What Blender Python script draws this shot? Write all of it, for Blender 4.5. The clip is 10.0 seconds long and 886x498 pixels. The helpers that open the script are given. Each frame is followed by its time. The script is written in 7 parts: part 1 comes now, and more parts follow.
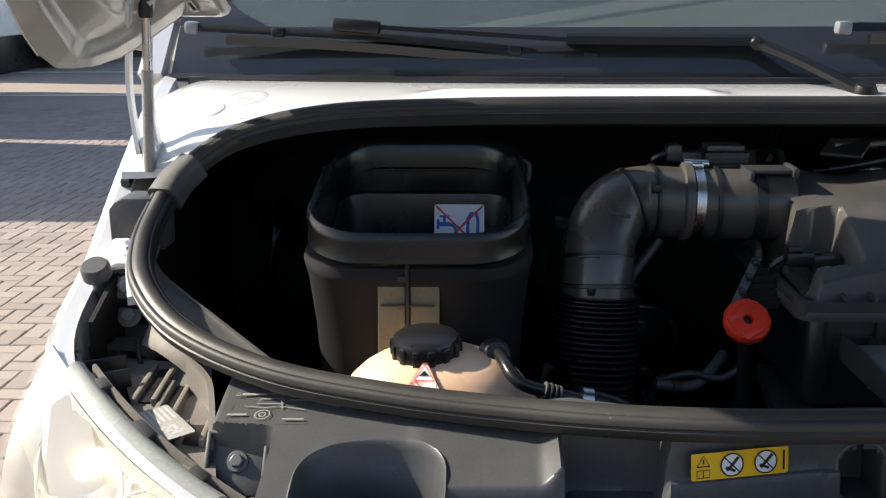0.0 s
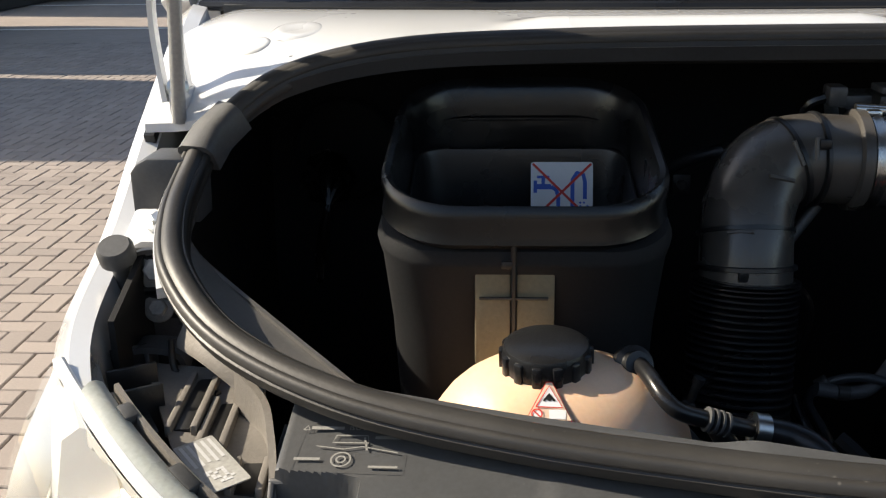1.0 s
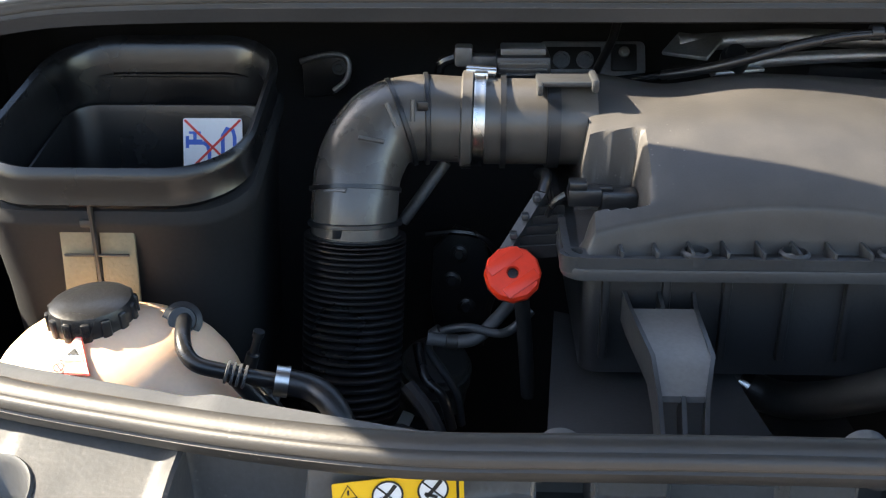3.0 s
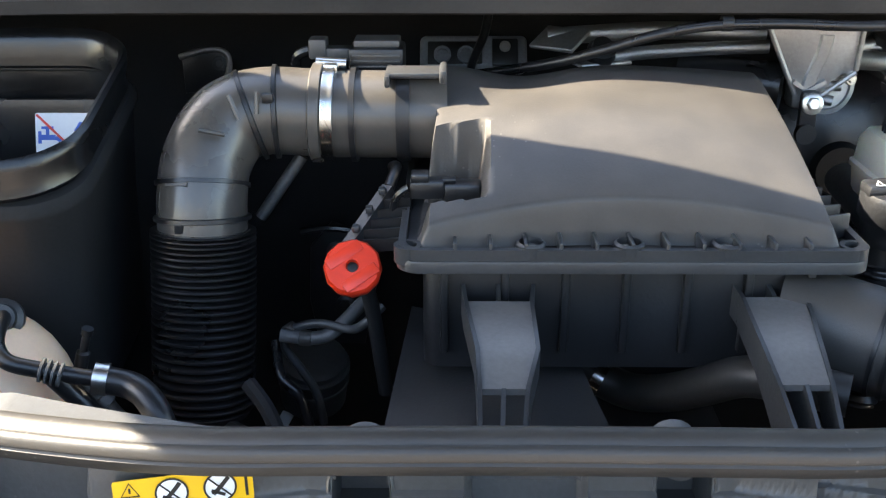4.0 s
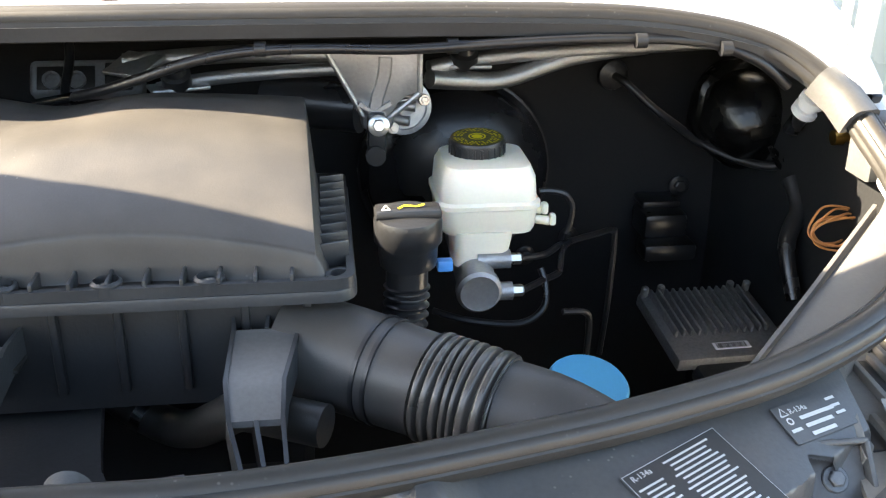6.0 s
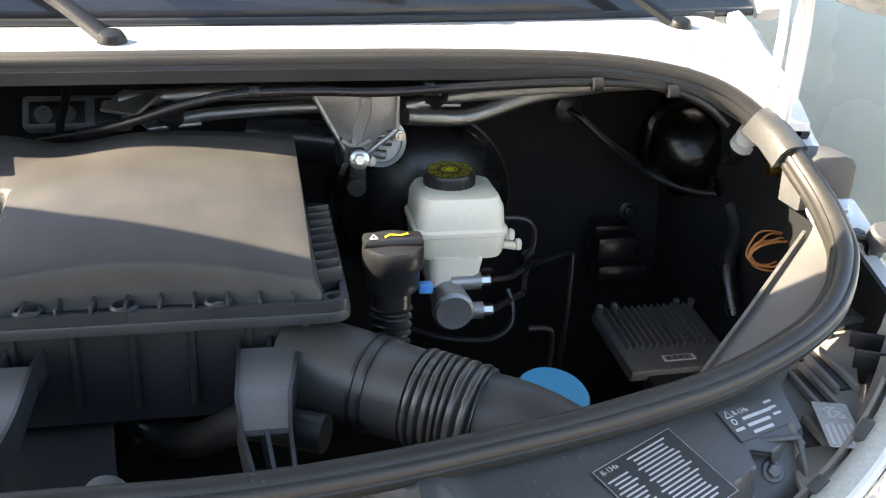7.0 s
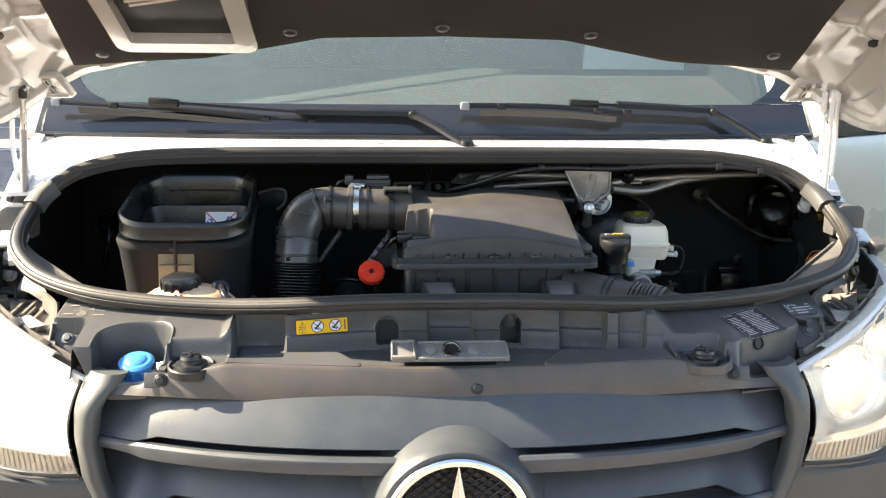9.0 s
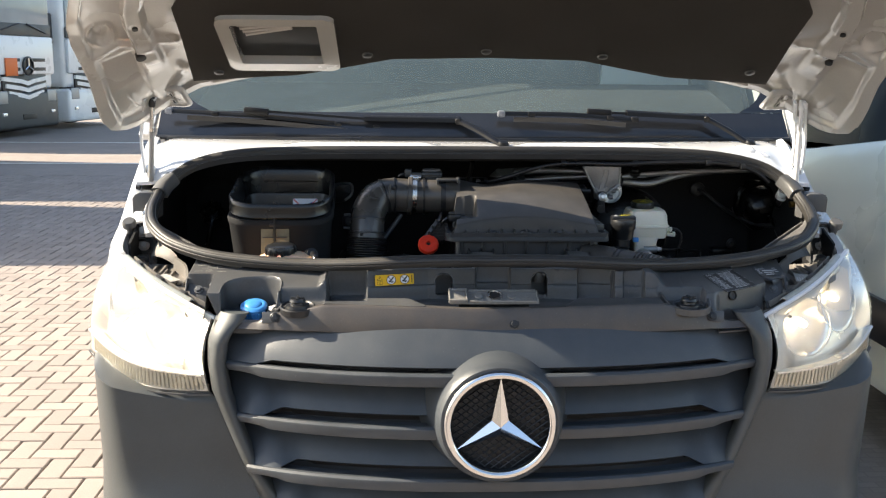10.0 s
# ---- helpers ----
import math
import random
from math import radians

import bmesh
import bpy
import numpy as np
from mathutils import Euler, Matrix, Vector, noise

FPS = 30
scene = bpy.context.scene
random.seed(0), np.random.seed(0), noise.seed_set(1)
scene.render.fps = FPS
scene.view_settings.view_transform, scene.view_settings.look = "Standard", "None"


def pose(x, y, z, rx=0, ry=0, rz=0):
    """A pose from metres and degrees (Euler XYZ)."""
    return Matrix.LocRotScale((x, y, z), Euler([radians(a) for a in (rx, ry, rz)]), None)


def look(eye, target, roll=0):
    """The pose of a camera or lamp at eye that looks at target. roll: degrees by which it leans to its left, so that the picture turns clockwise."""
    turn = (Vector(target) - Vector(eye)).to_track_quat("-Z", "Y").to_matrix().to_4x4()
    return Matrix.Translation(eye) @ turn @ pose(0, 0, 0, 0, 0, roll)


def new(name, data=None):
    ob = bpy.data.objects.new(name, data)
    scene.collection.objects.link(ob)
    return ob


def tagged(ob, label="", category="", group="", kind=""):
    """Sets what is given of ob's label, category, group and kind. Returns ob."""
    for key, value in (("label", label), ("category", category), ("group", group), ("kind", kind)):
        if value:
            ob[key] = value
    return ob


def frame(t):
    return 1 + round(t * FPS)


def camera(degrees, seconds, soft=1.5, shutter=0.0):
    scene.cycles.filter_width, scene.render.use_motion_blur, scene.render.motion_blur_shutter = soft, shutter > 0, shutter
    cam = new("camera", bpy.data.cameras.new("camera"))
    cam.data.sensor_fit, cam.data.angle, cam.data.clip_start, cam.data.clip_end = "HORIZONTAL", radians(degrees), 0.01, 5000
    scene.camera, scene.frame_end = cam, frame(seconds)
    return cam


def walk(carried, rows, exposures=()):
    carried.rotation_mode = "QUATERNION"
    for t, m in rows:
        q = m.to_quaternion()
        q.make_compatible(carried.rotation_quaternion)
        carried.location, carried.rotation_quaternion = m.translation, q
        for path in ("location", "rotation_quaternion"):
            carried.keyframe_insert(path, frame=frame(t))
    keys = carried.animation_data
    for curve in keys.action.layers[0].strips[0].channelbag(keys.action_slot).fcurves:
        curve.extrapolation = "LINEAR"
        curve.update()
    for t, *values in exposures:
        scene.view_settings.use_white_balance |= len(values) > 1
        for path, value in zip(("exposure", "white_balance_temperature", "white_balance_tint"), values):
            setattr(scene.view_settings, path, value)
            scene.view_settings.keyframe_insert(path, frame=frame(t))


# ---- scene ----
cam = camera(48.8, 10.0, 1.2)
PATH = [
    (0, (-0.464, -0.718, 1.569), (-0.535, 1.212, 1.05), -0.3),
    (0.5, (-0.552, -0.545, 1.558), (-0.659, 1.37, 0.99), -0.7),
    (1, (-0.56, -0.46, 1.541), (-0.676, 1.428, 0.892), -0.9),
    (1.5, (-0.515, -0.434, 1.53), (-0.616, 1.433, 0.818), -0.6),
    (2, (-0.417, -0.446, 1.562), (-0.543, 1.388, 0.774), -0.9),
    (2.5, (-0.291, -0.453, 1.574), (-0.402, 1.38, 0.783), -0.7),
    (3, (-0.172, -0.473, 1.58), (-0.254, 1.364, 0.793), -0.4),
    (3.2, (-0.126, -0.476, 1.584), (-0.22, 1.357, 0.789), -0.5),
    (4.3, (-0.012, -0.456, 1.56), (0.019, 1.387, 0.783), -0.0),
    (4.5, (0.029, -0.461, 1.563), (0.093, 1.38, 0.783), -0.0),
    (5, (0.153, -0.472, 1.57), (0.296, 1.363, 0.788), 0.1),
    (5.5, (0.249, -0.464, 1.579), (0.423, 1.371, 0.802), 0.2),
    (6, (0.31, -0.452, 1.582), (0.539, 1.379, 0.813), 0.4),
    (6.2, (0.328, -0.453, 1.587), (0.58, 1.378, 0.823), 0.2),
    (7.3, (0.173, -0.648, 1.637), (0.534, 1.19, 0.939), 1.6),
    (7.5, (0.1, -0.747, 1.635), (0.452, 1.115, 0.996), 1.3),
    (8, (-0.04, -0.995, 1.643), (0.306, 0.9, 1.104), 1.0),
    (8.5, (-0.075, -1.309, 1.635), (0.175, 0.618, 1.16), 0.7),
    (9, (-0.119, -1.618, 1.652), (0.004, 0.336, 1.244), 0.5),
    (9.5, (-0.175, -1.921, 1.653), (-0.104, 0.04, 1.264), 0.4),
    (10, (-0.2, -2.156, 1.656), (-0.126, -0.193, 1.282), 0.4),
]
walk(cam, [(t, look(eye, target, roll)) for t, eye, target, roll in PATH],
     [(t, e, k, 10) for t, e, k in ((0.0, 1.05, 6700), (1.0, 0.85, 7000), (2.0, 0.63, 7000), (2.5, 1.05, 6900), (3.0, 2.75, 7100), (4.5, 3.42, 7300), (5.0, 3.70, 7900), (5.5, 3.72, 7900), (6.0, 3.5, 7800), (7.5, 2.75, 7300), (8.0, 2.75, 7000), (8.5, 2.75, 7200), (9.0, 2.38, 7600), (9.5, 2.05, 7700), (10.0, 1.58, 7100))])

# ---- world and sun ----
SUN = Vector((-0.80, 0.13, 0.575)).normalized()
world = bpy.data.worlds.new("sky")
scene.world = world
world.use_nodes = True
wn = world.node_tree
sky = wn.nodes.new("ShaderNodeTexSky")
sky.sky_type, sky.sun_disc = "NISHITA", False
sky.sun_elevation = math.asin(SUN.z)
sky.sun_rotation = math.atan2(SUN.x, SUN.y)
wn.links.new(sky.outputs[0], wn.nodes["Background"].inputs[0])
wn.nodes["Background"].inputs[1].default_value = 0.11
sun = new("sun", bpy.data.lights.new("sun", "SUN"))
sun.data.energy, sun.data.angle, sun.data.color = 5.0, radians(0.53), (1.0, 0.92, 0.79)
sun.matrix_world = look(SUN * 30, (0, 0, 0))


# ---- materials ----
def mat(name, color, rough=0.5, metal=0.0, var=0.25, scale=60.0, bump=0.0, coarse=6.0, wear=0.0, spec=0.5, coat=0.0, trans=0.0, sss=0.0, dust=0.0, dustcol=(0.30, 0.27, 0.235), specks=0.0):
    """A surface with fine grain and coarse patches of its own colour, dust on top faces and a fine relief."""
    m = bpy.data.materials.new(name)
    m.use_nodes = True
    nt = m.node_tree
    n, l = nt.nodes, nt.links
    b = n["Principled BSDF"]
    tc = n.new("ShaderNodeTexCoord")
    fine, big = n.new("ShaderNodeTexNoise"), n.new("ShaderNodeTexNoise")
    fine.inputs["Scale"].default_value, big.inputs["Scale"].default_value = scale * 4, coarse
    fine.inputs["Detail"].default_value, big.inputs["Detail"].default_value = 5.0, 6.0
    for q in (fine, big):
        l.new(tc.outputs["Object"], q.inputs["Vector"])
    add = n.new("ShaderNodeMath")
    add.operation = "ADD"
    l.new(fine.outputs["Fac"], add.inputs[0])
    l.new(big.outputs["Fac"], add.inputs[1])
    ramp = n.new("ShaderNodeMapRange")
    ramp.inputs["From Min"].default_value, ramp.inputs["From Max"].default_value = 0.6, 1.4
    ramp.inputs["To Min"].default_value, ramp.inputs["To Max"].default_value = 1.0 - var, 1.0 + var
    l.new(add.outputs[0], ramp.inputs["Value"])
    mul = n.new("ShaderNodeVectorMath")
    mul.operation = "SCALE"
    mul.inputs[0].default_value = color
    l.new(ramp.outputs[0], mul.inputs["Scale"])
    out = mul.outputs[0]
    if dust > 0:
        dn = n.new("ShaderNodeTexNoise")
        dn.inputs["Scale"].default_value, dn.inputs["Detail"].default_value = 22.0, 8.0
        l.new(tc.outputs["Object"], dn.inputs["Vector"])
        dr = n.new("ShaderNodeMapRange")
        dr.inputs["From Min"].default_value, dr.inputs["From Max"].default_value = 0.35, 0.75
        dr.inputs["To Min"].default_value, dr.inputs["To Max"].default_value = dust * 0.65, dust
        l.new(dn.outputs["Fac"], dr.inputs["Value"])
        mx = n.new("ShaderNodeMix")
        mx.data_type = "RGBA"
        mx.inputs[7].default_value = (*dustcol, 1)
        l.new(dr.outputs[0], mx.inputs[0])
        l.new(out, mx.inputs[6])
        out = mx.outputs[2]
    if specks > 0:
        vo, mask = n.new("ShaderNodeTexVoronoi"), n.new("ShaderNodeTexNoise")
        vo.inputs["Scale"].default_value, mask.inputs["Scale"].default_value = 110.0, 7.0
        mask.inputs["Detail"].default_value = 3.0
        l.new(tc.outputs["Object"], vo.inputs["Vector"])
        l.new(tc.outputs["Object"], mask.inputs["Vector"])
        dot, gate, both = n.new("ShaderNodeMapRange"), n.new("ShaderNodeMapRange"), n.new("ShaderNodeMath")
        dot.inputs["From Min"].default_value, dot.inputs["From Max"].default_value = 0.05, 0.16
        dot.inputs["To Min"].default_value, dot.inputs["To Max"].default_value = specks, 0.0
        gate.inputs["From Min"].default_value, gate.inputs["From Max"].default_value = 0.50, 0.68
        l.new(vo.outputs["Distance"], dot.inputs["Value"])
        l.new(mask.outputs["Fac"], gate.inputs["Value"])
        both.operation = "MULTIPLY"
        l.new(dot.outputs[0], both.inputs[0])
        l.new(gate.outputs[0], both.inputs[1])
        sp = n.new("ShaderNodeMix")
        sp.data_type = "RGBA"
        sp.inputs[7].default_value = (0.36, 0.34, 0.31, 1)
        l.new(both.outputs[0], sp.inputs[0])
        l.new(out, sp.inputs[6])
        out = sp.outputs[2]
    l.new(out, b.inputs["Base Color"])
    rr = n.new("ShaderNodeMapRange")
    rr.inputs["From Min"].default_value, rr.inputs["From Max"].default_value = 0.3, 0.7
    rr.inputs["To Min"].default_value, rr.inputs["To Max"].default_value = max(0.02, rough - 0.1), min(1, rough + 0.1)
    l.new(big.outputs["Fac"], rr.inputs["Value"])
    l.new(rr.outputs[0], b.inputs["Roughness"])
    b.inputs["Metallic"].default_value = metal
    b.inputs["Specular IOR Level"].default_value = spec
    b.inputs["Coat Weight"].default_value = coat
    b.inputs["Coat Roughness"].default_value = 0.06
    b.inputs["Transmission Weight"].default_value = trans
    if sss > 0:
        b.inputs["Subsurface Weight"].default_value = sss
        b.inputs["Subsurface Radius"].default_value = (0.03, 0.02, 0.012)
    if bump > 0:
        bp = n.new("ShaderNodeBump")
        bp.inputs["Strength"].default_value, bp.inputs["Distance"].default_value = bump, 0.0015
        l.new(fine.outputs["Fac"], bp.inputs["Height"])
        l.new(bp.outputs[0], b.inputs["Normal"])
    return m


M_BLACK = mat("black plastic", (0.009, 0.010, 0.012), 0.36, bump=0.2, dust=0.015)
M_HOUSING = mat("housing plastic", (0.019, 0.022, 0.026), 0.40, bump=0.15, dust=0.05)
M_PIPE = mat("moulded pipe plastic", (0.012, 0.0125, 0.0135), 0.32, bump=0.12, dust=0.23, spec=0.6)
M_DUSTWEB = mat("web plastic", (0.05, 0.051, 0.053), 0.5, bump=0.12, dust=0.18, specks=0.2)
M_PALEGREY = mat("pale grey plastic", (0.17, 0.18, 0.20), 0.45, bump=0.2, dust=0.05)
M_WIPER = mat("satin black wiper plastic", (0.004, 0.0042, 0.005), 0.42, bump=0.1, spec=0.35)
M_BAY = mat("bay lining", (0.0105, 0.011, 0.012), 0.75, bump=0.1, spec=0.25)
M_LID = mat("lid plastic", (0.017, 0.018, 0.0205), 0.42, bump=0.10, scale=110, dust=0.18, specks=0.35, spec=0.35)
M_GREY = mat("grey plastic", (0.045, 0.048, 0.052), 0.48, bump=0.15, dust=0.10)
# front lip: panel plastic with a warm brown mottle all over
M_LIPBROWN = mat("brown-mottled front lip plastic", (0.026, 0.031, 0.038), 0.42, bump=0.14, dust=0.30, dustcol=(0.20, 0.145, 0.095), coarse=9, specks=0.3)
M_PANEL = mat("panel plastic", (0.038, 0.043, 0.049), 0.38, bump=0.14, dust=0.13, coarse=9, specks=0.28)
M_RUBBER = mat("rubber", (0.010, 0.0098, 0.0096), 0.48, bump=0.15, dust=0.07, specks=0.2)
M_SOFT = mat("soft black rubber", (0.0035, 0.004, 0.005), 0.26, bump=0.25, scale=15, dust=0.008)
M_HOSE = mat("hose rubber", (0.007, 0.0075, 0.009), 0.30, bump=0.08, dust=0.015)
M_CHAR = mat("charcoal bumper", (0.050, 0.057, 0.060), 0.45, bump=0.14, scale=120, dust=0.05, specks=0.15)
M_GRILLE = mat("grille plastic", (0.022, 0.033, 0.045), 0.42, bump=0.10, scale=120, dust=0.13, specks=0.25)
M_WHITE = mat("white paint", (0.68, 0.69, 0.70), 0.25, var=0.02, coat=1.0, coarse=2, dust=0.03)
M_WHITE2 = mat("white van paint", (0.80, 0.81, 0.80), 0.3, var=0.03, coat=0.6, coarse=2)
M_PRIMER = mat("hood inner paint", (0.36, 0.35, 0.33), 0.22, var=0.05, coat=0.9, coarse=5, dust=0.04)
M_LINING = mat("hood lining felt", (0.045, 0.041, 0.036), 0.9, var=0.3, bump=0.8, scale=150)
M_SILVER = mat("cast aluminium", (0.36, 0.37, 0.38), 0.5, 1.0, var=0.15, bump=0.2)
M_WORN = mat("worn lock steel", (0.20, 0.20, 0.195), 0.5, 0.25, var=0.35, bump=0.3, dust=0.2)
M_FELT = mat("grey headliner", (0.30, 0.30, 0.29), 0.9, bump=0.3)
M_ZINC = mat("zinc steel", (0.62, 0.62, 0.60), 0.28, 1.0, var=0.1)
M_CHROME = mat("chrome", (0.80, 0.80, 0.80), 0.12, 1.0, var=0.03)
M_TANK = mat("tank plastic", (0.78, 0.53, 0.36), 0.38, var=0.05, sss=0.35, coarse=8, bump=0.15)
M_RES = mat("reservoir plastic", (0.80, 0.76, 0.64), 0.35, var=0.04, sss=0.3, bump=0.1)
M_PEACH = mat("label field", (0.74, 0.55, 0.42), 0.4, var=0.04)
M_RED = mat("red plastic", (0.66, 0.035, 0.012), 0.4, var=0.1)
M_BLUE = mat("blue plastic", (0.05, 0.25, 0.60), 0.35, var=0.1)
M_CYAN = mat("light blue plastic", (0.06, 0.38, 0.68), 0.4, var=0.05)
M_YELLOW = mat("yellow label", (0.80, 0.46, 0.01), 0.4, var=0.04)
M_FLANGE = mat("translucent lamp plastic", (0.42, 0.44, 0.41), 0.3, var=0.2, sss=0.1, dust=0.1)
# white label whose part shade is put into a greyer colour, with dust
M_SHADELABEL = mat("shade-grey label", (0.34, 0.34, 0.32), 0.5, var=0.35, dust=0.2)
M_LABEL = mat("white label", (0.75, 0.76, 0.78), 0.4, var=0.03)
M_DARKLABEL = mat("black label", (0.018, 0.020, 0.023), 0.5, var=0.2, dust=0.05)
M_INK = mat("black ink", (0.01, 0.01, 0.01), 0.5, var=0.0)
M_GREYINK = mat("grey print", (0.5, 0.5, 0.5), 0.5, var=0.15, scale=200)
M_FAINT = mat("faint grey print", (0.24, 0.235, 0.22), 0.5, var=0.35, scale=200)
M_YINK = mat("yellow print", (0.65, 0.55, 0.02), 0.5, var=0.1)
M_REDINK = mat("red print", (0.65, 0.03, 0.02), 0.5, var=0.0)
M_BLUEINK = mat("blue print", (0.02, 0.10, 0.50), 0.5, var=0.0)
M_TAPE = mat("olive foam tape", (0.14, 0.125, 0.08), 0.8, var=0.15, bump=0.5)
M_OCHRE = mat("copper wire", (0.42, 0.17, 0.06), 0.4, var=0.15)
M_ORANGE = mat("orange plate", (0.75, 0.16, 0.03), 0.5, var=0.05)
M_PALEGLASS = mat("bright windscreen", (0.30, 0.35, 0.37), 0.08, var=0.2, coarse=1)
M_DARKGLASS = mat("vehicle glass", (0.02, 0.03, 0.035), 0.05, var=0.0, coarse=1, spec=0.25)
M_DUSTY = mat("dusty bracket plastic", (0.09, 0.085, 0.078), 0.6, bump=0.4, dust=0.55)
M_TYRE = mat("tyre", (0.02, 0.02, 0.02), 0.8, bump=0.5)
M_FRIT = mat("black glass frit", (0.014, 0.017, 0.023), 0.10, var=0.1, coarse=1, spec=0.6, dust=0.035)
M_REFL = mat("lamp reflector", (0.92, 0.90, 0.86), 0.24, 0.6, var=0.02)
M_INDICATOR = mat("ribbed indicator insert", (0.60, 0.56, 0.46), 0.25, 0.4, var=0.1)
M_PIPESTEEL = mat("dark steel pipe", (0.05, 0.053, 0.058), 0.3, 0.5, var=0.2)
M_DASH = mat("dashboard", (0.03, 0.032, 0.034), 0.7, bump=0.3)
M_PAPER = mat("paper", (0.72, 0.74, 0.72), 0.7, var=0.02)
M_GREEN = mat("pale van paint", (0.62, 0.66, 0.58), 0.3, var=0.02, coat=0.7, coarse=1)


def glass(name, tint, rough, clear, film=0.0, filmcol=(0.6, 0.66, 0.66)):
    """A thin pane: straight through, with a Fresnel gloss and a diffuse film, part dust, part painted sheen."""
    m = bpy.data.materials.new(name)
    m.use_nodes = True
    n, l = m.node_tree.nodes, m.node_tree.links
    n.remove(n["Principled BSDF"])
    t, g, mx, f = n.new("ShaderNodeBsdfTransparent"), n.new("ShaderNodeBsdfGlossy"), n.new("ShaderNodeMixShader"), n.new("ShaderNodeFresnel")
    t.inputs[0].default_value = (*tint, 1)
    g.inputs["Roughness"].default_value = rough
    f.inputs["IOR"].default_value = clear
    l.new(f.outputs[0], mx.inputs[0])
    d, mf, tc, ns, rp = n.new("ShaderNodeBsdfDiffuse"), n.new("ShaderNodeMixShader"), n.new("ShaderNodeTexCoord"), n.new("ShaderNodeTexNoise"), n.new("ShaderNodeMapRange")
    d.inputs[0].default_value = (*filmcol, 1)
    ns.inputs["Scale"].default_value, ns.inputs["Detail"].default_value = 5.0, 7.0
    l.new(tc.outputs["Object"], ns.inputs["Vector"])
    rp.inputs["To Min"].default_value, rp.inputs["To Max"].default_value = film * 0.8, film * 1.2
    l.new(ns.outputs["Fac"], rp.inputs["Value"])
    l.new(rp.outputs[0], mf.inputs[0])
    l.new(t.outputs[0], mf.inputs[1])
    l.new(d.outputs[0], mf.inputs[2])
    l.new(mf.outputs[0], mx.inputs[1])
    l.new(g.outputs[0], mx.inputs[2])
    l.new(mx.outputs[0], n["Material Output"].inputs[0])
    return m


# teal film: dust plus the sky's sheen put into the colour
M_GLASS = glass("windscreen glass", (0.62, 0.72, 0.70), 0.02, 1.7, 0.115, (0.46, 0.62, 0.63))
# cream film whitens the lens to match a brightly lit lamp
M_LENS = glass("lamp lens", (0.95, 0.95, 0.94), 0.03, 1.40, 0.07, (0.90, 0.87, 0.80))
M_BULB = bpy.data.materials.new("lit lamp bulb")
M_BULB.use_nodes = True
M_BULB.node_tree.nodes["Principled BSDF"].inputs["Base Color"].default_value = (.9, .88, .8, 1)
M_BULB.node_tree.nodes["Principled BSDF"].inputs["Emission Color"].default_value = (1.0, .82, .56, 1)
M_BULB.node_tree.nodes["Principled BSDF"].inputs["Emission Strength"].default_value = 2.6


# ---- builders ----
def thing(name, base, label, category, group="", kind=""):
    ob = new(name)
    ob.location = base
    ob.empty_display_size = 0.05
    bpy.context.view_layer.update()
    return tagged(ob, label, category, group, kind)


def base_of(ob):
    p = Vector((0, 0, 0))
    while ob is not None:
        p += ob.location
        ob = ob.parent
    return p


def part(name, bm, material, parent=None, label="", smooth=40):
    """Links a bmesh, given in world metres, as one mesh object under a thing or a part."""
    bmesh.ops.recalc_face_normals(bm, faces=bm.faces)
    me = bpy.data.meshes.new(name)
    off = base_of(parent) if parent is not None else Vector((0, 0, 0))
    bmesh.ops.translate(bm, verts=bm.verts, vec=-off)
    bm.to_mesh(me)
    bm.free()
    me.materials.append(material)
    if smooth:
        me.shade_smooth()
        me.set_sharp_from_angle(angle=radians(smooth))
    ob = new(name, me)
    if parent is not None:
        ob.parent = parent
    if label:
        ob["label"] = label
    return ob


def solid(name, bm, material, label, category, kind="", group="", smooth=40):
    return tagged(part(name, bm, material, None, "", smooth), label, category, group, kind)


def box(bm, c, s, bevel=0.003, rot=None, seg=2):
    """A box of size s round c, edges rounded; rot: a 3x3 or 4x4 turn."""
    r = bmesh.ops.create_cube(bm, size=1.0)
    vs = r["verts"]
    bmesh.ops.scale(bm, vec=s, verts=vs)
    if bevel > 0:
        es = list({e for v in vs for e in v.link_edges})
        g = bmesh.ops.bevel(bm, geom=es, offset=min(bevel, min(s) * 0.45), segments=seg, profile=0.5, affect="EDGES")
        vs = list({v for f in g["faces"] for v in f.verts} | {v for v in vs if v.is_valid})
    if rot is not None:
        bmesh.ops.rotate(bm, cent=(0, 0, 0), matrix=rot.to_3x3(), verts=vs)
    bmesh.ops.translate(bm, vec=c, verts=vs)
    return bm


def B():
    return bmesh.new()


def rings(bm, loops, closed=True, caps=True, wrap=False):
    """Skins a row of loops of points with faces."""
    vs = [[bm.verts.new(p) for p in loop] for loop in loops]
    n = len(vs[0])
    rows = list(zip(vs, vs[1:])) + ([(vs[-1], vs[0])] if wrap else [])
    for a, b in rows:
        for i in range(n if closed else n - 1):
            j = (i + 1) % n
            bm.faces.new((a[i], a[j], b[j], b[i]))
    if caps and closed and not wrap:
        bm.faces.new(vs[0][::-1])
        bm.faces.new(vs[-1])
    return vs


def smooth_line(pts, n=8, closed=False):
    """A Catmull-Rom line through the points."""
    p = [Vector(q) for q in pts]
    out = []
    m = len(p)
    for i in range(m if closed else m - 1):
        if closed:
            a, b, c, d = p[i - 1], p[i], p[(i + 1) % m], p[(i + 2) % m]
        else:
            a, b, c, d = p[max(i - 1, 0)], p[i], p[i + 1], p[min(i + 2, m - 1)]
        for k in range(n):
            t = k / n
            out.append(0.5 * (2 * b + (c - a) * t + (2 * a - 5 * b + 4 * c - d) * t * t + (3 * b - a - 3 * c + d) * t ** 3))
    if not closed:
        out.append(p[-1])
    return out


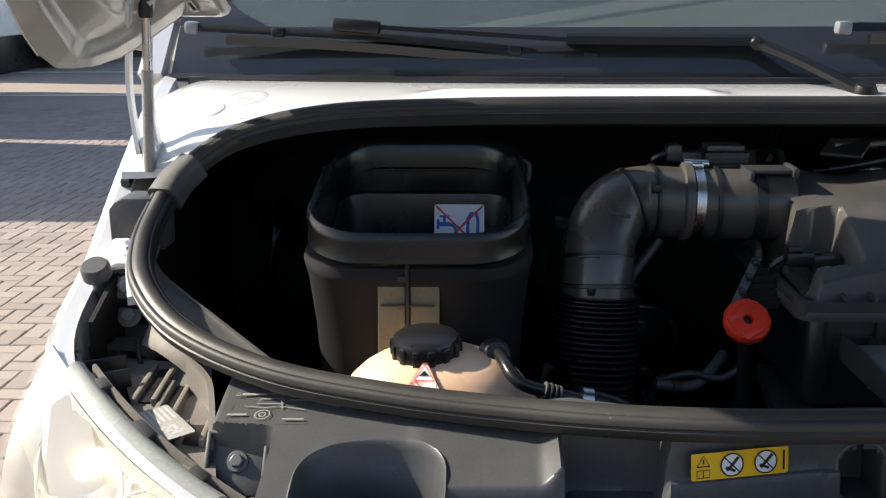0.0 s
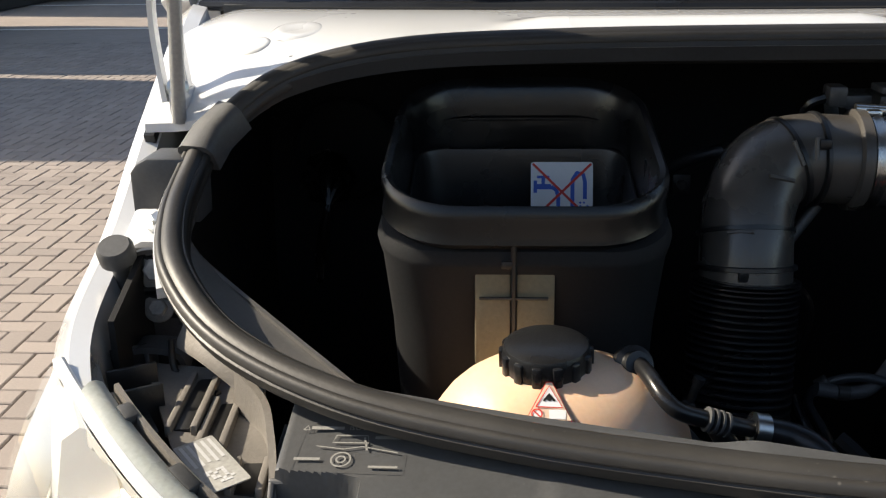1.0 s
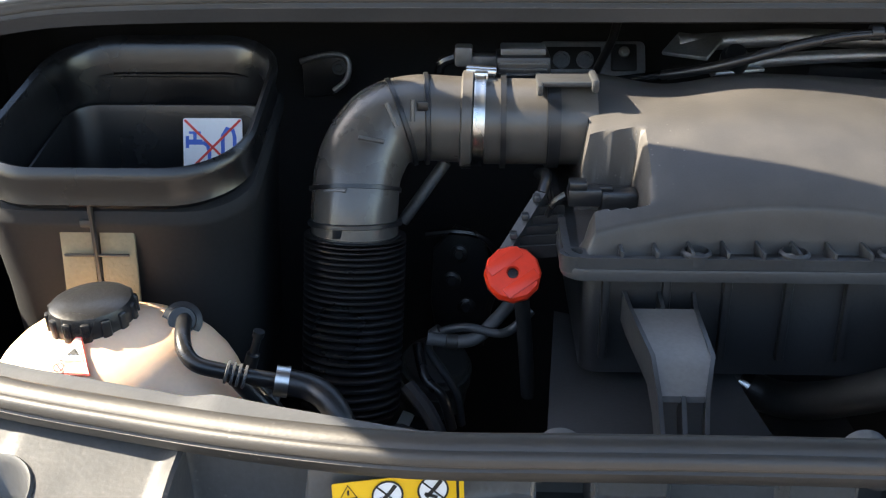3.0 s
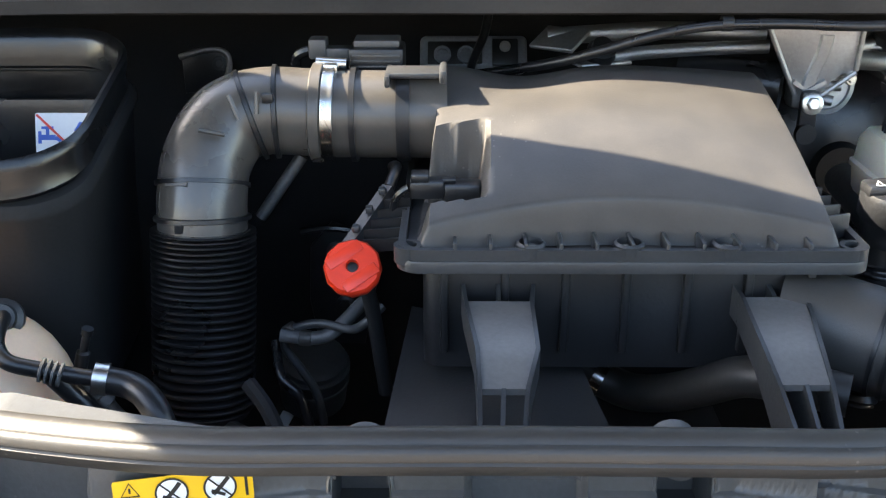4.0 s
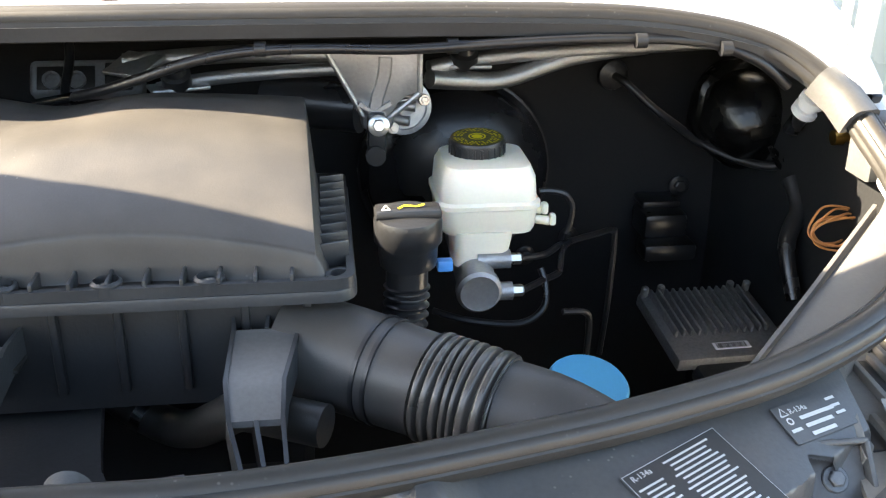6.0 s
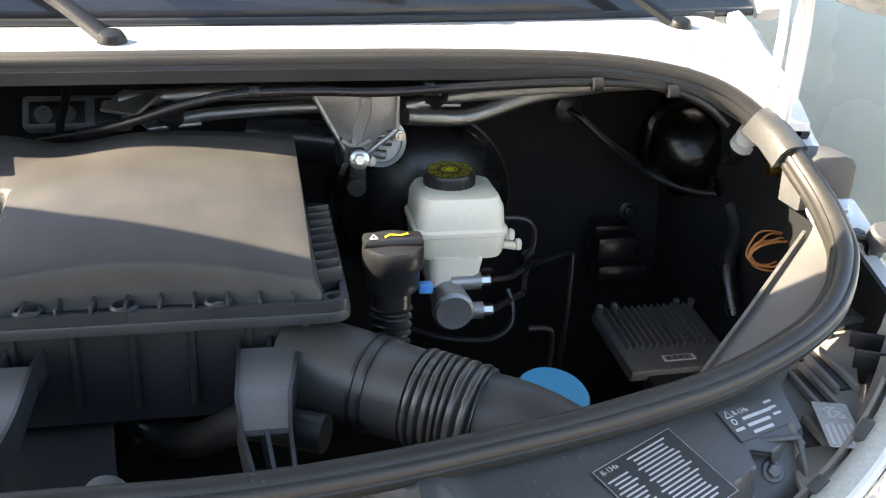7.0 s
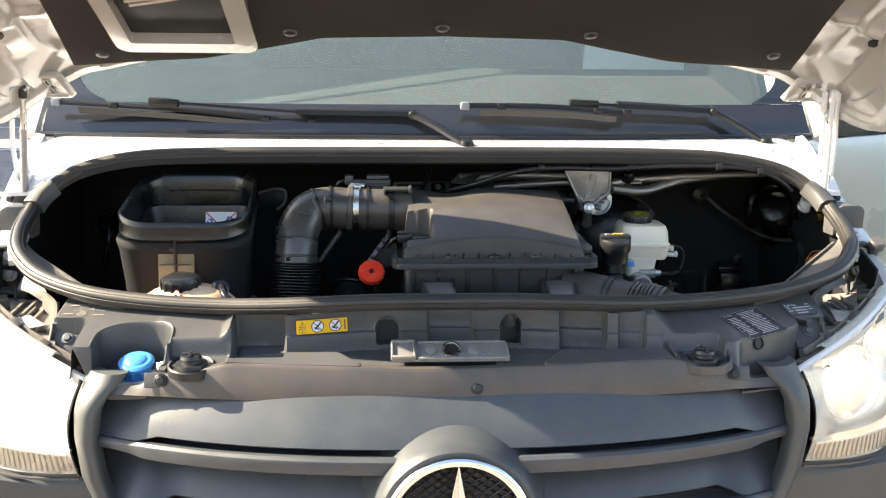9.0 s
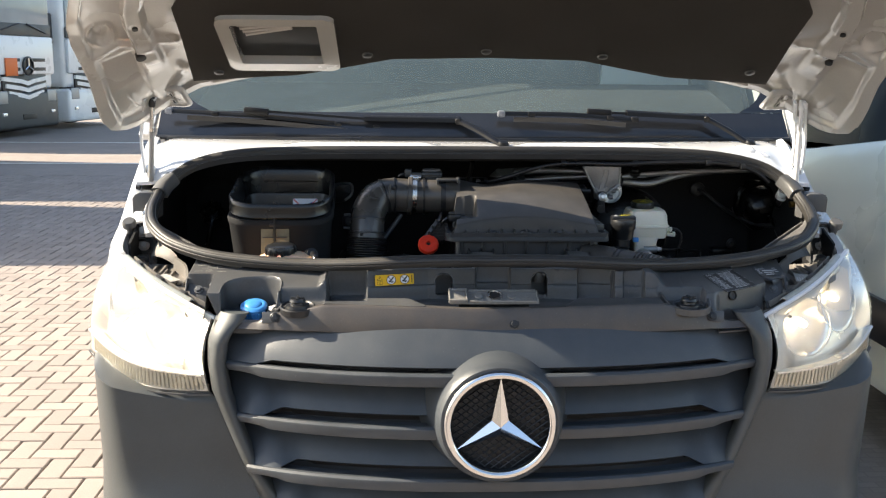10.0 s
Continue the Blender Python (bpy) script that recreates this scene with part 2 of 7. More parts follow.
def frames(line, closed=False, up=None):
    """Side and up vectors along a line; up given: kept as near to it as can be."""
    res = []
    m = len(line)
    prev = None
    for i, p in enumerate(line):
        a = line[i - 1] if (i > 0 or closed) else p
        b = line[(i + 1) % m] if (i < m - 1 or closed) else p
        t = (b - a).normalized()
        if up is not None:
            s = t.cross(Vector(up)).normalized()
        else:
            ref = prev if prev is not None else (Vector((0, 0, 1)) if abs(t.z) < 0.8 else Vector((0, 1, 0))).cross(t).normalized()
            s = (ref - t * ref.dot(t)).normalized()
            prev = s
        res.append((p, s, s.cross(t).normalized() if up is None else s.cross(t).normalized(), t))
    return res


def tube(bm, pts, r, seg=12, n=6, smooth=True, caps=True):
    """A round hose or rod along points; r: a radius or a function of the share of its length."""
    line = smooth_line(pts, n) if smooth and len(pts) > 2 else [Vector(p) for p in pts]
    fr = frames(line)
    k = len(fr) - 1
    loops = []
    for i, (p, s, u, t) in enumerate(fr):
        rad = r(i / k) if callable(r) else r
        loops.append([p + (s * math.cos(a) + u * math.sin(a)) * rad for a in (2 * math.pi * j / seg for j in range(seg))])
    rings(bm, loops, True, caps)
    return bm


def sweep(bm, line, profile, closed=False, up=(0, 0, 1), caps=True):
    """Sweeps a closed profile of (side, up) points along a line."""
    loops = [[p + s * a + u * b for a, b in profile] for p, s, u, t in frames(line, closed, up)]
    rings(bm, loops, True, caps and not closed, closed)
    return bm


def lathe(bm, profile, m=None, seg=24):
    """Turns (radius, height) points round z, posed by m."""
    m = m or Matrix()
    loops = [[m @ Vector((r * math.cos(2 * math.pi * j / seg), r * math.sin(2 * math.pi * j / seg), h)) for j in range(seg)] for r, h in profile]
    rings(bm, loops, True, True)
    return bm


def axis(p, d):
    """A pose at p whose z points along d."""
    return Matrix.Translation(p) @ Vector(d).to_track_quat("Z", "Y").to_matrix().to_4x4()


def sheet(bm, f, nu, nv, thick=0.0, direction=(0, 0, -1)):
    """A curved sheet f(u, v), thickened along a direction."""
    top = [[Vector(f(i / nu, j / nv)) for i in range(nu + 1)] for j in range(nv + 1)]
    a = [[bm.verts.new(p) for p in row] for row in top]
    for j in range(nv):
        for i in range(nu):
            bm.faces.new((a[j][i], a[j][i + 1], a[j + 1][i + 1], a[j + 1][i]))
    if thick > 0:
        d = Vector(direction) * thick
        b = [[bm.verts.new(p + d) for p in row] for row in top]
        for j in range(nv):
            for i in range(nu):
                bm.faces.new((b[j][i], b[j + 1][i], b[j + 1][i + 1], b[j][i + 1]))
        for i in range(nu):
            bm.faces.new((a[0][i + 1], a[0][i], b[0][i], b[0][i + 1]))
            bm.faces.new((a[nv][i], a[nv][i + 1], b[nv][i + 1], b[nv][i]))
        for j in range(nv):
            bm.faces.new((a[j][0], a[j + 1][0], b[j + 1][0], b[j][0]))
            bm.faces.new((a[j + 1][nu], a[j][nu], b[j][nu], b[j + 1][nu]))
    return bm


def prism(bm, outline, depth, m, bevel=0.0):
    """An outline of (x, y) points raised by depth along z and posed by m."""
    vs = [bm.verts.new((x, y, 0)) for x, y in outline]
    f = bm.faces.new(vs)
    g = bmesh.ops.extrude_face_region(bm, geom=[f])
    up = [v for v in g["geom"] if isinstance(v, bmesh.types.BMVert)]
    bmesh.ops.translate(bm, vec=(0, 0, depth), verts=up)
    allv = vs + up
    if bevel > 0:
        es = [e for e in {e for v in up for e in v.link_edges} if e.verts[0] in up and e.verts[1] in up]
        r = bmesh.ops.bevel(bm, geom=es, offset=bevel, segments=2, profile=0.5, affect="EDGES")
        allv = list({v for v in allv if v.is_valid} | {v for q in r["faces"] for v in q.verts})
    bmesh.ops.transform(bm, matrix=m, verts=allv)
    return bm


def rrect(w, h, r, n=5, cx=0.0, cy=0.0):
    """A rectangle with round corners as a list of (x, y)."""
    pts = []
    for sx, sy, a0 in ((1, 1, 0), (-1, 1, 90), (-1, -1, 180), (1, -1, 270)):
        for k in range(n + 1):
            a = radians(a0 + 90 * k / n)
            pts.append((cx + sx * (w / 2 - r) + r * math.cos(a), cy + sy * (h / 2 - r) + r * math.sin(a)))
    return pts


def placed(bm, m):
    bmesh.ops.transform(bm, matrix=m, verts=bm.verts)
    return bm


def bolt(name, p, d, r, parent=None, material=None, washer=1.6, label="", category=""):
    """A hexagon bolt head on a washer."""
    bm = B()
    m = axis(p, d)
    lathe(bm, [(r * washer, -0.002), (r * washer, 0.0015), (r * washer * 0.9, 0.0025)], m, 20)
    lathe(bm, [(r, 0.002), (r, r * 0.9), (r * 0.8, r * 1.05)], m, 6)
    return part(name, bm, material or M_ZINC, parent, label)


def step(a, b, x):
    t = min(1.0, max(0.0, (x - a) / (b - a)))
    return t * t * (3 - 2 * t)

# ---- the van: body shell ----
HALF = [(0, .062, 1.205), (.12, .061, 1.205), (.22, .068, 1.2), (.32, .095, 1.19), (.42, .126, 1.183), (.55, .162, 1.182), (.68, .205, 1.19),
        (.785, .268, 1.209), (.85, .35, 1.236), (.878, .435, 1.259), (.882, .51, 1.287), (.868, .57, 1.322), (.80, .612, 1.370), (.68, .622, 1.398), (.5, .614, 1.408), (.25, .606, 1.411), (0, .604, 1.411)]
# the loop is a little wider on the driver's side
RIGHT = [(x + .02 * step(.6, .85, x), y, z) for x, y, z in HALF]
LOOP = RIGHT + [(-x, y, z) for x, y, z in HALF[-2:0:-1]]
SEAL = smooth_line(LOOP, 7, True)

van = thing("van", (0, 1.6, 0), "white panel van with its bonnet open, parked on block paving", "van")


def fender(s):
    """The wing beside the bay: a rounded upper edge that falls away outside."""
    bm = B()
    edge = smooth_line([(.900, .20, 1.165), (.922, .24, 1.185), (.962, .35, 1.195), (.976, .5, 1.237), (.980, .64, 1.317), (.980, .8, 1.409), (.985, .87, 1.431)], 6)
    loops = []
    for p in edge:
        z, y, x = p.z, p.y, p.x
        loops.append([Vector((s * (x - .035), y, z - .03)), Vector((s * (x - .03), y, z - .004)), Vector((s * (x - .012), y, z)), Vector((s * (x + .004), y, z - .012)),
                      Vector((s * (x + .018), y, z - .08)), Vector((s * (x + .028), y + .02, z - .3)), Vector((s * (x + .022), y + .05, .62)), Vector((s * (x - .01), y + .05, .60)), Vector((s * (x - .05), y + .02, z - .25))])
    rings(bm, loops)
    return bm


part("fender", fender(-1), M_WHITE, van)
part("fender", fender(1), M_WHITE, van)

# scuttle panel between the seal and the windscreen
def scuttle(u, v):
    x = -.96 + 1.92 * u
    q = abs(x)
    y0 = float(np.interp(q, [.0, .68, .80, .868, .92, .99], [.613, .624, .616, .585, .60, .61]))
    z0 = float(np.interp(q, [.0, .68, .80, .868, .92, .99], [1.412, 1.404, 1.380, 1.336, 1.325, 1.32]))
    y1 = .79 + .10 * q * q
    z1 = 1.425 - .02 * step(.9, .985, q)
    bead = .010 * math.exp(-((v - .35) / .12) ** 2) * step(.10, .16, q) * (1 - step(.50, .58, q))
    dent = .014 * math.exp(-((q - .905) / .03) ** 2 - ((v - .35) / .22) ** 2)
    return Vector((x, y0 + (y1 - y0) * v, z0 + (z1 - z0) * (1 - (1 - v) ** 2.4) + bead - dent))


part("scuttle_panel", sheet(B(), scuttle, 120, 20, .010), M_WHITE, van)
for s in (-1, 1):
    for u, v, r in ((.850, .36, .020), (.800, .42, .030)):
        p = scuttle(.5 + s * u / 1.92, v)
        n = (scuttle(.5 + s * u / 1.92 + .01, v) - p).cross(scuttle(.5 + s * u / 1.92, v + .05) - p)
        bm = B()
        lathe(bm, [(r * 1.15, -.003), (r, .0006), (r * .82, .0022), (r * .55, .0016), (.0005, .0010)], axis(p, n), 32)
        part("pressing", bm, M_WHITE, van)
    bm = B()
    sweep(bm, smooth_line([(s * .958, .61, 1.305), (s * .959, .68, 1.342), (s * .960, .76, 1.380), (s * .962, .84, 1.410)], 5), [(-.006, -.02), (.006, -.02), (.006, .004), (-.006, .004)])
    part("gap_seal", bm, M_BLACK, van)

# bay: bulkhead, side walls, floor
bm = B()
sheet(bm, lambda u, v: (-.96 + 1.92 * u, .995 - .012 * math.cos(u * math.pi * 2) + .012 * math.sin(v * 9), .55 + .83 * v), 30, 16, .02, (0, 1, 0))
part("bulkhead", bm, M_BAY, van)
bm = B()
box(bm, (0, .83, 1.386), (1.6, .38, .012), .003)
part("bulkhead_top", bm, M_BAY, van)
for s in (-1, 1):
    bm = B()
    sheet(bm, lambda u, v: (s * .910 + (.014 if s > 0 else 0), .34 + .68 * u, .55 + (float(np.interp(.34 + .68 * u, [.34, .45, .55, .60, .66, 1.02], [1.195, 1.235, 1.280, 1.300, 1.325, 1.36])) - .55) * v), 30, 10, .006, (s, 0, 0))
    part("inner_wing", bm, M_BAY, van)
bm = B()
box(bm, (0, .55, .56), (1.88, .9, .03), .004)
part("undertray", bm, M_BAY, van)
bm = B()
box(bm, (0, .07, .83), (1.1, .03, .50), .004)
part("radiator", bm, M_BAY, van)

# cab: pillars, roof, sides, dashboard
for s in (-1, 1):
    bm = B()
    sweep(bm, smooth_line([(s * 1.010 + .034 * (s > 0), .885, 1.425), (s * 1.000 + .030 * (s > 0), 1.02, 1.57), (s * .975, 1.37, 1.95), (s * .925, 1.80, 2.42)], 5), [(-.012, -.03), (.016, -.03), (.020, .0), (.012, .010), (-.012, .008)], up=(s, 0, 0))
    part("pillar", bm, M_WHITE, van)
bm = B()
sheet(bm, lambda u, v: (-.92 + 1.84 * u, 1.75 + 3.3 * v, 2.42 + .10 * math.sin(math.pi * u) ** .5 * (1 - .3 * (1 - v)) + .12 * math.sin(min(v * 3, 1) * math.pi / 2)), 12, 10, .03)
part("roof", bm, M_WHITE, van)
for s in (-1, 1):
    bm = B()
    prism(bm, [(.95, .55), (5.05, .55), (5.05, 2.5), (1.78, 2.42), (.95, 1.45)], .03, Matrix(((0, 0, s, s * .96), (1, 0, 0, 0), (0, 1, 0, 0), (0, 0, 0, 1))))
    part("side_panel", bm, M_WHITE, van)
bm = B()
box(bm, (0, 5.06, 1.5), (1.94, .03, 1.95), .004)
part("rear_panel", bm, M_WHITE, van)
bm = B()
box(bm, (0, 3.0, .55), (1.9, 4.1, .06), .004)
part("cab_floor", bm, M_DASH, van)
bm = B()
sheet(bm, lambda u, v: (-.93 + 1.86 * u, .86 + .85 * v, 1.43 + .19 * v - .16 * max(0, v - .8) * 5), 12, 10, .02)
part("dashboard", bm, M_DASH, van)
bm = B()
box(bm, (0, 1.85, 1.2), (1.85, .1, 1.0), .04)
part("seat_row", bm, M_DASH, van)
for s in (-1, 1):
    bm = B()
    prism(bm, [(1.02, .60), (2.75, .60), (2.75, 2.38), (1.80, 2.36), (1.02, 1.46)], .02, Matrix(((0, 0, s, s * .915), (1, 0, 0, 0), (0, 1, 0, 0), (0, 0, 0, 1))))
    part("door_trim", bm, M_BLACK, van)
bm = B()
box(bm, (0, 2.75, 1.5), (1.85, .04, 1.95), .01)
part("cab_back_wall", bm, M_DASH, van)
bm = B()
box(bm, (0, 2.2, 2.40), (1.75, 1.1, .03), .01)
part("headliner", bm, M_FELT, van)
for x in (-.5, .5):
    bm = B()
    box(bm, (x, 2.0, 1.62), (.5, .14, .75), .06)
    part("seat_back", bm, M_DASH, van)
    bm = B()
    box(bm, (x, 2.02, 2.08), (.26, .10, .2), .04)
    part("headrest", bm, M_DASH, van)
# white panel standing upright behind the dashboard
bm = B()
prism(bm, [(.555, 1.45), (.92, 1.45), (.915, 1.60), (.885, 1.72), (.60, 1.74), (.575, 1.72)], .02, Matrix(((1, 0, 0, 0), (0, 0, 1, 1.735), (0, 1, 0, 0), (0, 0, 0, 1))), .006)
part("dash_upright", bm, M_PAPER, van, "white upright panel behind the dashboard on the driver's side")
tyre_m = Matrix.Rotation(radians(90), 4, "Y")
for y in (.62, 4.2):
    for s in (-1, 1):
        bm = B()
        lathe(bm, [(.20, -.11), (.32, -.11), (.35, -.08), (.355, 0), (.35, .08), (.32, .11), (.20, .11)], Matrix.Translation((s * .86, y, .352)) @ tyre_m, 36)
        wheel = part("wheel", bm, M_TYRE, van)
        bm = B()
        lathe(bm, [(.2, -.1), (.2, .1), (.17, .06), (.05, .08)], Matrix.Translation((s * .86, y, .352)) @ tyre_m, 24)
        part("rim", bm, M_ZINC, wheel)


# windscreen
def screen(u, v):
    x = (-.966 + 1.968 * u) * (1 - .06 * v)
    q = abs(x)
    y0, z0 = .79 + .10 * q * q, 1.430
    return (x, y0 + .82 * v + .05 * v * (1 - q), z0 + 1.0 * v ** .96 - .0 * q)


windscreen = part("windscreen", sheet(B(), lambda u, v: screen(u, .056 + .944 * v), 30, 14), M_GLASS, van, "sloping windscreen reflecting the sky")
windscreen.visible_shadow = False
part("windscreen_border", sheet(B(), lambda u, v: Vector(screen(u, .066 * v)) + Vector((0, 0, .003)), 30, 2, .005), M_FRIT, van, "black lower border of the windscreen")
for s in (-1, 1):
    part("windscreen_border", sheet(B(), lambda u, v: Vector(screen(.5 + s * (.480 + .020 * u) - s * .055 * math.exp(-v * 26) * (1 - u), .07 + .93 * v)) + Vector((0, -.002, .003)), 4, 60, .004), M_FRIT, van)
bm = B()
tube(bm, [Vector(screen(i / 20, 0)) + Vector((0, -.004, -.002)) for i in range(21)], .007, 8, 2)
part("windscreen_gasket", bm, M_BLACK, van)
# ---- bonnet seal ----
seal = thing("bonnet_seal", (0, .062, 1.19), "black ribbed rubber bonnet seal round the engine bay", "rubber seal")
prof = [(-.015, -.011), (.011, -.012), (.0150, -.006), (.0155, -.002), (.0140, -.0005), (.0140, .0005), (.0158, .002), (.0155, .0065), (.0135, .0095), (.0105, .0105), (.0090, .0100), (.0070, .0125), (.002, .0150), (-.003, .0152), (-.008, .0128), (-.0100, .0100), (-.0115, .0105), (-.0142, .0085), (-.0158, .004), (-.0155, .001), (-.0142, .0003), (-.0142, -.0008), (-.0158, -.003), (-.0165, -.007)]
part("bulb", sweep(B(), SEAL, prof, True), M_RUBBER, seal)
back = [p for p in smooth_line(RIGHT[10:] + [(-x, y, z) for x, y, z in HALF[-2:9:-1]], 6)]
bm = B()
sweep(bm, [p + Vector((0, -.010 if abs(p.x) < .8 else -.004, -.015)) for p in back], [(-.005, -.005), (.005, -.005), (.009, .010), (-.009, .010)])
part("flange", bm, M_HOUSING, seal, "grey flange below the seal")
for s in (-1, 1):
    bm = B()
    sweep(bm, [Vector((s * x + (.018 if s > 0 else 0), y, z)) for x, y, z in ((.880, .535, 1.300), (.872, .562, 1.318), (.852, .585, 1.337))], [(-.020, -.017), (.020, -.017), (.0215, .008), (.018, .014), (.012, .0175), (-.012, .0175), (-.018, .014), (-.0215, .008)])
    part("joint_clip", bm, M_GREY, seal, "grey plastic joint clip")


# guide webs inside the front corners of the opening
def web(s):
    curve = smooth_line([(s * .60, .176, 1.172), (s * .68, .202, 1.176), (s * .785, .266, 1.196), (s * (.848 + .008 * s), .352, 1.222), (s * (.872 + .01 * s), .405, 1.236), (s * (.88 + .01 * s), .45, 1.250)], 6)
    a, b = curve[0], curve[-1]
    n = len(curve) - 1
    bm = B()
    sheet(bm, lambda u, v: curve[round(u * n)].lerp(a.lerp(b, u) + Vector((0, 0, -.02)), v), n, 4, .004)
    return bm


for s in (-1, 1):
    gw = thing("guide_web", (s * .78, .30, 1.19), "dusty grey plastic web inside the bay corner", "plastic panel", group="bay corner webs")
    part("panel", web(s), M_DUSTWEB, gw)
    bm = B()
    sweep(bm, [Vector((s * .61, .19, 1.156)), Vector((s * .75, .322, 1.197)), Vector((s * .88, .45, 1.232))], [(-.002, -.012), (.002, -.012), (.002, .002), (-.002, .002)])
    part("stiffening_rib", bm, M_DUSTWEB, gw)

# ---- front panel over the radiator ----
def seal_y(x):
    q = abs(x)
    pts = [(h[0], h[1]) for h in HALF[:9]]
    return float(np.interp(q, [a for a, b in pts], [b for a, b in pts]))


def lip_y(x):
    return -.056 + .06 * (abs(x) / .5) ** 2


def wall_y(x):
    """The upright wall of the panel below the seal, set back in its recesses."""
    q = abs(x)
    y = .102 - .2 * max(0, q - .15)
    for x0, x1, d in ((-.036, .046, .020), (.207, .288, .024), (.312, .358, .018)):
        y += d * step(x0 - .002, x0 + .002, x) * (1 - step(x1 - .002, x1 + .002, x))
    return y


def panel_z(x, y):
    """Height of the panel: a wall below the seal, a floor with the lock, front beams, side shelves and pockets."""
    q = abs(x)
    ys = seal_y(x)
    zm = float(np.interp(y - wall_y(x), [-.03, -.004, .0, .005, .009, .03], [1.104, 1.106, 1.138, 1.141, 1.176, 1.182]))
    low = step(.515, .535, q)
    if x > 0 and q > .45:
        ye = .026 + .008 * low + .60 * max(0, q - .51)
        zs = float(np.interp(y, [ye - .024, ye - .020, ye, max(ye, ys) + .02, max(ye, ys) + .05], [1.094 - .09 * low, 1.096 - .09 * low, 1.136, 1.170, 1.174]))
    else:
        zs = float(np.interp(y, [.0, .026 + .014 * low, .034 + .014 * low, ys + .02, ys + .05], [1.094 - .02 * low, 1.096 - .02 * low, 1.136 - .004 * low, 1.170, 1.174]))
    k = step(.37, .41, q)
    z = zm + (zs - zm) * k
    edge = .66 + (.085 * float(np.interp(y, [.125, .185], [0, 1])) if x > 0 else .065 * step(.150, .165, y))
    z -= .06 * step(edge, edge + .010, q)
    # front beams beside the lock
    side = step(.146, .158, q) * (1 - step(.40, .44, q))
    back = -.03 + .07 * step(.148, .205, q)
    z = max(z, 1.104 - .056 * step(.505, .515, q) + .021 * side * (1 - step(back - .012, back + .010, y)))
    # low decks round the rubber stops
    deck = step(.385, .392, q) * (1 - step(.488, .494, q)) * (1 - step(.048, .060, y))
    z += (1.112 - z) * deck
    # deep pocket beside the beam
    z -= .07 * step(-.388, -.382, x) * (1 - step(-.298, -.292, x)) * step(.001, .007, y) * (1 - step(.112, .118, y))
    return z


HOLES = ((-.112, .021, 1.144), (.116, .020, 1.148))


def in_hole(p):
    for hx, r, zc in HOLES:
        if abs(p.y - wall_y(p.x)) < .014 and p.z > 1.112 and abs(p.x - hx) < r and (p.z < zc or math.hypot(p.x - hx, p.z - zc) < r):
            return True
    return False


carrier = thing("lock_carrier_cover", (0, .03, 1.0), "black plastic cover over the radiator and bonnet lock", "engine cover")
def cover(u, v):
    x = -.75 + 1.5 * u
    y0 = lip_y(x)
    y = y0 + (max(seal_y(x) + .055 - .039 * step(.22, .32, x), wall_y(x) + .010) - y0) * v
    return (x, y, panel_z(x, y))


WC, WX, WY = Vector((-.561, .070, 0)), .069, .053
WELL = [(WC.x + WX * math.copysign(abs(math.cos(a)) ** (.55 if math.sin(a) < 0 else .8), math.cos(a)), WC.y + WY * math.copysign(abs(math.sin(a)) ** (.45 if math.sin(a) < 0 else .8), math.sin(a))) for a in (2 * math.pi * k / 96 for k in range(96))]


def in_well(x, y):
    e = 2 / .5 if y < WC.y else 2 / .8
    return abs((x - WC.x) / WX) ** e + abs((y - WC.y) / WY) ** e < 1.0


bm = sheet(B(), cover, 500, 120, .004)
bmesh.ops.delete(bm, geom=[f for f in bm.faces if in_well(*f.calc_center_median().xy)], context="FACES")
bmesh.ops.delete(bm, geom=[f for f in bm.faces if in_hole(f.calc_center_median()) or (abs(f.calc_center_median().x) > .672 and f.calc_center_median().y < .150)], context="FACES")
part("cover", bm, M_PANEL, carrier)
# two arched holes in the wall
for hx, r, zc in HOLES:
    yw = wall_y(hx)
    arch = [(-r, 1.108)] + [(-r * math.cos(math.pi * k / 16), zc + r * math.sin(math.pi * k / 16)) for k in range(17)] + [(r, 1.108)]
    bm = B()

    def ring(g, dy):
        return [Vector((hx + a * g, yw + dy + .006 * step(1.135, 1.15, b), zc + (b - zc) * (g if b > zc else 1))) for a, b in arch]
    vs = rings(bm, [ring(1.16, .005), ring(1.13, -.0005), ring(1.05, -.0015), ring(.98, .001), ring(.95, .01), ring(.92, .05)], True, False)
    bm.faces.new(vs[-1])
    hole = part("arched_hole", bm, M_PANEL, carrier)
    if hx > 0:
        bm = B()
        lathe(bm, [(.013, 0), (.013, .022), (.010, .026)], axis((hx, yw + .030, zc - .006), (0, -.2, 1)), 20)
        part("peg", bm, M_DUSTWEB, hole)
bm = B()
lathe(bm, [(.0125, -.003), (.0125, .001), (.010, .002), (.009, -.001), (.002, -.002)], axis((.570, .0640, 1.122), (.45, -.85, .30)), 20)
part("drain_hole", bm, M_INK, carrier)
# recessed well of the filler cap, with a rounded edge
bm = B()
rim = [Vector((x, y, panel_z(x, y))) for x, y in WELL]
c = WC


def grow(k, dz):
    return [Vector((c.x + (p.x - c.x) * k, c.y + (p.y - c.y) * k, p.z + dz)) for p in rim]


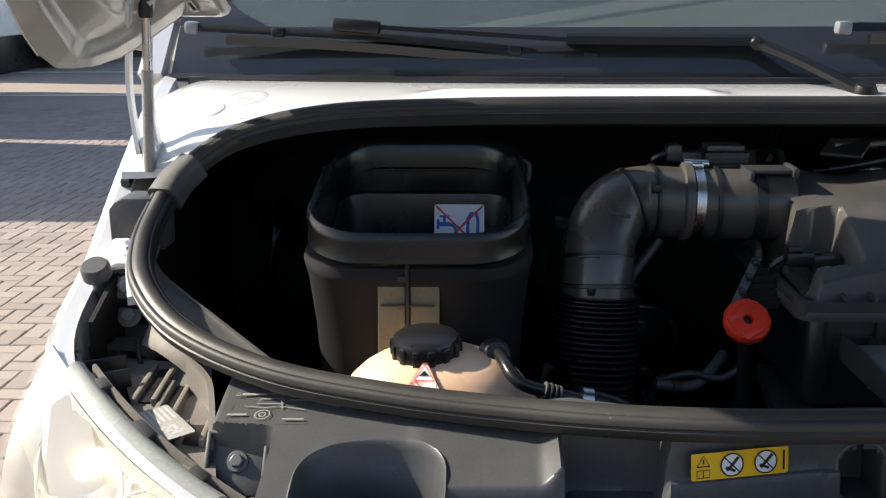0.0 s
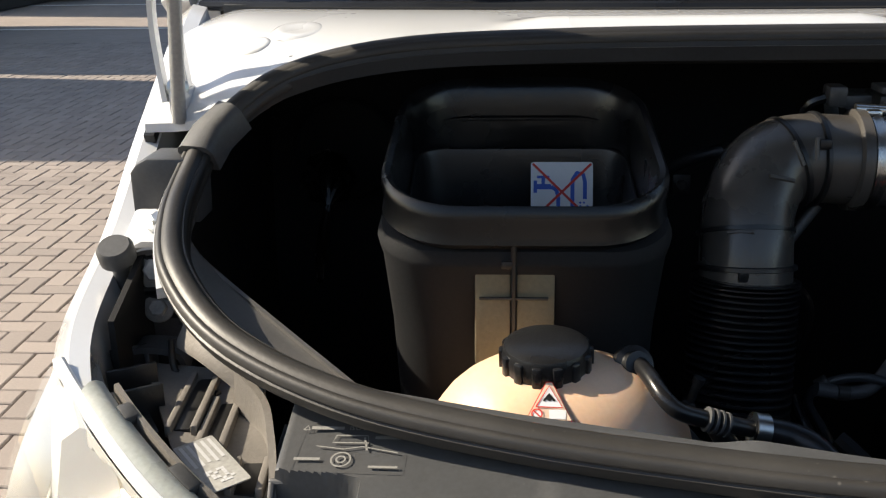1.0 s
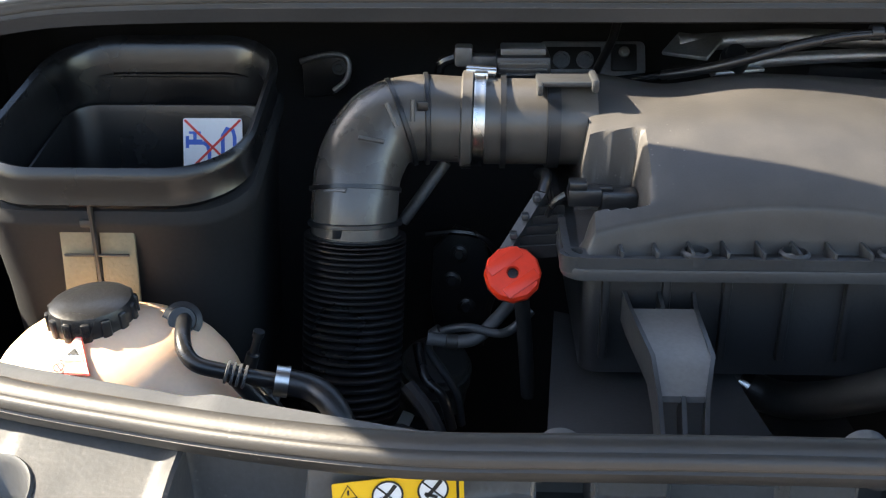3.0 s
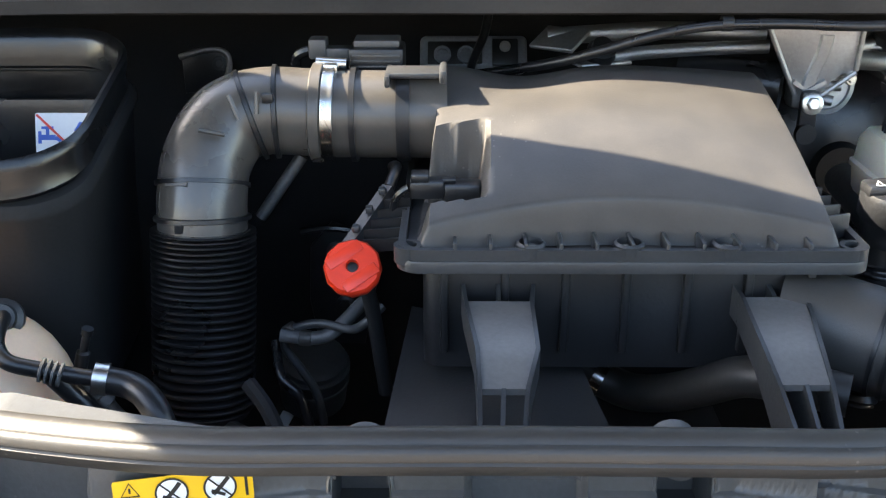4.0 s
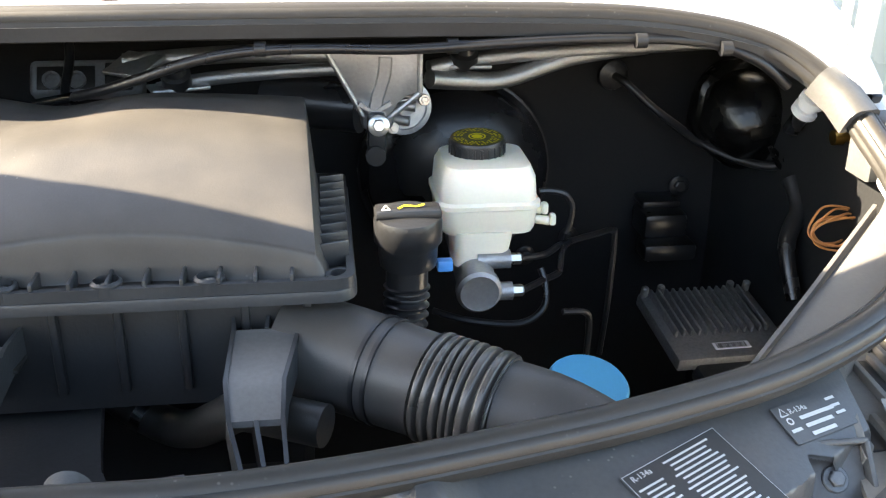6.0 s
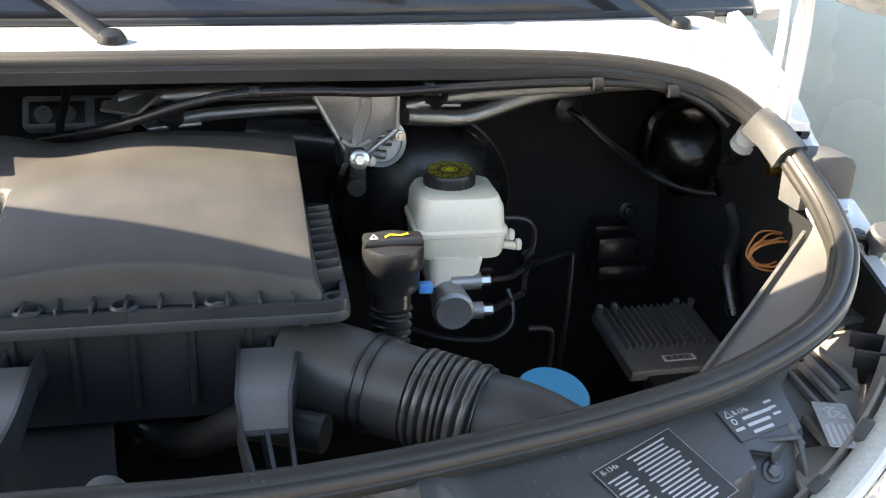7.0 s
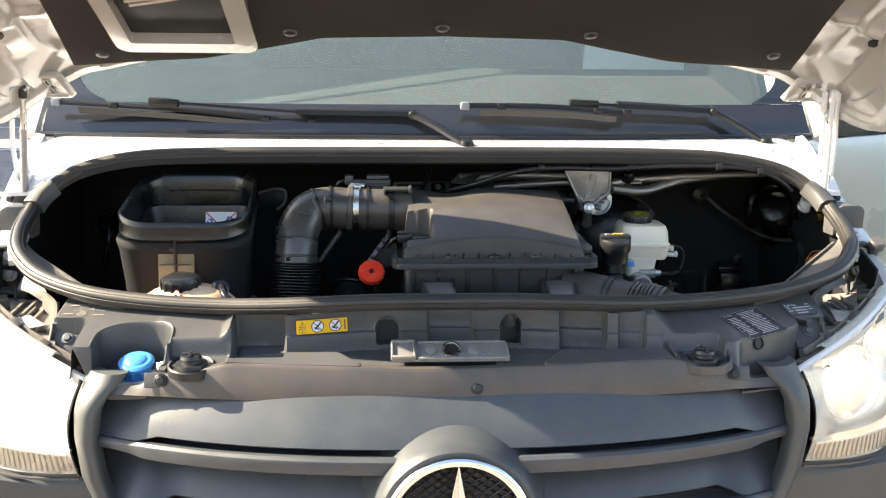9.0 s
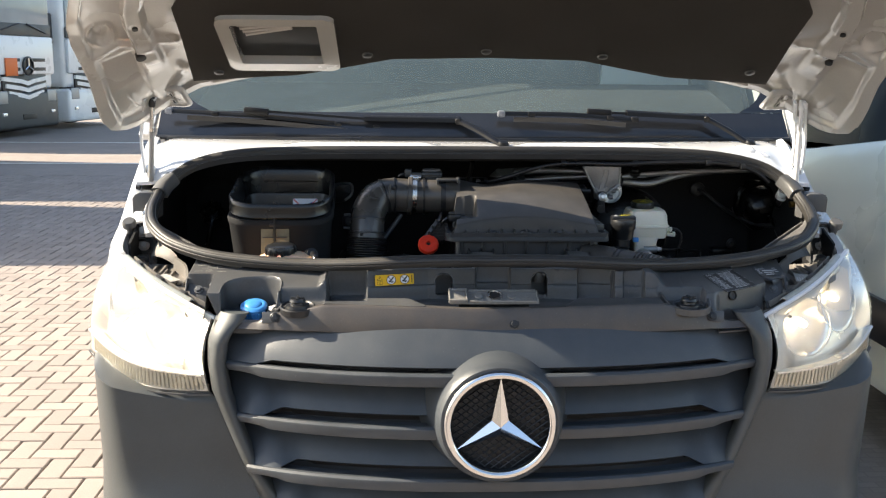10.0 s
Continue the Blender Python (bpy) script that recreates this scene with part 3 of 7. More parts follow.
vs = rings(bm, [grow(1.04, -.004), grow(1.035, .0015), grow(1.01, .003), grow(.985, .001), grow(.975, -.006), grow(.95, -.03), [Vector((p.x, p.y, 1.050)) for p in grow(.93, 0)]], True, False)
bm.faces.new(vs[-1])
part("well", bm, M_PANEL, carrier, "round recess for the filler cap")
bm = B()
lip = smooth_line([(-.64, .034, 1.072), (-.60, .026, 1.072), (-.545, .014, 1.072), (-.52, .008, 1.084), (-.505, .004, 1.095), (-.46, -.008, 1.100), (-.41, -.018, 1.114), (-.36, -.026, 1.122), (-.2, -.047, 1.122), (0, -.058, 1.120),
                   (.2, -.047, 1.122), (.36, -.026, 1.122), (.41, -.018, 1.114), (.46, -.008, 1.100), (.505, .004, 1.095), (.52, .008, 1.084), (.545, .014, 1.072), (.60, .026, 1.072), (.64, .034, 1.072)], 6)
loops = []
for p in lip:
    low = float(np.interp(abs(p.x), [0, .40, .50, .54, .64], [1.064, 1.062, 1.060, 1.058, 1.056]))
    loops.append([Vector((p.x, p.y + a, b)) for a, b in ((-.012, low), (-.015, low + .002), (-.009, p.z - .004), (-.004, p.z + .002), (.012, p.z + .002), (.012, p.z - .002), (.002, p.z - .004), (-.006, low))])
rings(bm, loops)
part("lip", bm, M_LIPBROWN, carrier, "front lip of the cover")
for x in (-.497, .499, .038):
    y = -.004 if abs(x) > .2 else -.062
    bm = B()
    box(bm, (x + (.02 if x < -.2 else -.02 if x > .2 else 0), y, 1.088), (.10 if abs(x) > .2 else .034, .004, .026), .0018, Matrix.Rotation(radians(-18), 3, "X"))
    tab = part("tab", bm, M_PANEL, carrier)
    bolt("bolt", (x, y - .006, 1.090), (0, -1, .35), .0075, tab, M_BLACK, 1.5)
for x in (-.447, .447):
    bm = B()
    lathe(bm, [(.040, -.012), (.040, .001), (.037, .003), (.034, .001), (.033, -.002)], Matrix.Translation((x, .002, 1.112)) @ Matrix.Rotation(radians(6), 4, "X"), 30)
    lathe(bm, [(.029, -.006), (.027, .004), (.022, .005)], Matrix.Translation((x, .002, 1.113)), 24)
    lathe(bm, [(.019, -.012), (.0165, .004), (.0185, .006), (.0165, .011), (.013, .012)], Matrix.Translation((x, .002, 1.119)), 20)
    stop = part("rubber_stop", bm, M_BLACK, carrier)
    if x > 0:
        bm = B()
        sweep(bm, smooth_line([(x - .052, .060, 1.128), (x - .050, .02, 1.120), (x - .044, -.014, 1.112), (x - .022, -.036, 1.109), (x, -.042, 1.109), (x + .022, -.036, 1.109), (x + .044, -.014, 1.112), (x + .050, .02, 1.120), (x + .048, .055, 1.128)], 5), [(-.003, -.010), (.003, -.010), (.003, .004), (.001, .0055), (-.003, .004)])
        part("collar", bm, M_PANEL, stop)
    bm = B()
    box(bm, (x, .002, 1.132), (.03, .006, .005), .001)
    box(bm, (x, .002, 1.132), (.006, .03, .005), .001)
    part("cross_slot", bm, M_BLACK, stop)

# bonnet lock plate
lock = thing("bonnet_lock", (0, -.016, 1.115), "worn silver metal bonnet lock plate", "bonnet lock")
bm = B()
box(bm, (-.004, -.014, 1.119), (.16, .024, .024), .004)
part("base", bm, M_BLACK, lock)


def tilt_lock(bm):
    """Lay the lock's pieces on its forward-sloping plate."""
    c = Vector((0, -.018, 1.138))
    bmesh.ops.transform(bm, matrix=Matrix.Translation(c) @ Matrix.Rotation(radians(17), 4, "X") @ Matrix.Diagonal((1, 1.3, 1, 1)) @ Matrix.Translation(-c), verts=bm.verts)
    return bm


bm = B()
box(bm, (-.004, -.018, 1.1365), (.200, .040, .006), .003)
plate = part("plate", tilt_lock(bm), M_WORN, lock)
for c, size in (((.016, -.0365, 1.1405), (.152, .003, .006)), ((.016, .0005, 1.1405), (.152, .003, .006)), ((.0945, -.018, 1.1405), (.003, .033, .006))):
    bm = B()
    box(bm, c, size, .0012)
    part("raised_edge", tilt_lock(bm), M_WORN, plate)
bm = B()
for cx in (-.085,):
    box(bm, (cx, -.000, 1.142), (.04, .005, .010), .002)
    box(bm, (cx, -.036, 1.142), (.04, .005, .010), .002)
    box(bm, (cx - .019, -.018, 1.142), (.004, .04, .010), .002)
    box(bm, (cx + .019, -.018, 1.142), (.004, .04, .010), .002)
    box(bm, (cx, -.018, 1.1402), (.034, .034, .002), 0)
part("guide_eye", tilt_lock(bm), M_WORN, lock)
bm = B()
lathe(bm, [(.017, 0), (.017, .005), (.013, .006), (.012, .001)], Matrix.Translation((-.002, -.018, 1.140)), 28)
part("lock_ring", tilt_lock(bm), M_ZINC, lock)
bm = B()
lathe(bm, [(.011, 0), (.011, .003), (.003, .003)], Matrix.Translation((-.002, -.018, 1.1405)), 20)
part("lock_hole", tilt_lock(bm), M_INK, lock)
for x in (-.038, .036):
    bm = B()
    lathe(bm, [(.010, 0), (.0095, .003), (.006, .004)], Matrix.Translation((x, -.018, 1.140)), 20)
    part("rivet", tilt_lock(bm), M_WORN, lock)

# ---- grille, badge, bumper, headlamps ----
grille = thing("grille", (0, -.08, .60), "dark grey slatted radiator grille with a round star badge", "grille")


def gx(z):
    """Half width of the grille opening at a height."""
    return float(np.interp(z, [.5, .65, .72, .82, .91, .98, 1.03, 1.06, 1.09], [.43, .498, .54, .578, .606, .615, .608, .59, .56]))


def gy(x):
    return -.125 + .140 * (abs(x) / .6) ** 2.4


def slat_face(z, back):
    """The broad face of a slat, leaning forward to a slit behind its lip."""
    def f(u, v):
        a = -1 + 2 * u
        x = a * (gx(z + .05 * v) + .022)
        y = gy(x)
        ends = step(.80, .87, abs(a))
        low = z + .014 - .016 * ends - .012 * a * a
        return (x, y + .004 + back * (1 - ends) + .085 * v ** 1.25 - .008 * ends * (1 - v), low + (.112 - .004 * a * a) * v)
    return sheet(B(), f, 48, 8, .006, (0, .8, -.6))


def slat_lip(z):
    loops = []
    for i in range(49):
        a = -1 + i / 24
        x = a * (gx(z) + .02)
        y = gy(x)
        h = .024 * (1 - .35 * step(.82, .9, abs(a)))
        r = z - .012 * a * a
        loops.append([Vector((x, y + p, r + q)) for p, q in ((.004, .002), (-.010, .004), (-.016, .000), (-.017, -.004), (-.012, -h), (-.006, -h - .003), (.012, -h + .002), (.05, -h + .010), (.05, -h + .016), (.008, -h + .012))])
    bm = B()
    rings(bm, loops)
    return bm


for z in (.990, .869, .748, .628):
    blade = part("slat", slat_face(z, .0 if z > .95 else .034), M_GRILLE, grille)
    part("slat_lip", slat_lip(z), M_GRILLE, blade)
bm = B()
sheet(bm, lambda u, v: ((-1 + 2 * u) * .60, gy((-1 + 2 * u) * .6) + .10, .56 + .53 * v), 24, 4, .01, (0, 1, 0))
part("backing", bm, M_BAY, grille)
# surround between the grille and the headlamps
for s in (-1, 1):
    def side(u, v):
        z = .50 + .592 * v
        xi = float(np.interp(z, [.5, .65, .72, .82, .91, .98, 1.03, 1.06, 1.082, 1.10], [.43, .498, .54, .578, .606, .615, .608, .59, .565, .56]))
        xo = float(np.interp(z, [.5, .64, .74, .84, .91, .98, 1.03, 1.083, 1.1], [.475, .548, .590, .627, .652, .660, .656, .640, .632]))
        return (s * (xi + (xo - xi) * u), -.004 + .028 * u - .022 * math.sin(math.pi * u) ** .7 + .030 * step(1.04, 1.095, z), z)
    part("surround", sheet(B(), side, 10, 36, .03, (0, 1, 0)), M_CHAR, grille)
# badge boss, ring, star, mesh
boss = B()
loops = []
for r, cy in ((.128, -.176), (.133, -.170), (.137, -.156), (.142, -.130), (.150, -.095), (.165, -.05), (.185, .02)):
    loops.append([Vector((r * math.cos(a), cy, .884 - .057 * cy + r * math.sin(a))) for a in (2 * math.pi * j / 56 for j in range(56))])
loops.insert(0, [Vector((.112 * math.cos(a), -.148, .894 + .112 * math.sin(a))) for a in (2 * math.pi * j / 56 for j in range(56))])
loops.insert(1, [Vector((.116 * math.cos(a), -.174, .894 + .116 * math.sin(a))) for a in (2 * math.pi * j / 56 for j in range(56))])
rings(boss, loops, True, False)
part("badge_boss", boss, M_GRILLE, grille)
bm = B()
tube(bm, [(.113 * math.cos(a), -.178, .894 + .113 * math.sin(a)) for a in (2 * math.pi * j / 64 for j in range(65))], .0085, 12, 1, False)
badge = part("badge_ring", bm, M_CHROME, grille, "chrome ring with a three-pointed star")
bm = B()
for k in range(3):
    a = radians(90 + 120 * k)
    tip = Vector((.108 * math.cos(a), 0, .108 * math.sin(a)))
    l, r = Vector((.021 * math.cos(a + 1.05), 0, .021 * math.sin(a + 1.05))), Vector((.021 * math.cos(a - 1.05), 0, .021 * math.sin(a - 1.05)))
    o = Vector((0, -.176, .894))
    f0, b0 = Vector((0, -.016, 0)), Vector((0, .004, 0))
    v = [bm.verts.new(o + q) for q in (f0, l, tip + Vector((0, -.002, 0)), r, b0, tip + b0)]
    for q in ((0, 1, 2), (0, 2, 3), (1, 4, 5), (1, 5, 2), (3, 2, 5), (3, 5, 4)):
        bm.faces.new([v[i] for i in q])
part("star", bm, M_CHROME, badge, smooth=0)
bm = B()
lathe(bm, [(.112, 0), (.112, .004)], axis((0, -.152, .894), (0, 1, 0)), 40)
part("badge_back", bm, M_INK, badge)
bm = B()
for k in range(-12, 13):
    for sg in (-1, 1):
        c = k * .0125
        ln = math.sqrt(max(0, .108 ** 2 - c * c / 1.0))
        if ln > .01:
            d = Vector((.8, 0, .6 * sg))
            n = Vector((-.6 * sg, 0, .8))
            o = Vector((0, -.155 - .001 * sg, .894)) + n * c
            tube(bm, [o - d * ln, o + d * ln], .0016, 4, 1, False)
part("badge_mesh", bm, M_BLACK, badge)

# bumper skin
for s in (-1, 1):
    def half(u, v, s=s):
        top = .875 + .095 * u ** 1.3
        z = .28 + v * (top - .28)
        inner = gx(min(max(z, .55), 1.09)) + .044
        x = inner + (.988 - inner) * math.sin(u * math.pi / 2) ** .9
        y = gy(.60) + .016 + .02 * u + .36 * max(0, u - .45) ** 1.7 / .55 ** 1.7 - .03 * math.exp(-((z - .56) / .08) ** 2)
        return (s * x, y, z)
    part("bumper_half", sheet(B(), half, 24, 26, .012, (0, 1, 0)), M_CHAR, van, "charcoal grey unpainted plastic bumper")
for s in (-1, 1):
    def ledge(u, v, s=s):
        top = .875 + .095 * u ** 1.3
        x = gx(min(max(top, .55), 1.09)) + .044
        x = x + (.988 - x) * math.sin(u * math.pi / 2) ** .9
        a = Vector((x, gy(.60) + .016 + .02 * u + .36 * max(0, u - .45) ** 1.7 / .55 ** 1.7 - .03 * math.exp(-((top - .56) / .08) ** 2), top))
        k = min(1, max(0, (x - .655) / .325))
        b = Vector((.655, .026, .900)).lerp(Vector((.980, .235, .978)), k) + Vector((.0, -.055, -.018)) * math.sin(math.pi * k)
        b = Vector((max(x, .655), b.y + .012, b.z - .004))
        p = a.lerp(b, v)
        return (s * p.x, p.y, p.z)
    part("bumper_ledge", sheet(B(), ledge, 30, 4, .006), M_CHAR, van)
bm = B()
box(bm, (0, -.10, .42), (.85, .05, .28), .02)
part("lower_bumper", bm, M_CHAR, van)


def headlamp(s):
    lamp = thing("headlamp", (s * .80, .08, .86), "clear headlamp with bright reflectors and a ribbed indicator insert", "headlamp", group="headlamps")

    def outer(u, v, off=0.0):
        # u: inner to outer, v: bottom to top
        b = Vector((.655, .026, .900)).lerp(Vector((.992, .228, .948)), u)
        b += Vector((.02 * math.sin(math.pi * u), -.055 * math.sin(math.pi * u), -.018 * math.sin(math.pi * u)))
        t = Vector((.648, .050, 1.072)).lerp(Vector((.932, .255, 1.192)), u)
        t += Vector((.01 * math.sin(math.pi * u), -.03 * math.sin(math.pi * u), .004 * math.sin(math.pi * u)))
        p = b.lerp(t, v)
        p += Vector((.012, -.028, .01)) * math.sin(math.pi * min(1, v * 1.0))
        return Vector((s * p.x, p.y + off, p.z))

    lens = part("lens", sheet(B(), outer, 20, 14), M_LENS, lamp, "clear glossy lens")
    lens.visible_shadow = False
    # one chromed reflector shell with two dished bowls
    bowls = ((.30, .60, .20, .30), (.66, .66, .20, .28))

    def shell(u, v):
        uu, vv = .015 + .97 * u, .015 + .97 * v
        d = .030 + .028 * math.sin(math.pi * u) * math.sin(math.pi * v)
        for cu, cv, ru, rv in bowls:
            r2 = ((uu - cu) / ru) ** 2 + ((vv - cv) / rv) ** 2
            d = max(d, .05 + .065 * (1 - r2)) if r2 < 1 else d
        return outer(uu, vv, d * min(1, 6 * u, 6 * v, 6 * (1 - u), 6 * (1 - v)) + .006)

    part("reflector_shell", sheet(B(), shell, 56, 40), M_REFL, lamp, "chromed reflector with two dished bowls")
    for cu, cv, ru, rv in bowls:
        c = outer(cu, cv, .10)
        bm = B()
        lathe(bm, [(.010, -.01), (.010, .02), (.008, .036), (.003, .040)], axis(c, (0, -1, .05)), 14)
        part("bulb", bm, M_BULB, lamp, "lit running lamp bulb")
        bm = B()
        tube(bm, [outer(cu + ru * 1.02 * math.cos(a), cv + rv * 1.02 * math.sin(a), .040) for a in (2 * math.pi * k / 40 for k in range(41))], .0022, 6, 1, False)
        part("bowl_rim", bm, M_REFL, lamp)
    bm = B()
    sweep(bm, [outer(.03 + .94 * k / 24, .215, .014) for k in range(25)], [(-.012, -.002), (.012, -.002), (.012, .002), (-.012, .002)])
    part("divider", bm, M_REFL, lamp)
    bm = B()
    n = 34
    for i in range(n):
        u = .05 + .9 * i / n
        a, b = outer(u, .03, .012), outer(u, .19, .012)
        tube(bm, [a, b], .0050, 6, 1, False)
    part("indicator_ribs", bm, M_INDICATOR, lamp, "ribbed clear indicator insert, unlit")
    bm = B()
    line = [outer(i / 24, 1.0) for i in range(25)]
    sweep(bm, [p + Vector((-s * .004, .008, .001)) for p in line], [(-.005, -.005), (.005, -.005), (.005, .001), (.002, .003), (-.005, .002)])
    part("top_rim", bm, M_LABEL, lamp, "pale plastic upper rim")
    # pale flange and dusty ledge behind the upper edge, with clip blocks
    bm = B()
    sheet(bm, lambda u, v: outer(.20 + .66 * u, 1.0) + Vector((-s * .010 * v, .010 + .026 * v, .003 + .007 * math.sin(math.pi * v))), 24, 4, .004)
    flange = part("top_flange", bm, M_FLANGE, lamp, "pale translucent mounting flange")
    for u, w in ((.30, .030), (.52, .040), (.74, .026)):
        bm = B()
        d = (outer(u + .02, 1.0) - outer(u - .02, 1.0)).normalized()
        box(bm, outer(u, 1.0) + Vector((-s * .010, .038, .004)), (w * .7, .012, .010), .002, d.to_track_quat("X", "Z").to_matrix())
        part("clip_block", bm, M_GREY, flange)
    bm = B()
    sheet(bm, lambda u, v: outer(.12 + .76 * u, 1.0) + Vector((-s * .008 - s * .016 * v, .030 + .020 * v, -.010 - .008 * v)), 24, 5, .006)
    ledge = part("ledge", bm, M_DUSTY, lamp)
    bm = B()
    sweep(bm, [outer(.14 + .70 * k / 20, 1.0) + Vector((-s * .016, .040, -.002)) for k in range(21)], [(-.002, -.006), (.002, -.006), (.002, .008), (-.002, .008)])
    part("ledge_rib", bm, M_DUSTY, ledge)
    bm = B()
    sweep(bm, [outer(i / 24, 0.0) + Vector((0, -.002, -.003)) for i in range(25)], [(-.003, -.002), (.003, -.002), (.003, .002), (-.003, .002)])
    part("lower_rim", bm, M_GREY, lamp)
    return lamp


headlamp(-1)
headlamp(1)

# ---- open bonnet ----
HA = radians(25)
HO = Vector((0, .60, 1.60))


def hood_at(x, v, dz=0.0):
    """A point of the open bonnet: across, from its rear edge towards its raised front."""
    return Vector((x, HO.y - v * math.cos(HA) + dz * math.sin(HA), HO.z + v * math.sin(HA) + dz * math.cos(HA)))


def rear_edge(x):
    q = abs(x - .012)
    return float(np.interp(q, [0, .25, .5, .66, .75, .83, .90, .945, .97, .99, 1.005, 1.015, 1.02], [.178, .166, .098, .026, -.015, -.046, -.058, -.056, -.044, -.022, .008, .035, .07]))


def flank_drop(w):
    return float(np.interp(w, [-.06, .04, .12, .20, .37, .88], [.165, .162, .138, .092, .050, .02]))


hood = thing("bonnet", (0, .60, 1.60), "white bonnet raised on struts, with a dark felt lining inside", "bonnet")


def hood_half(w):
    """Half width of the bonnet, narrower towards its front."""
    return float(np.interp(w, [-.05, .10, .25, .34, .42, .54, .88], [1.004, 1.011, 1.012, 1.015, 1.002, .955, .87]))


def hood_skin(u, v, dz=0.0):
    a = -1 + 2 * u
    x = .012 + a * 1.02
    r = rear_edge(x)
    w = r + (.88 - r) * v
    x = .012 + a * hood_half(w)
    k = max(0, (abs(a) - .77) / .23)
    return hood_at(x, w, dz - flank_drop(w) * k ** 1.6)


def pressed(u, v):
    """The pressed inner panel: folded rim, long channel, cross beads and a pocket in each lower corner."""
    u = .5 + .5 * math.sin((u - .5) * math.pi)
    v = v ** 1.6
    a = -1 + 2 * u
    m = abs(a)
    r = rear_edge(.012 + a * 1.02)
    w = r + (.88 - r) * v
    inner = step(.022, .030, min((1 - m) * 1.0, (w - r) * .9)) if m > .74 else step(.012, .022, w - r)
    z = .011 * inner
    z -= .018 * (step(.826, .840, m) - step(.872, .884, m)) * step(.10, .20, w)
    wb = float(np.interp(m, [.77, .83, .87, .91, .98], [.242, .252, .252, .285, .262]))
    z -= .011 * math.exp(-((w - wb) / .013) ** 2) * step(.772, .790, m) * inner
    z += .008 * step(.884, .900, m) * (1 - step(.225, .240, w)) * inner
    z -= .006 * math.exp(-((m - .925 - .15 * w) / .005) ** 2) * step(.0, .02, w) * (1 - step(.07, .10, w))
    z -= .008 * math.exp(-((m - .80) / .014) ** 2) * math.exp(-((w - .085) / .03) ** 2)
    d = math.hypot((m - .938) / .030, (w - .335) / .040)
    z += .012 * (1 - step(.55, 1.0, d)) - .004 * math.exp(-((d - 1.05) / .12) ** 2)
    for hm_, hw in ((.855, .345), (.875, .215)):
        d = math.hypot((m - hm_) / .014, (w - hw) / .018)
        z += .004 * (1 - step(.6, 1.0, d))
    return hood_skin(u, v, z)


part("outer_skin", sheet(B(), lambda u, v: hood_skin(.5 + .5 * math.sin((u - .5) * math.pi), v, .036), 110, 30, .006, (0, .4, .9)), M_WHITE, hood)
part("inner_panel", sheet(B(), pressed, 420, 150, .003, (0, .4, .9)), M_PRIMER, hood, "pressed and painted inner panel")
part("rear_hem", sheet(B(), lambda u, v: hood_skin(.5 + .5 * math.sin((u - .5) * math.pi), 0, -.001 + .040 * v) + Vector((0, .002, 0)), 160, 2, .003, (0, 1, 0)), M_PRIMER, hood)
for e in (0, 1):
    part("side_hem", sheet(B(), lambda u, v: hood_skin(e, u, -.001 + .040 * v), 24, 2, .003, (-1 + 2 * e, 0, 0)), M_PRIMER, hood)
bm = B()


def lining_pt(u, v, dz):
    a = -1 + 2 * u
    x = .008 + a * .785
    r = float(np.interp(abs(x - .008), [0, .25, .34, .5, .63, .785], [.200, .188, .150, .085, .068, .042]))
    w = r + (.86 - r) * v
    return hood_at(.008 + a * float(np.interp(w, [.04, .28, .455, .52, .88], [.786, .764, .752, .715, .60])), w, dz)


WX0, WX1, WV0, WV1 = -.622, -.415, .184, .392
nu, nv = 80, 48
grid_pts = [[lining_pt(i / nu, j / nv, -.016 - .004 * math.sin(i * .35) * math.sin(j * .3)) for i in range(nu + 1)] for j in range(nv + 1)]
keep = {}
for j in range(nv):
    for i in range(nu):
        c = (grid_pts[j][i] + grid_pts[j + 1][i + 1]) / 2
        vv = (HO.y - c.y) / math.cos(HA)
        if WX0 - .03 < c.x < WX1 + .03 and WV0 - .02 < vv < WV1 + .02:
            continue
        quad = []
        for jj, ii in ((j, i), (j, i + 1), (j + 1, i + 1), (j + 1, i)):
            if (jj, ii) not in keep:
                keep[(jj, ii)] = bm.verts.new(grid_pts[jj][ii])
            quad.append(keep[(jj, ii)])
        bm.faces.new(quad)
bmesh.ops.solidify(bm, geom=bm.faces[:], thickness=.012)
lining = part("felt_lining", bm, M_LINING, hood, "dark brown felt lining")
# framed opening in the lining
bm = B()
hm = Matrix.Translation(HO) @ Matrix(((1, 0, 0, 0), (0, -math.cos(HA), math.sin(HA), 0), (0, math.sin(HA), math.cos(HA), 0), (0, 0, 0, 1)))
cx, cv = (WX0 + WX1) / 2, (WV0 + WV1) / 2
o = rrect(.284, .284, .03, 5, cx + .004, cv - .008)
i2 = rrect(.207, .208, .006, 5, cx, cv)
loops = [[hm @ Vector((x, v, z)) for x, v in ring] for ring, z in ((o, -.014), (o, -.028), (i2, -.030), (i2, .002), (o, -.002))]
rings(bm, loops, True, False)
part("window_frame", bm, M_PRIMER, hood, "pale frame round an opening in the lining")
bm = B()
box(bm, (0, 0, 0), (.26, .24, .004), .001)
bmesh.ops.transform(bm, matrix=hm @ Matrix.Translation((cx, cv, -.004)), verts=bm.verts)
part("dark_insert", bm, M_INK, hood)
bm = B()
for k in range(4):
    tube(bm, [hm @ Vector((cx - .09 + k * .005, WV1 - .03 - .016 * k, -.012)), hm @ Vector((cx + .04, WV1 - .012 - .010 * k, -.012))], .005, 6, 1, False)
part("insert_ribs", bm, M_PRIMER, hood)
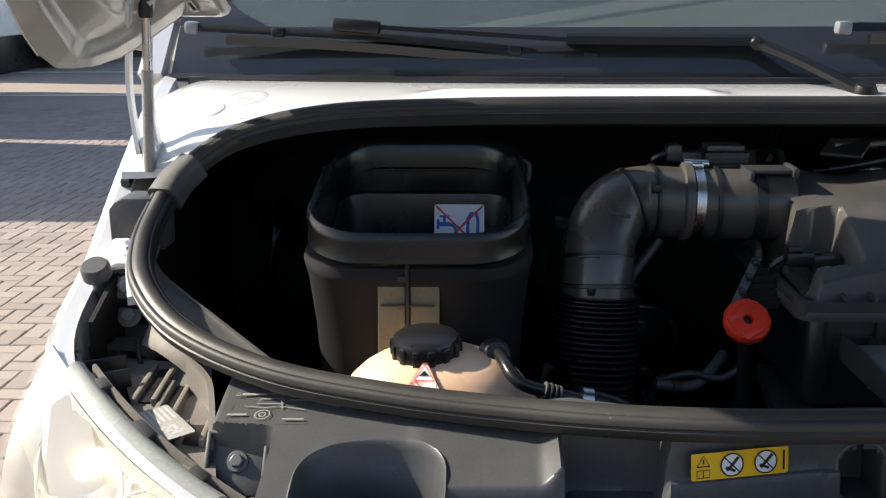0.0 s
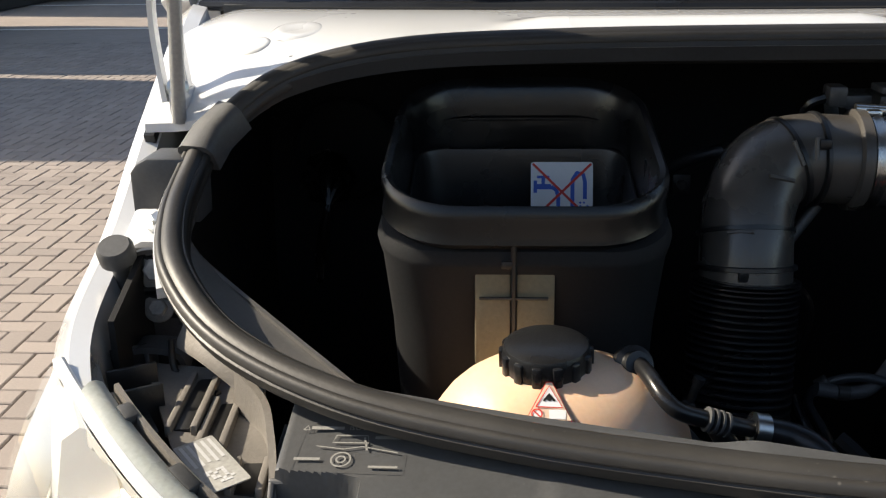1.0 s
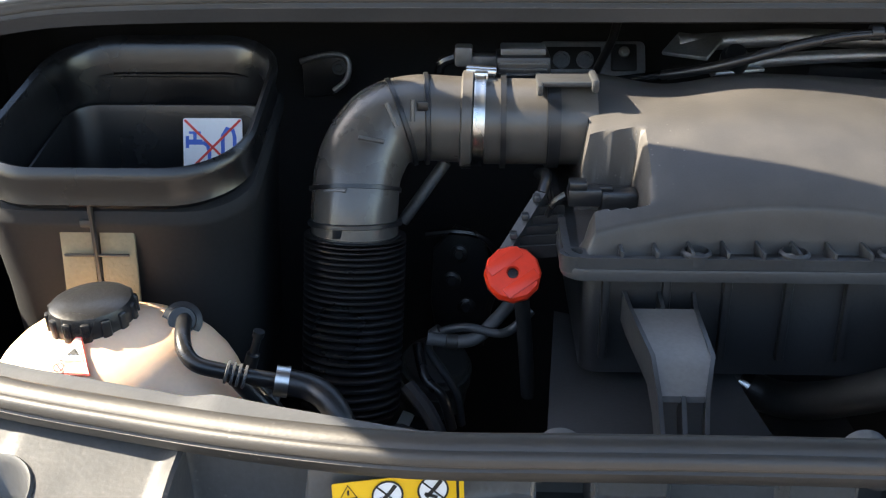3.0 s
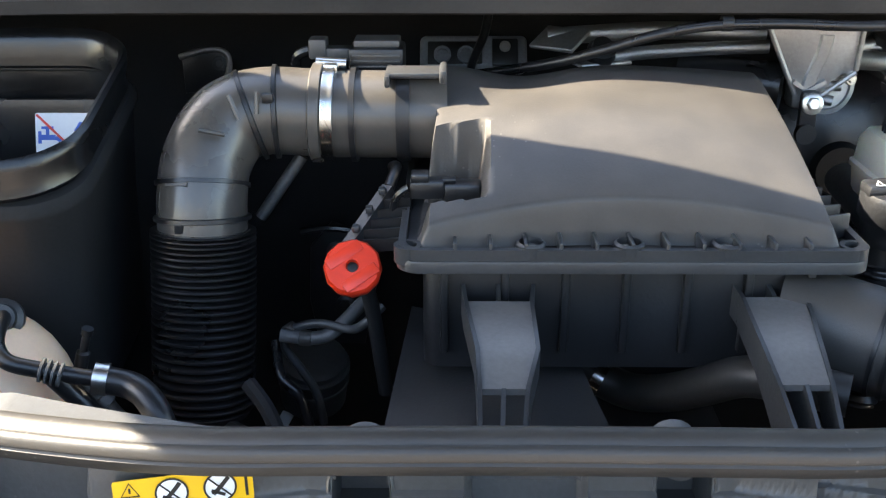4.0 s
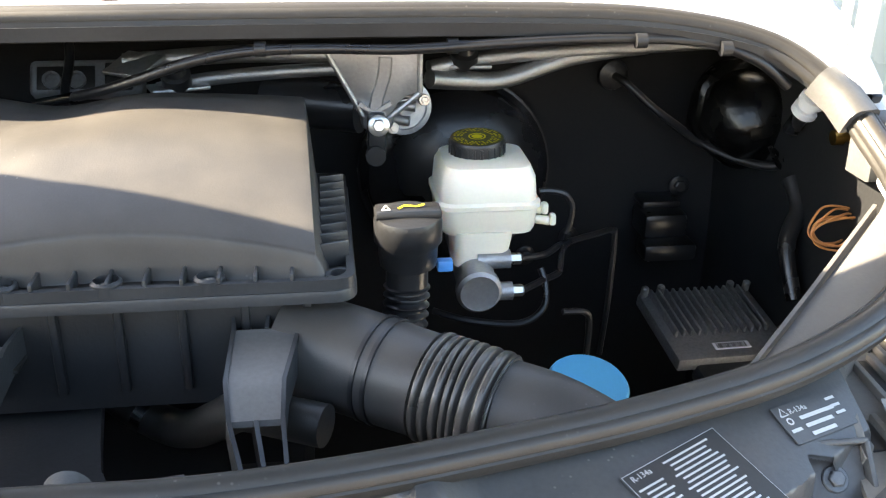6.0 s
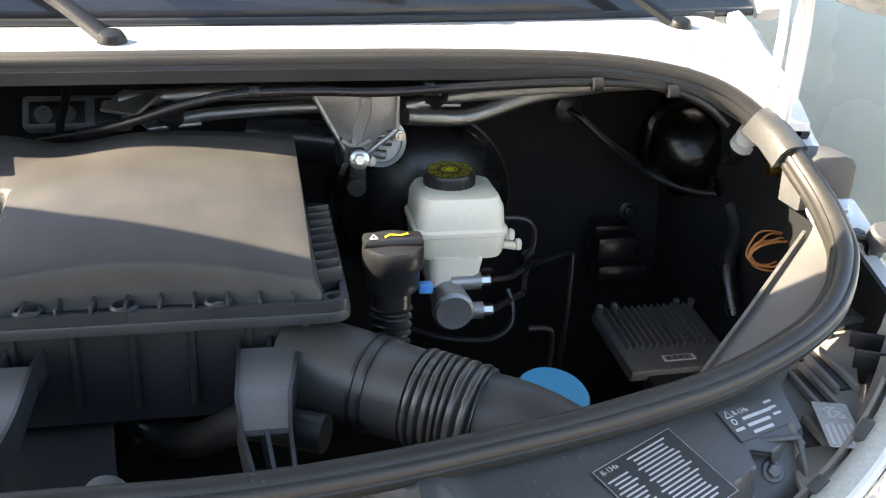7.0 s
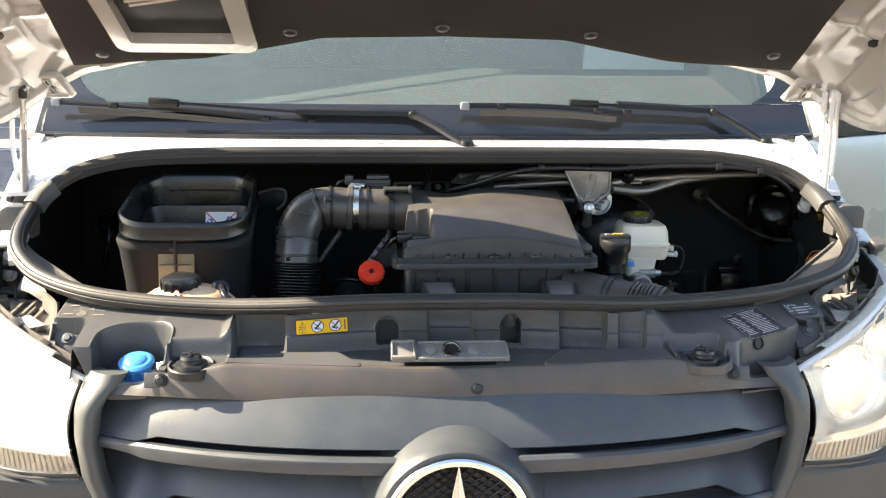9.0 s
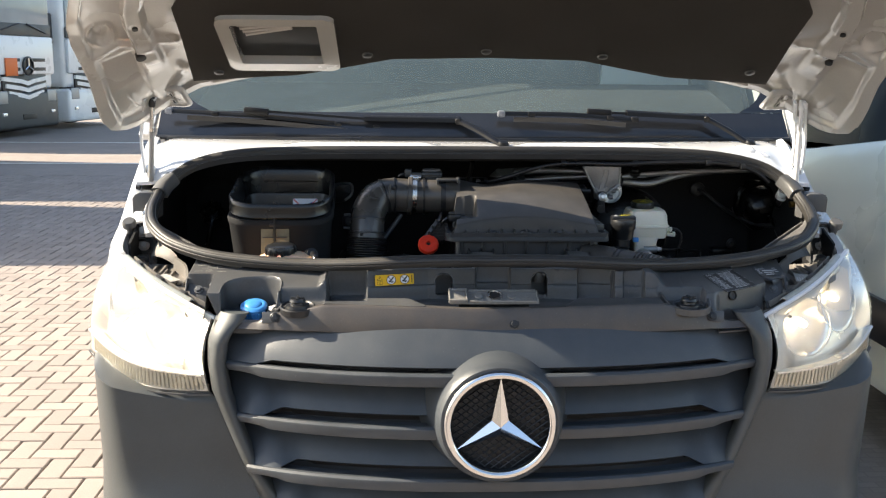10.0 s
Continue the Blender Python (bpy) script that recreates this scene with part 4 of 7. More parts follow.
for x, v in ((-.693, .131), (.712, .150), (-.30, .240), (.30, .240), (0, .265)):
    bm = B()
    lathe(bm, [(.014, 0), (.012, .004), (.005, .006)], axis(hood_at(x, v, -.029), (0, -math.sin(HA), -math.cos(HA))), 16)
    part("lining_clip", bm, M_BLACK, hood)
for s in (-1, 1):
    # hinge plate with its slots, and the holes of the inner panel
    pm = Matrix.Translation((.004 + s * .864, .606, 1.556)) @ Euler((radians(-40), 0, s * radians(16))).to_matrix().to_4x4()
    bm = B()
    rings(bm, [[pm @ Vector((x, y, z)) for x, y in rrect(w, d, .012, 5)] for w, d, z in ((.116, .084, .010), (.112, .080, .002), (.106, .074, -.002), (.098, .066, -.003), (.092, .060, .001), (.086, .054, .002), (.02, .012, .002))], True, False)
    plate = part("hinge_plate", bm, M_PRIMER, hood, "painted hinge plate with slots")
    for x, y, w, d in ((s * -.012, .014, .007, .017), (s * -.016, -.015, .007, .017), (s * .012, -.018, .012, .005)):
        bm = B()
        rings(bm, [[pm @ Vector((px, py, z)) for px, py in rrect(w * k, d * k, .0025, 4, x, y)] for k, z in ((1.35, .001), (1.3, -.003), (1.0, -.003), (.95, .001))], True, False)
        slot = part("slot", bm, M_PRIMER, plate)
        bm = B()
        bm.faces.new([bm.verts.new(pm @ Vector((px, py, -.0005))) for px, py in rrect(w * 1.1, d * 1.1, .0025, 4, x, y)])
        part("slot_gap", bm, M_INK, slot)
    for m, w, r in ((.855, .345, .007), (.875, .215, .010 if s > 0 else .013)):
        u = .5 + s * m / 2
        rr = rear_edge(.012 + s * m * 1.02)
        v = (w - rr) / (.88 - rr)
        nn = (hood_skin(u + .006, v) - hood_skin(u - .006, v)).cross(hood_skin(u, v + .02) - hood_skin(u, v - .02)).normalized()
        bm = B()
        lathe(bm, [(r, -.012), (r, .004), (r * .5, .0045), (.0005, .0045)], axis(hood_skin(u, v, -.004), nn), 18)
        part("drain_hole", bm, M_INK, hood)

# struts and hinges
for s in (-1, 1):
    strut = thing("bonnet_strut", (s * .925, .60, 1.33), "slim metal bonnet strut beside the white hinge", "bonnet strut", group="bonnet struts")
    top = Vector((.006 + s * .905, .582, 1.548))
    foot = Vector((s * .918, .60, 1.325))
    mid = foot.lerp(top, .62)
    bm = B()
    tube(bm, [foot, mid], .0080, 14, 1, False)
    part("cylinder", bm, M_SILVER if s < 0 else M_WHITE, strut)
    bm = B()
    tube(bm, [mid, top], .0060, 12, 1, False)
    part("rod", bm, M_ZINC if s < 0 else M_WHITE, strut)
    bm = B()
    lathe(bm, [(.0085, -.016), (.0095, -.012), (.0095, .006), (.007, .013), (.003, .015)], axis(top, top - foot), 14)
    part("end_fitting", bm, M_BLACK if s < 0 else M_WHITE, strut)
    bm = B()
    tube(bm, [top + Vector((0, .0, .004)), top + Vector((-s * .006, .014, .022))], .0055, 10, 1, False)
    part("ball_stud", bm, M_ZINC, strut)
    bm = B()
    lathe(bm, [(.0, .004), (.012, .004), (.013, .0), (.012, -.002)], axis(top + Vector((s * .010, .004, .006)), (-s * .6, -.6, -.3)), 16)
    part("retaining_ring", bm, M_ZINC, strut)
    bm = B()
    box(bm, (s * .922, .64, 1.340), (.022, .06, .04), .006)
    hinge = part("hinge", bm, M_WHITE, hood, "white painted double-arm hinge")
    for dy, dx in ((-.045, -.020), (-.022, -.040)):
        bm = B()
        sweep(bm, smooth_line([(s * (.955 + dx), .66 + dy, 1.345), (s * (.965 + dx), .67 + dy, 1.43), (s * (.955 + dx), .655 + dy, 1.50), (s * (.93 + dx), .60 + dy, 1.555)], 5), [(-.003, -.007), (.003, -.007), (.003, .007), (-.003, .007)], up=(0, 1, 0))
        part("arm", bm, M_WHITE, hinge)
    for z in (1.36, 1.50):
        bolt("pivot_bolt", (s * .922, .618, z), (-s * .3, -1, .2), .008, hinge)

# ---- wipers ----
def wiper(pivot, elbow, knee, joint, heel, tip, label):
    """A wiper: a cap and cranked root, a broad arm cover, a thin rod to the joint and the blade below it."""
    w = thing("wiper", pivot, label, "windscreen wiper", group="windscreen wipers")
    pivot, elbow, knee, joint, heel, tip = (Vector(q) for q in (pivot, elbow, knee, joint, heel, tip))
    bm = B()
    lathe(bm, [(.017, -.02), (.018, .006), (.013, .016), (.006, .018)], axis(pivot, (0, -.3, 1)), 18)
    part("pivot_cap", bm, M_WIPER, w)
    bm = B()
    sweep(bm, smooth_line([pivot + Vector((0, 0, .004)), pivot.lerp(elbow, .5) + Vector((0, .004, .006)), elbow], 6), [(-.011, -.006), (.011, -.006), (.012, .002), (.006, .007), (-.006, .007), (-.012, .002)])
    part("arm_root", bm, M_WIPER, w)
    bm = B()
    sweep(bm, [elbow, elbow.lerp(knee, .5), knee], [(-.014, -.006), (.014, -.006), (.012, .006), (.005, .011), (-.005, .011), (-.012, .006)])
    part("arm_cover", bm, M_WIPER, w)
    bm = B()
    lathe(bm, [(.009, -.016), (.0105, -.013), (.0105, .013), (.009, .016)], axis(elbow, (0, 1, .2)), 14)
    part("arm_hinge", bm, M_WIPER, w)
    bm = B()
    sweep(bm, [knee.lerp(joint, -.05), joint], [(-.007, -.003), (.007, -.003), (.006, .004), (-.006, .004)])
    part("arm_rod", bm, M_WIPER, w)
    d = (tip - heel).normalized()
    q = d.to_track_quat("X", "Z").to_matrix()
    bm = B()
    ln = smooth_line([heel, heel.lerp(tip, .5) + Vector((0, 0, .007)), tip], 8)
    sweep(bm, ln, [(-.009, -.003), (.009, -.003), (.007, .005), (.002, .010), (-.004, .009), (-.009, .003)])
    blade = part("blade_spoiler", bm, M_WIPER, w)
    bm = B()
    sweep(bm, [p + Vector((0, -.010, -.013)) for p in ln[2:-2]], [(-.004, -.008), (.004, -.008), (.006, .006), (-.006, .006)])
    part("blade_rubber", bm, M_RUBBER, blade)
    bm = B()
    box(bm, joint + Vector((0, -.002, .0)), (.075, .022, .020), .005, q)
    part("blade_adapter", bm, M_WIPER, blade)
    for f in (.02, .20, .78):
        bm = B()
        box(bm, heel.lerp(tip, f) + Vector((0, -.002, .006)), (.022, .022, .015), .004, q)
        part("blade_clip", bm, M_WIPER, blade)
    bm = B()
    box(bm, tip + Vector((0, -.002, .002)), (.022, .024, .020), .005, q)
    part("end_clip", bm, M_PALEGREY, blade, "pale end clip")
    return w


wiper((.080, .69, 1.418), (-.045, .812, 1.486), (-.33, .825, 1.489), (-.655, .845, 1.510), (-.278, .832, 1.456), (-.925, .882, 1.505), "black wiper resting low across the windscreen")
wiper((.842, .785, 1.416), (.723, .852, 1.494), (.47, .832, 1.508), (.385, .826, 1.512), (.500, .812, 1.486), (.085, .812, 1.504), "black wiper with a pale end clip on the windscreen")

# ---- engine bay: air filter housing ----
X0, X1, Y0, Y1 = -.072, .300, .352, .635


def lid_z(x, y):
    s = (y - Y0) / (Y1 - Y0)
    u = (x - X0) / (X1 - X0)
    g = .9 * max(0, s) ** .85 + .1 * math.sin(min(1, max(0, s)) * math.pi / 2)
    h = .108 - .012 * u * u - .016 * math.exp(-((u - .27) / .16) ** 2) * step(.45, .9, s)
    h *= 1 - .05 * step(.85, 1.0, s)
    z = 1.224 + h * g + .020 * math.sin(math.pi * min(1, max(0, u))) ** .8 * math.sin(math.pi * min(1, max(0, s)) ** .8)
    edge = step(0, .035, u) * (1 - step(.965, 1.0, u)) * (1 - step(.965, 1.0, s))
    arc = Y0 + .004 + .024 * math.sin(math.pi * min(1, max(0, u))) ** .8
    z = 1.214 + (z + .006 - 1.214) * edge * step(arc - .002, arc + .006, y)
    notch = (1 - step(-.020, -.008, x)) * step(.390, .396, y) * (1 - step(.488, .494, y))
    return z - (z - 1.215) * notch


airbox = thing("air_filter_housing", (.115, .49, 1.08), "dusty black plastic air filter housing with a domed lid", "air filter housing")
bm = B()


def lid(u, v):
    arc = Y0 + .004 + .024 * math.sin(math.pi * u) ** .8
    y = Y0 + (arc - .002 - Y0) * v / .08 if v < .08 else arc - .002 + .008 * (v - .08) / .06 if v < .14 else arc + .006 + (Y1 - arc - .006) * (v - .14) / .86
    x = X0 + (X1 - X0) * u
    return (x + .022 * (1 - v) * (u - .5), y, lid_z(x, y))


sheet(bm, lid, 90, 100)
part("lid", bm, M_LID, airbox, "domed matt lid with fine dust")
bm = B()
prism(bm, rrect(.432, .31, .022, 5, .117, .50), .012, Matrix.Translation((0, 0, 1.199)), .003)
part("flange", bm, M_HOUSING, airbox)
bm = B()
o, i2 = rrect(.428, .306, .021, 5, .117, .50), rrect(.414, .292, .016, 5, .117, .50)
rings(bm, [[Vector((x, y, 1.209)) for x, y in o], [Vector((x, y, 1.221)) for x, y in o], [Vector((x, y, 1.221)) for x, y in i2], [Vector((x, y, 1.209)) for x, y in i2]], True, False)
part("rim", bm, M_HOUSING, airbox)
bm = B()
prism(bm, rrect(.385, .26, .018, 5, .117, .505), .115, Matrix.Translation((0, 0, 1.086)), .003)
body = part("filter_body", bm, M_BLACK, airbox)
for k in range(7):
    bm = B()
    box(bm, (-.055 + k * .057, .373, 1.15), (.008, .012, .09), .002)
    part("rib", bm, M_BLACK, body)
for x in (.024, .113, .202):
    bm = B()
    lathe(bm, [(.014, 0), (.014, .010), (.011, .012), (.010, .006)], Matrix.Translation((x, .360, 1.213)), 20)
    boss2 = part("screw_boss", bm, M_HOUSING, airbox)
    bm = B()
    lathe(bm, [(.006, 0), (.006, .004), (.003, .005)], Matrix.Translation((x, .360, 1.216)), 12)
    part("screw", bm, M_WORN, boss2)
for k in range(11):
    x = -.045 + k * .032
    bm = B()
    box(bm, (x, .364, 1.220), (.0035, .030, .014), .001)
    part("lid_rib", bm, M_HOUSING, airbox)
for k in range(9):
    bm = B()
    box(bm, (.314, .40 + k * .025, 1.224), (.028, .0035, .024), .001, Matrix.Rotation(radians(18), 3, "Z"))
    part("side_rib", bm, M_HOUSING, airbox)
for x, y in ((-.088, .362), (.318, .362), (.318, .64)):
    bm = B()
    lathe(bm, [(.013, 0), (.013, .016), (.009, .016), (.009, .006)], Matrix.Translation((x, y, 1.205)), 18)
    part("clip_loop", bm, M_HOUSING, airbox)


def leg(ya, yb, ybend, yc, yd, xa, xb, xbend, xc, xd, za, zbend, zc, zd):
    """A ribbed bracket: an open end, a flat plate with a bend, an open end; each x is (left, right)."""
    rows = [(ya, xa, za), (yb, xb, za - .004), (ybend, xbend, zbend), (yc, xc, zc), (yd, xd, zd)]
    bm = B()
    sheet(bm, lambda u, v: (lambda r, q, f: (r[1][0] + (r[1][1] - r[1][0]) * u + f * ((q[1][0] - r[1][0]) * (1 - u) + (q[1][1] - r[1][1]) * u), r[0] + (q[0] - r[0]) * f, r[2] + (q[2] - r[2]) * f))(rows[1] if v < .5 else rows[2], rows[2] if v < .5 else rows[3], v * 2 if v < .5 else v * 2 - 1), 4, 8, .006)
    grp = part("bracket", bm, M_PLATE, airbox, "dark grey ribbed support bracket", 20)
    for k in (0, .5, 1):
        pts = [Vector((x[0] + (x[1] - x[0]) * k, y, z)) for y, x, z in rows]
        for seg in ([pts] if k != .5 else [pts[:2], pts[3:]]):
            bm = B()
            sweep(bm, seg, [(-.0019, -.030), (.0019, -.030), (.0019, .0015), (-.0019, .0015)])
            part("bracket_rib", bm, M_HOUSING, grp)
    for i in (0, 3):
        (y0, x0, z0), (y1, x1, z1) = rows[i], rows[i + 1]
        bm = B()
        box(bm, ((x0[0] + x0[1]) / 2, (y0 + y1) / 2, (z0 + z1) / 2 - .028), (x0[1] - x0[0] - .004, abs(y1 - y0), .004), .001)
        part("bracket_web", bm, M_INK, grp)


M_PLATE = mat("scuffed grey plastic", (0.075, 0.076, 0.079), 0.45, bump=0.1, dust=0.15)
leg(.408, .344, .265, .228, .200, (-.039, .033), (-.035, .025), (-.026, .025), (-.025, .0145), (-.025, .0106), 1.176, 1.166, 1.1495, 1.127)
leg(.402, .354, .276, .240, .213, (.216, .286), (.220, .279), (.218, .267), (.2224, .266), (.2318, .2686), 1.176, 1.163, 1.147, 1.118)

# sensor in the lid's notch
sensor = thing("air_sensor", (-.045, .43, 1.213), "small black plug-in sensor in the filter lid", "sensor")
bm = B()
lathe(bm, [(.018, 0), (.018, .016), (.014, .02)], Matrix.Translation((-.040, .448, 1.213)), 20)
part("socket", bm, M_BLACK, sensor)
bm = B()
box(bm, (-.038, .450, 1.240), (.038, .026, .022), .004)
box(bm, (-.072, .446, 1.246), (.034, .022, .018), .003)
box(bm, (-.079, .446, 1.258), (.018, .020, .008), .002)
box(bm, (-.052, .450, 1.253), (.016, .012, .004), .001)
part("plug", bm, M_BLACK, sensor)
bm = B()
tube(bm, [(-.090, .447, 1.246), (-.103, .45, 1.234), (-.108, .46, 1.205), (-.104, .47, 1.17)], .004, 8)
part("cable", bm, M_HOSE, sensor)

# ---- intake pipe ----
pipe = thing("intake_pipe", (-.32, .46, .99), "black plastic elbow pipe above a corrugated hose", "air pipe")
vert = [(-.318, .452, .985), (-.314, .466, 1.06), (-.311, .482, 1.13), (-.309, .492, 1.185)]
line = smooth_line(vert, 24)
bm = B()
fr = frames(line)
n = len(fr) - 1
loops = []
for i in range(n * 3 + 1):
    f = i / 3
    p, s, u, t = fr[min(n, int(f))]
    q = fr[min(n, int(f) + 1)]
    p = p.lerp(q[0], f - int(f))
    rad = .0550 - .0100 * (.5 + .5 * math.cos(i / (n * 3) * 27 * 2 * math.pi)) ** 3 if .06 < i / (n * 3) < .985 else .049
    loops.append([p + (s * math.cos(a) + u * math.sin(a)) * rad for a in (2 * math.pi * j / 32 for j in range(32))])
rings(bm, loops)
part("corrugated_hose", bm, M_HOSE, pipe)
bm = B()
tube(bm, [(-.309, .490, 1.18), (-.309, .500, 1.215), (-.305, .520, 1.25), (-.285, .545, 1.282), (-.25, .557, 1.293), (-.20, .561, 1.291), (-.155, .563, 1.289)], .0465, 32, 8)
part("elbow", bm, M_PIPE, pipe)
for pts_c, d, r in (((-.309, .494, 1.196), (0, .25, 1), .0485), ((-.235, .558, 1.2925), (1, .1, 0), .0482), ((-.262, .553, 1.290), (1, .25, .3), .0480), ((-.309, .508, 1.228), (0, .4, .9), .0475)):
    bm = B()
    lathe(bm, [(r - .002, -.003), (r + .0018, -.002), (r + .0018, .002), (r - .002, .003)], axis(pts_c, d), 36)
    part("rib_ring", bm, M_BLACK, pipe)
for a, b in (((-.299, .474, 1.296), (-.274, .478, 1.290)), ((-.336, .470, 1.240), (-.312, .462, 1.243)), ((-.246, .510, 1.326), (-.246, .505, 1.304)), ((-.272, .498, 1.325), (-.262, .492, 1.302))):
    bm = B()
    tube(bm, [a, b], .0024, 6, 1, False)
    part("moulded_rib", bm, M_PIPE, pipe)
for p0, q0 in (((-.236, .515, 1.318), (.012, .006, .010)), ((-.322, .450, 1.201), (.010, .006, .012))):
    bm = B()
    box(bm, p0, q0, .0015)
    part("tie_buckle", bm, M_BLACK, pipe)
bm = B()
lathe(bm, [(.046, -.006), (.0512, -.006), (.0516, -.0045), (.0512, -.003), (.0512, .003), (.0516, .0045), (.0512, .006), (.046, .006)], axis((-.178, .562, 1.290), (1, 0, -.03)), 40)
clamp = part("hose_clamp", bm, M_ZINC, pipe, "bright metal hose clamp")
bm = B()
tube(bm, [(-.192, .570, 1.343), (-.160, .570, 1.341)], .006, 10, 1, False)
box(bm, (-.176, .566, 1.338), (.016, .022, .012), .003)
part("clamp_screw", bm, M_ZINC, clamp)
bm = B()
lathe(bm, [(.049, -.02), (.053, -.018), (.053, -.008), (.049, -.006)], axis((-.178, .562, 1.290), (1, 0, -.03)), 40)
part("pipe_collar", bm, M_PIPE, pipe)

flow = thing("air_flow_meter", (-.11, .562, 1.235), "black round air flow meter with a plug on top", "air flow meter")
bm = B()
tube(bm, [(-.172, .562, 1.289), (-.055, .567, 1.287)], .0465, 36, 1, False)
part("tube", bm, M_PIPE, flow)
for x, w, r in ((-.152, .006, .051), (-.104, .004, .0495), (-.098, .012, .0505)):
    bm = B()
    lathe(bm, [(r - .006, -w / 2), (r, -w / 2), (r, w / 2), (r - .006, w / 2)], axis((x, .564, 1.288), (1, 0, 0)), 36)
    part("collar", bm, M_BLACK, flow)
bm = B()
box(bm, (-.085, .552, 1.3365), (.062, .040, .006), .002)
box(bm, (-.1145, .550, 1.333), (.006, .060, .012), .002)
box(bm, (-.057, .552, 1.336), (.008, .050, .014), .003)
part("latch_frame", bm, M_HOUSING, flow)
bm = B()
box(bm, (-.13, .615, 1.338), (.06, .05, .03), .004)
head = part("meter_head", bm, M_BLACK, flow)
bm = B()
box(bm, (-.13, .618, 1.356), (.05, .036, .008), .002)
part("head_lid", bm, M_GREY, head)
for k in range(4):
    bm = B()
    box(bm, (-.13, .589, 1.328 + k * .006), (.052, .004, .002), .0005)
    part("fin", bm, M_GREY, head)
bm = B()
box(bm, (-.175, .624, 1.342), (.036, .022, .014), .003)
box(bm, (-.196, .624, 1.348), (.02, .026, .022), .003)
part("plug", bm, M_GREY, flow)
bm = B()
tube(bm, [(-.205, .624, 1.345), (-.222, .63, 1.335), (-.225, .65, 1.30), (-.22, .68, 1.25)], .006, 8)
part("cable", bm, M_HOSE, flow)

# ---- fresh air duct ----
duct = thing("fresh_air_duct", (-.535, .55, .95), "black fresh air duct with a soft rubber rim", "air duct")


def duct_ring(w, d, r, zmid, tilt=.30, cy=.565, n=8, taper=0.0):
    return [Vector((-.537 + x * (1 - taper * y / d), cy + y, zmid + tilt * y)) for x, y in rrect(w, d, r, n)]


def rim_ring(w, d, r, zmid, cy, tilt=.253):
    return duct_ring(w * .985, d * 1.05, r * 1.0, zmid + .007, tilt, cy - .041, 10, .05)


bm = B()
rings(bm, [rim_ring(.266, .254, .070, 1.278, .558), rim_ring(.276, .264, .074, 1.284, .559), rim_ring(.272, .264, .074, 1.296, .561), rim_ring(.277, .272, .078, 1.308, .564), rim_ring(.277, .272, .078, 1.316, .565), rim_ring(.270, .266, .076, 1.320, .565), rim_ring(.260, .256, .072, 1.317, .565), rim_ring(.254, .250, .068, 1.308, .565), rim_ring(.250, .245, .064, 1.29, .565), rim_ring(.246, .240, .06, 1.262, .567), rim_ring(.232, .222, .055, 1.20, .572, .2)], True, False)
part("rubber_rim", bm, M_SOFT, duct, "soft black rubber rim")
bm = B()
rings(bm, [duct_ring(.240, .236, .05, 1.02, .1, .527, 8, .08), duct_ring(.252, .258, .050, 1.18, .22, .527, 8, .08), duct_ring(.266, .272, .054, 1.256, .25, .525, 8, .09), duct_ring(.276, .282, .060, 1.268, .253, .524, 8, .06), duct_ring(.278, .282, .060, 1.273, .253, .524, 8, .06), duct_ring(.270, .272, .058, 1.282, .253, .522, 8, .06), duct_ring(.254, .254, .054, 1.284, .253, .52, 8, .06)], True, False)
part("outer_shell", bm, M_BAY, duct)
bm = B()
vs = rings(bm, [duct_ring(.240, .194, .032, 1.20, .25, .535), duct_ring(.238, .192, .032, 1.262, .25, .535), duct_ring(.236, .190, .031, 1.265, .25, .535), duct_ring(.232, .186, .03, 1.264, .25, .535), duct_ring(.230, .182, .03, 1.255, .25, .535), duct_ring(.22, .165, .03, 1.12, .05, .53), duct_ring(.21, .15, .03, 1.02, .0, .53)], True, False)
bm.faces.new(vs[-1])
part("inner_duct", bm, M_HOSE, duct)
for x0, x1 in ((-.583, -.550), (-.544, -.509)):
    bm = B()
    box(bm, ((x0 + x1) / 2, .3870, 1.203), (x1 - x0, .004, .13), .0015, Matrix.Rotation(radians(-6), 3, "X"))
    part("foam_strip", bm, M_TAPE, duct, "olive foam strip")
bm = B()
box(bm, (-.553, .3835, 1.236), (.012, .006, .008), .002)
tube(bm, [(-.547, .383, 1.256), (-.547, .383, 1.157)], .0028, 6, 1, False)
part("clip", bm, M_INK, duct)
bm = B()
box(bm, (-.547, .3825, 1.203), (.064, .003, .003), .001)
part("tape_seam", bm, M_RUBBER, duct)

# warning sticker on the duct's back wall
sticker = thing("warning_sticker", (-.49, .628, 1.22), "white sticker with a blue tap and hose crossed out in red", "sticker")
SM = Matrix.Translation((-.490, .6165, 1.240)) @ Matrix.Rotation(radians(72), 4, "X")


def flat(bm, pts, z0=.0006, m=None):
    prism(bm, pts, .0005, (m or SM) @ Matrix.Translation((0, 0, z0)))
    return bm


part("base", prism(B(), rrect(.070, .068, .003, 3), .0015, SM), M_LABEL, sticker, smooth=0)


def stroke(bm, m, pts, w, z0=.002, seg=6):
    """A printed line of width w through points of (x, y) on a label."""
    ps = [m @ Vector((x, y, z0)) for x, y in pts]
    nrm = (m.to_3x3() @ Vector((0, 0, 1))).normalized()
    prev = None
    vs = []
    for i, p in enumerate(ps):
        a, b = ps[max(i - 1, 0)], ps[min(i + 1, len(ps) - 1)]
        side = (b - a).normalized().cross(nrm) * w / 2
        vs.append((bm.verts.new(p - side), bm.verts.new(p + side)))
    for (a, b), (c, d) in zip(vs, vs[1:]):
        bm.faces.new((a, b, d, c))
    return bm


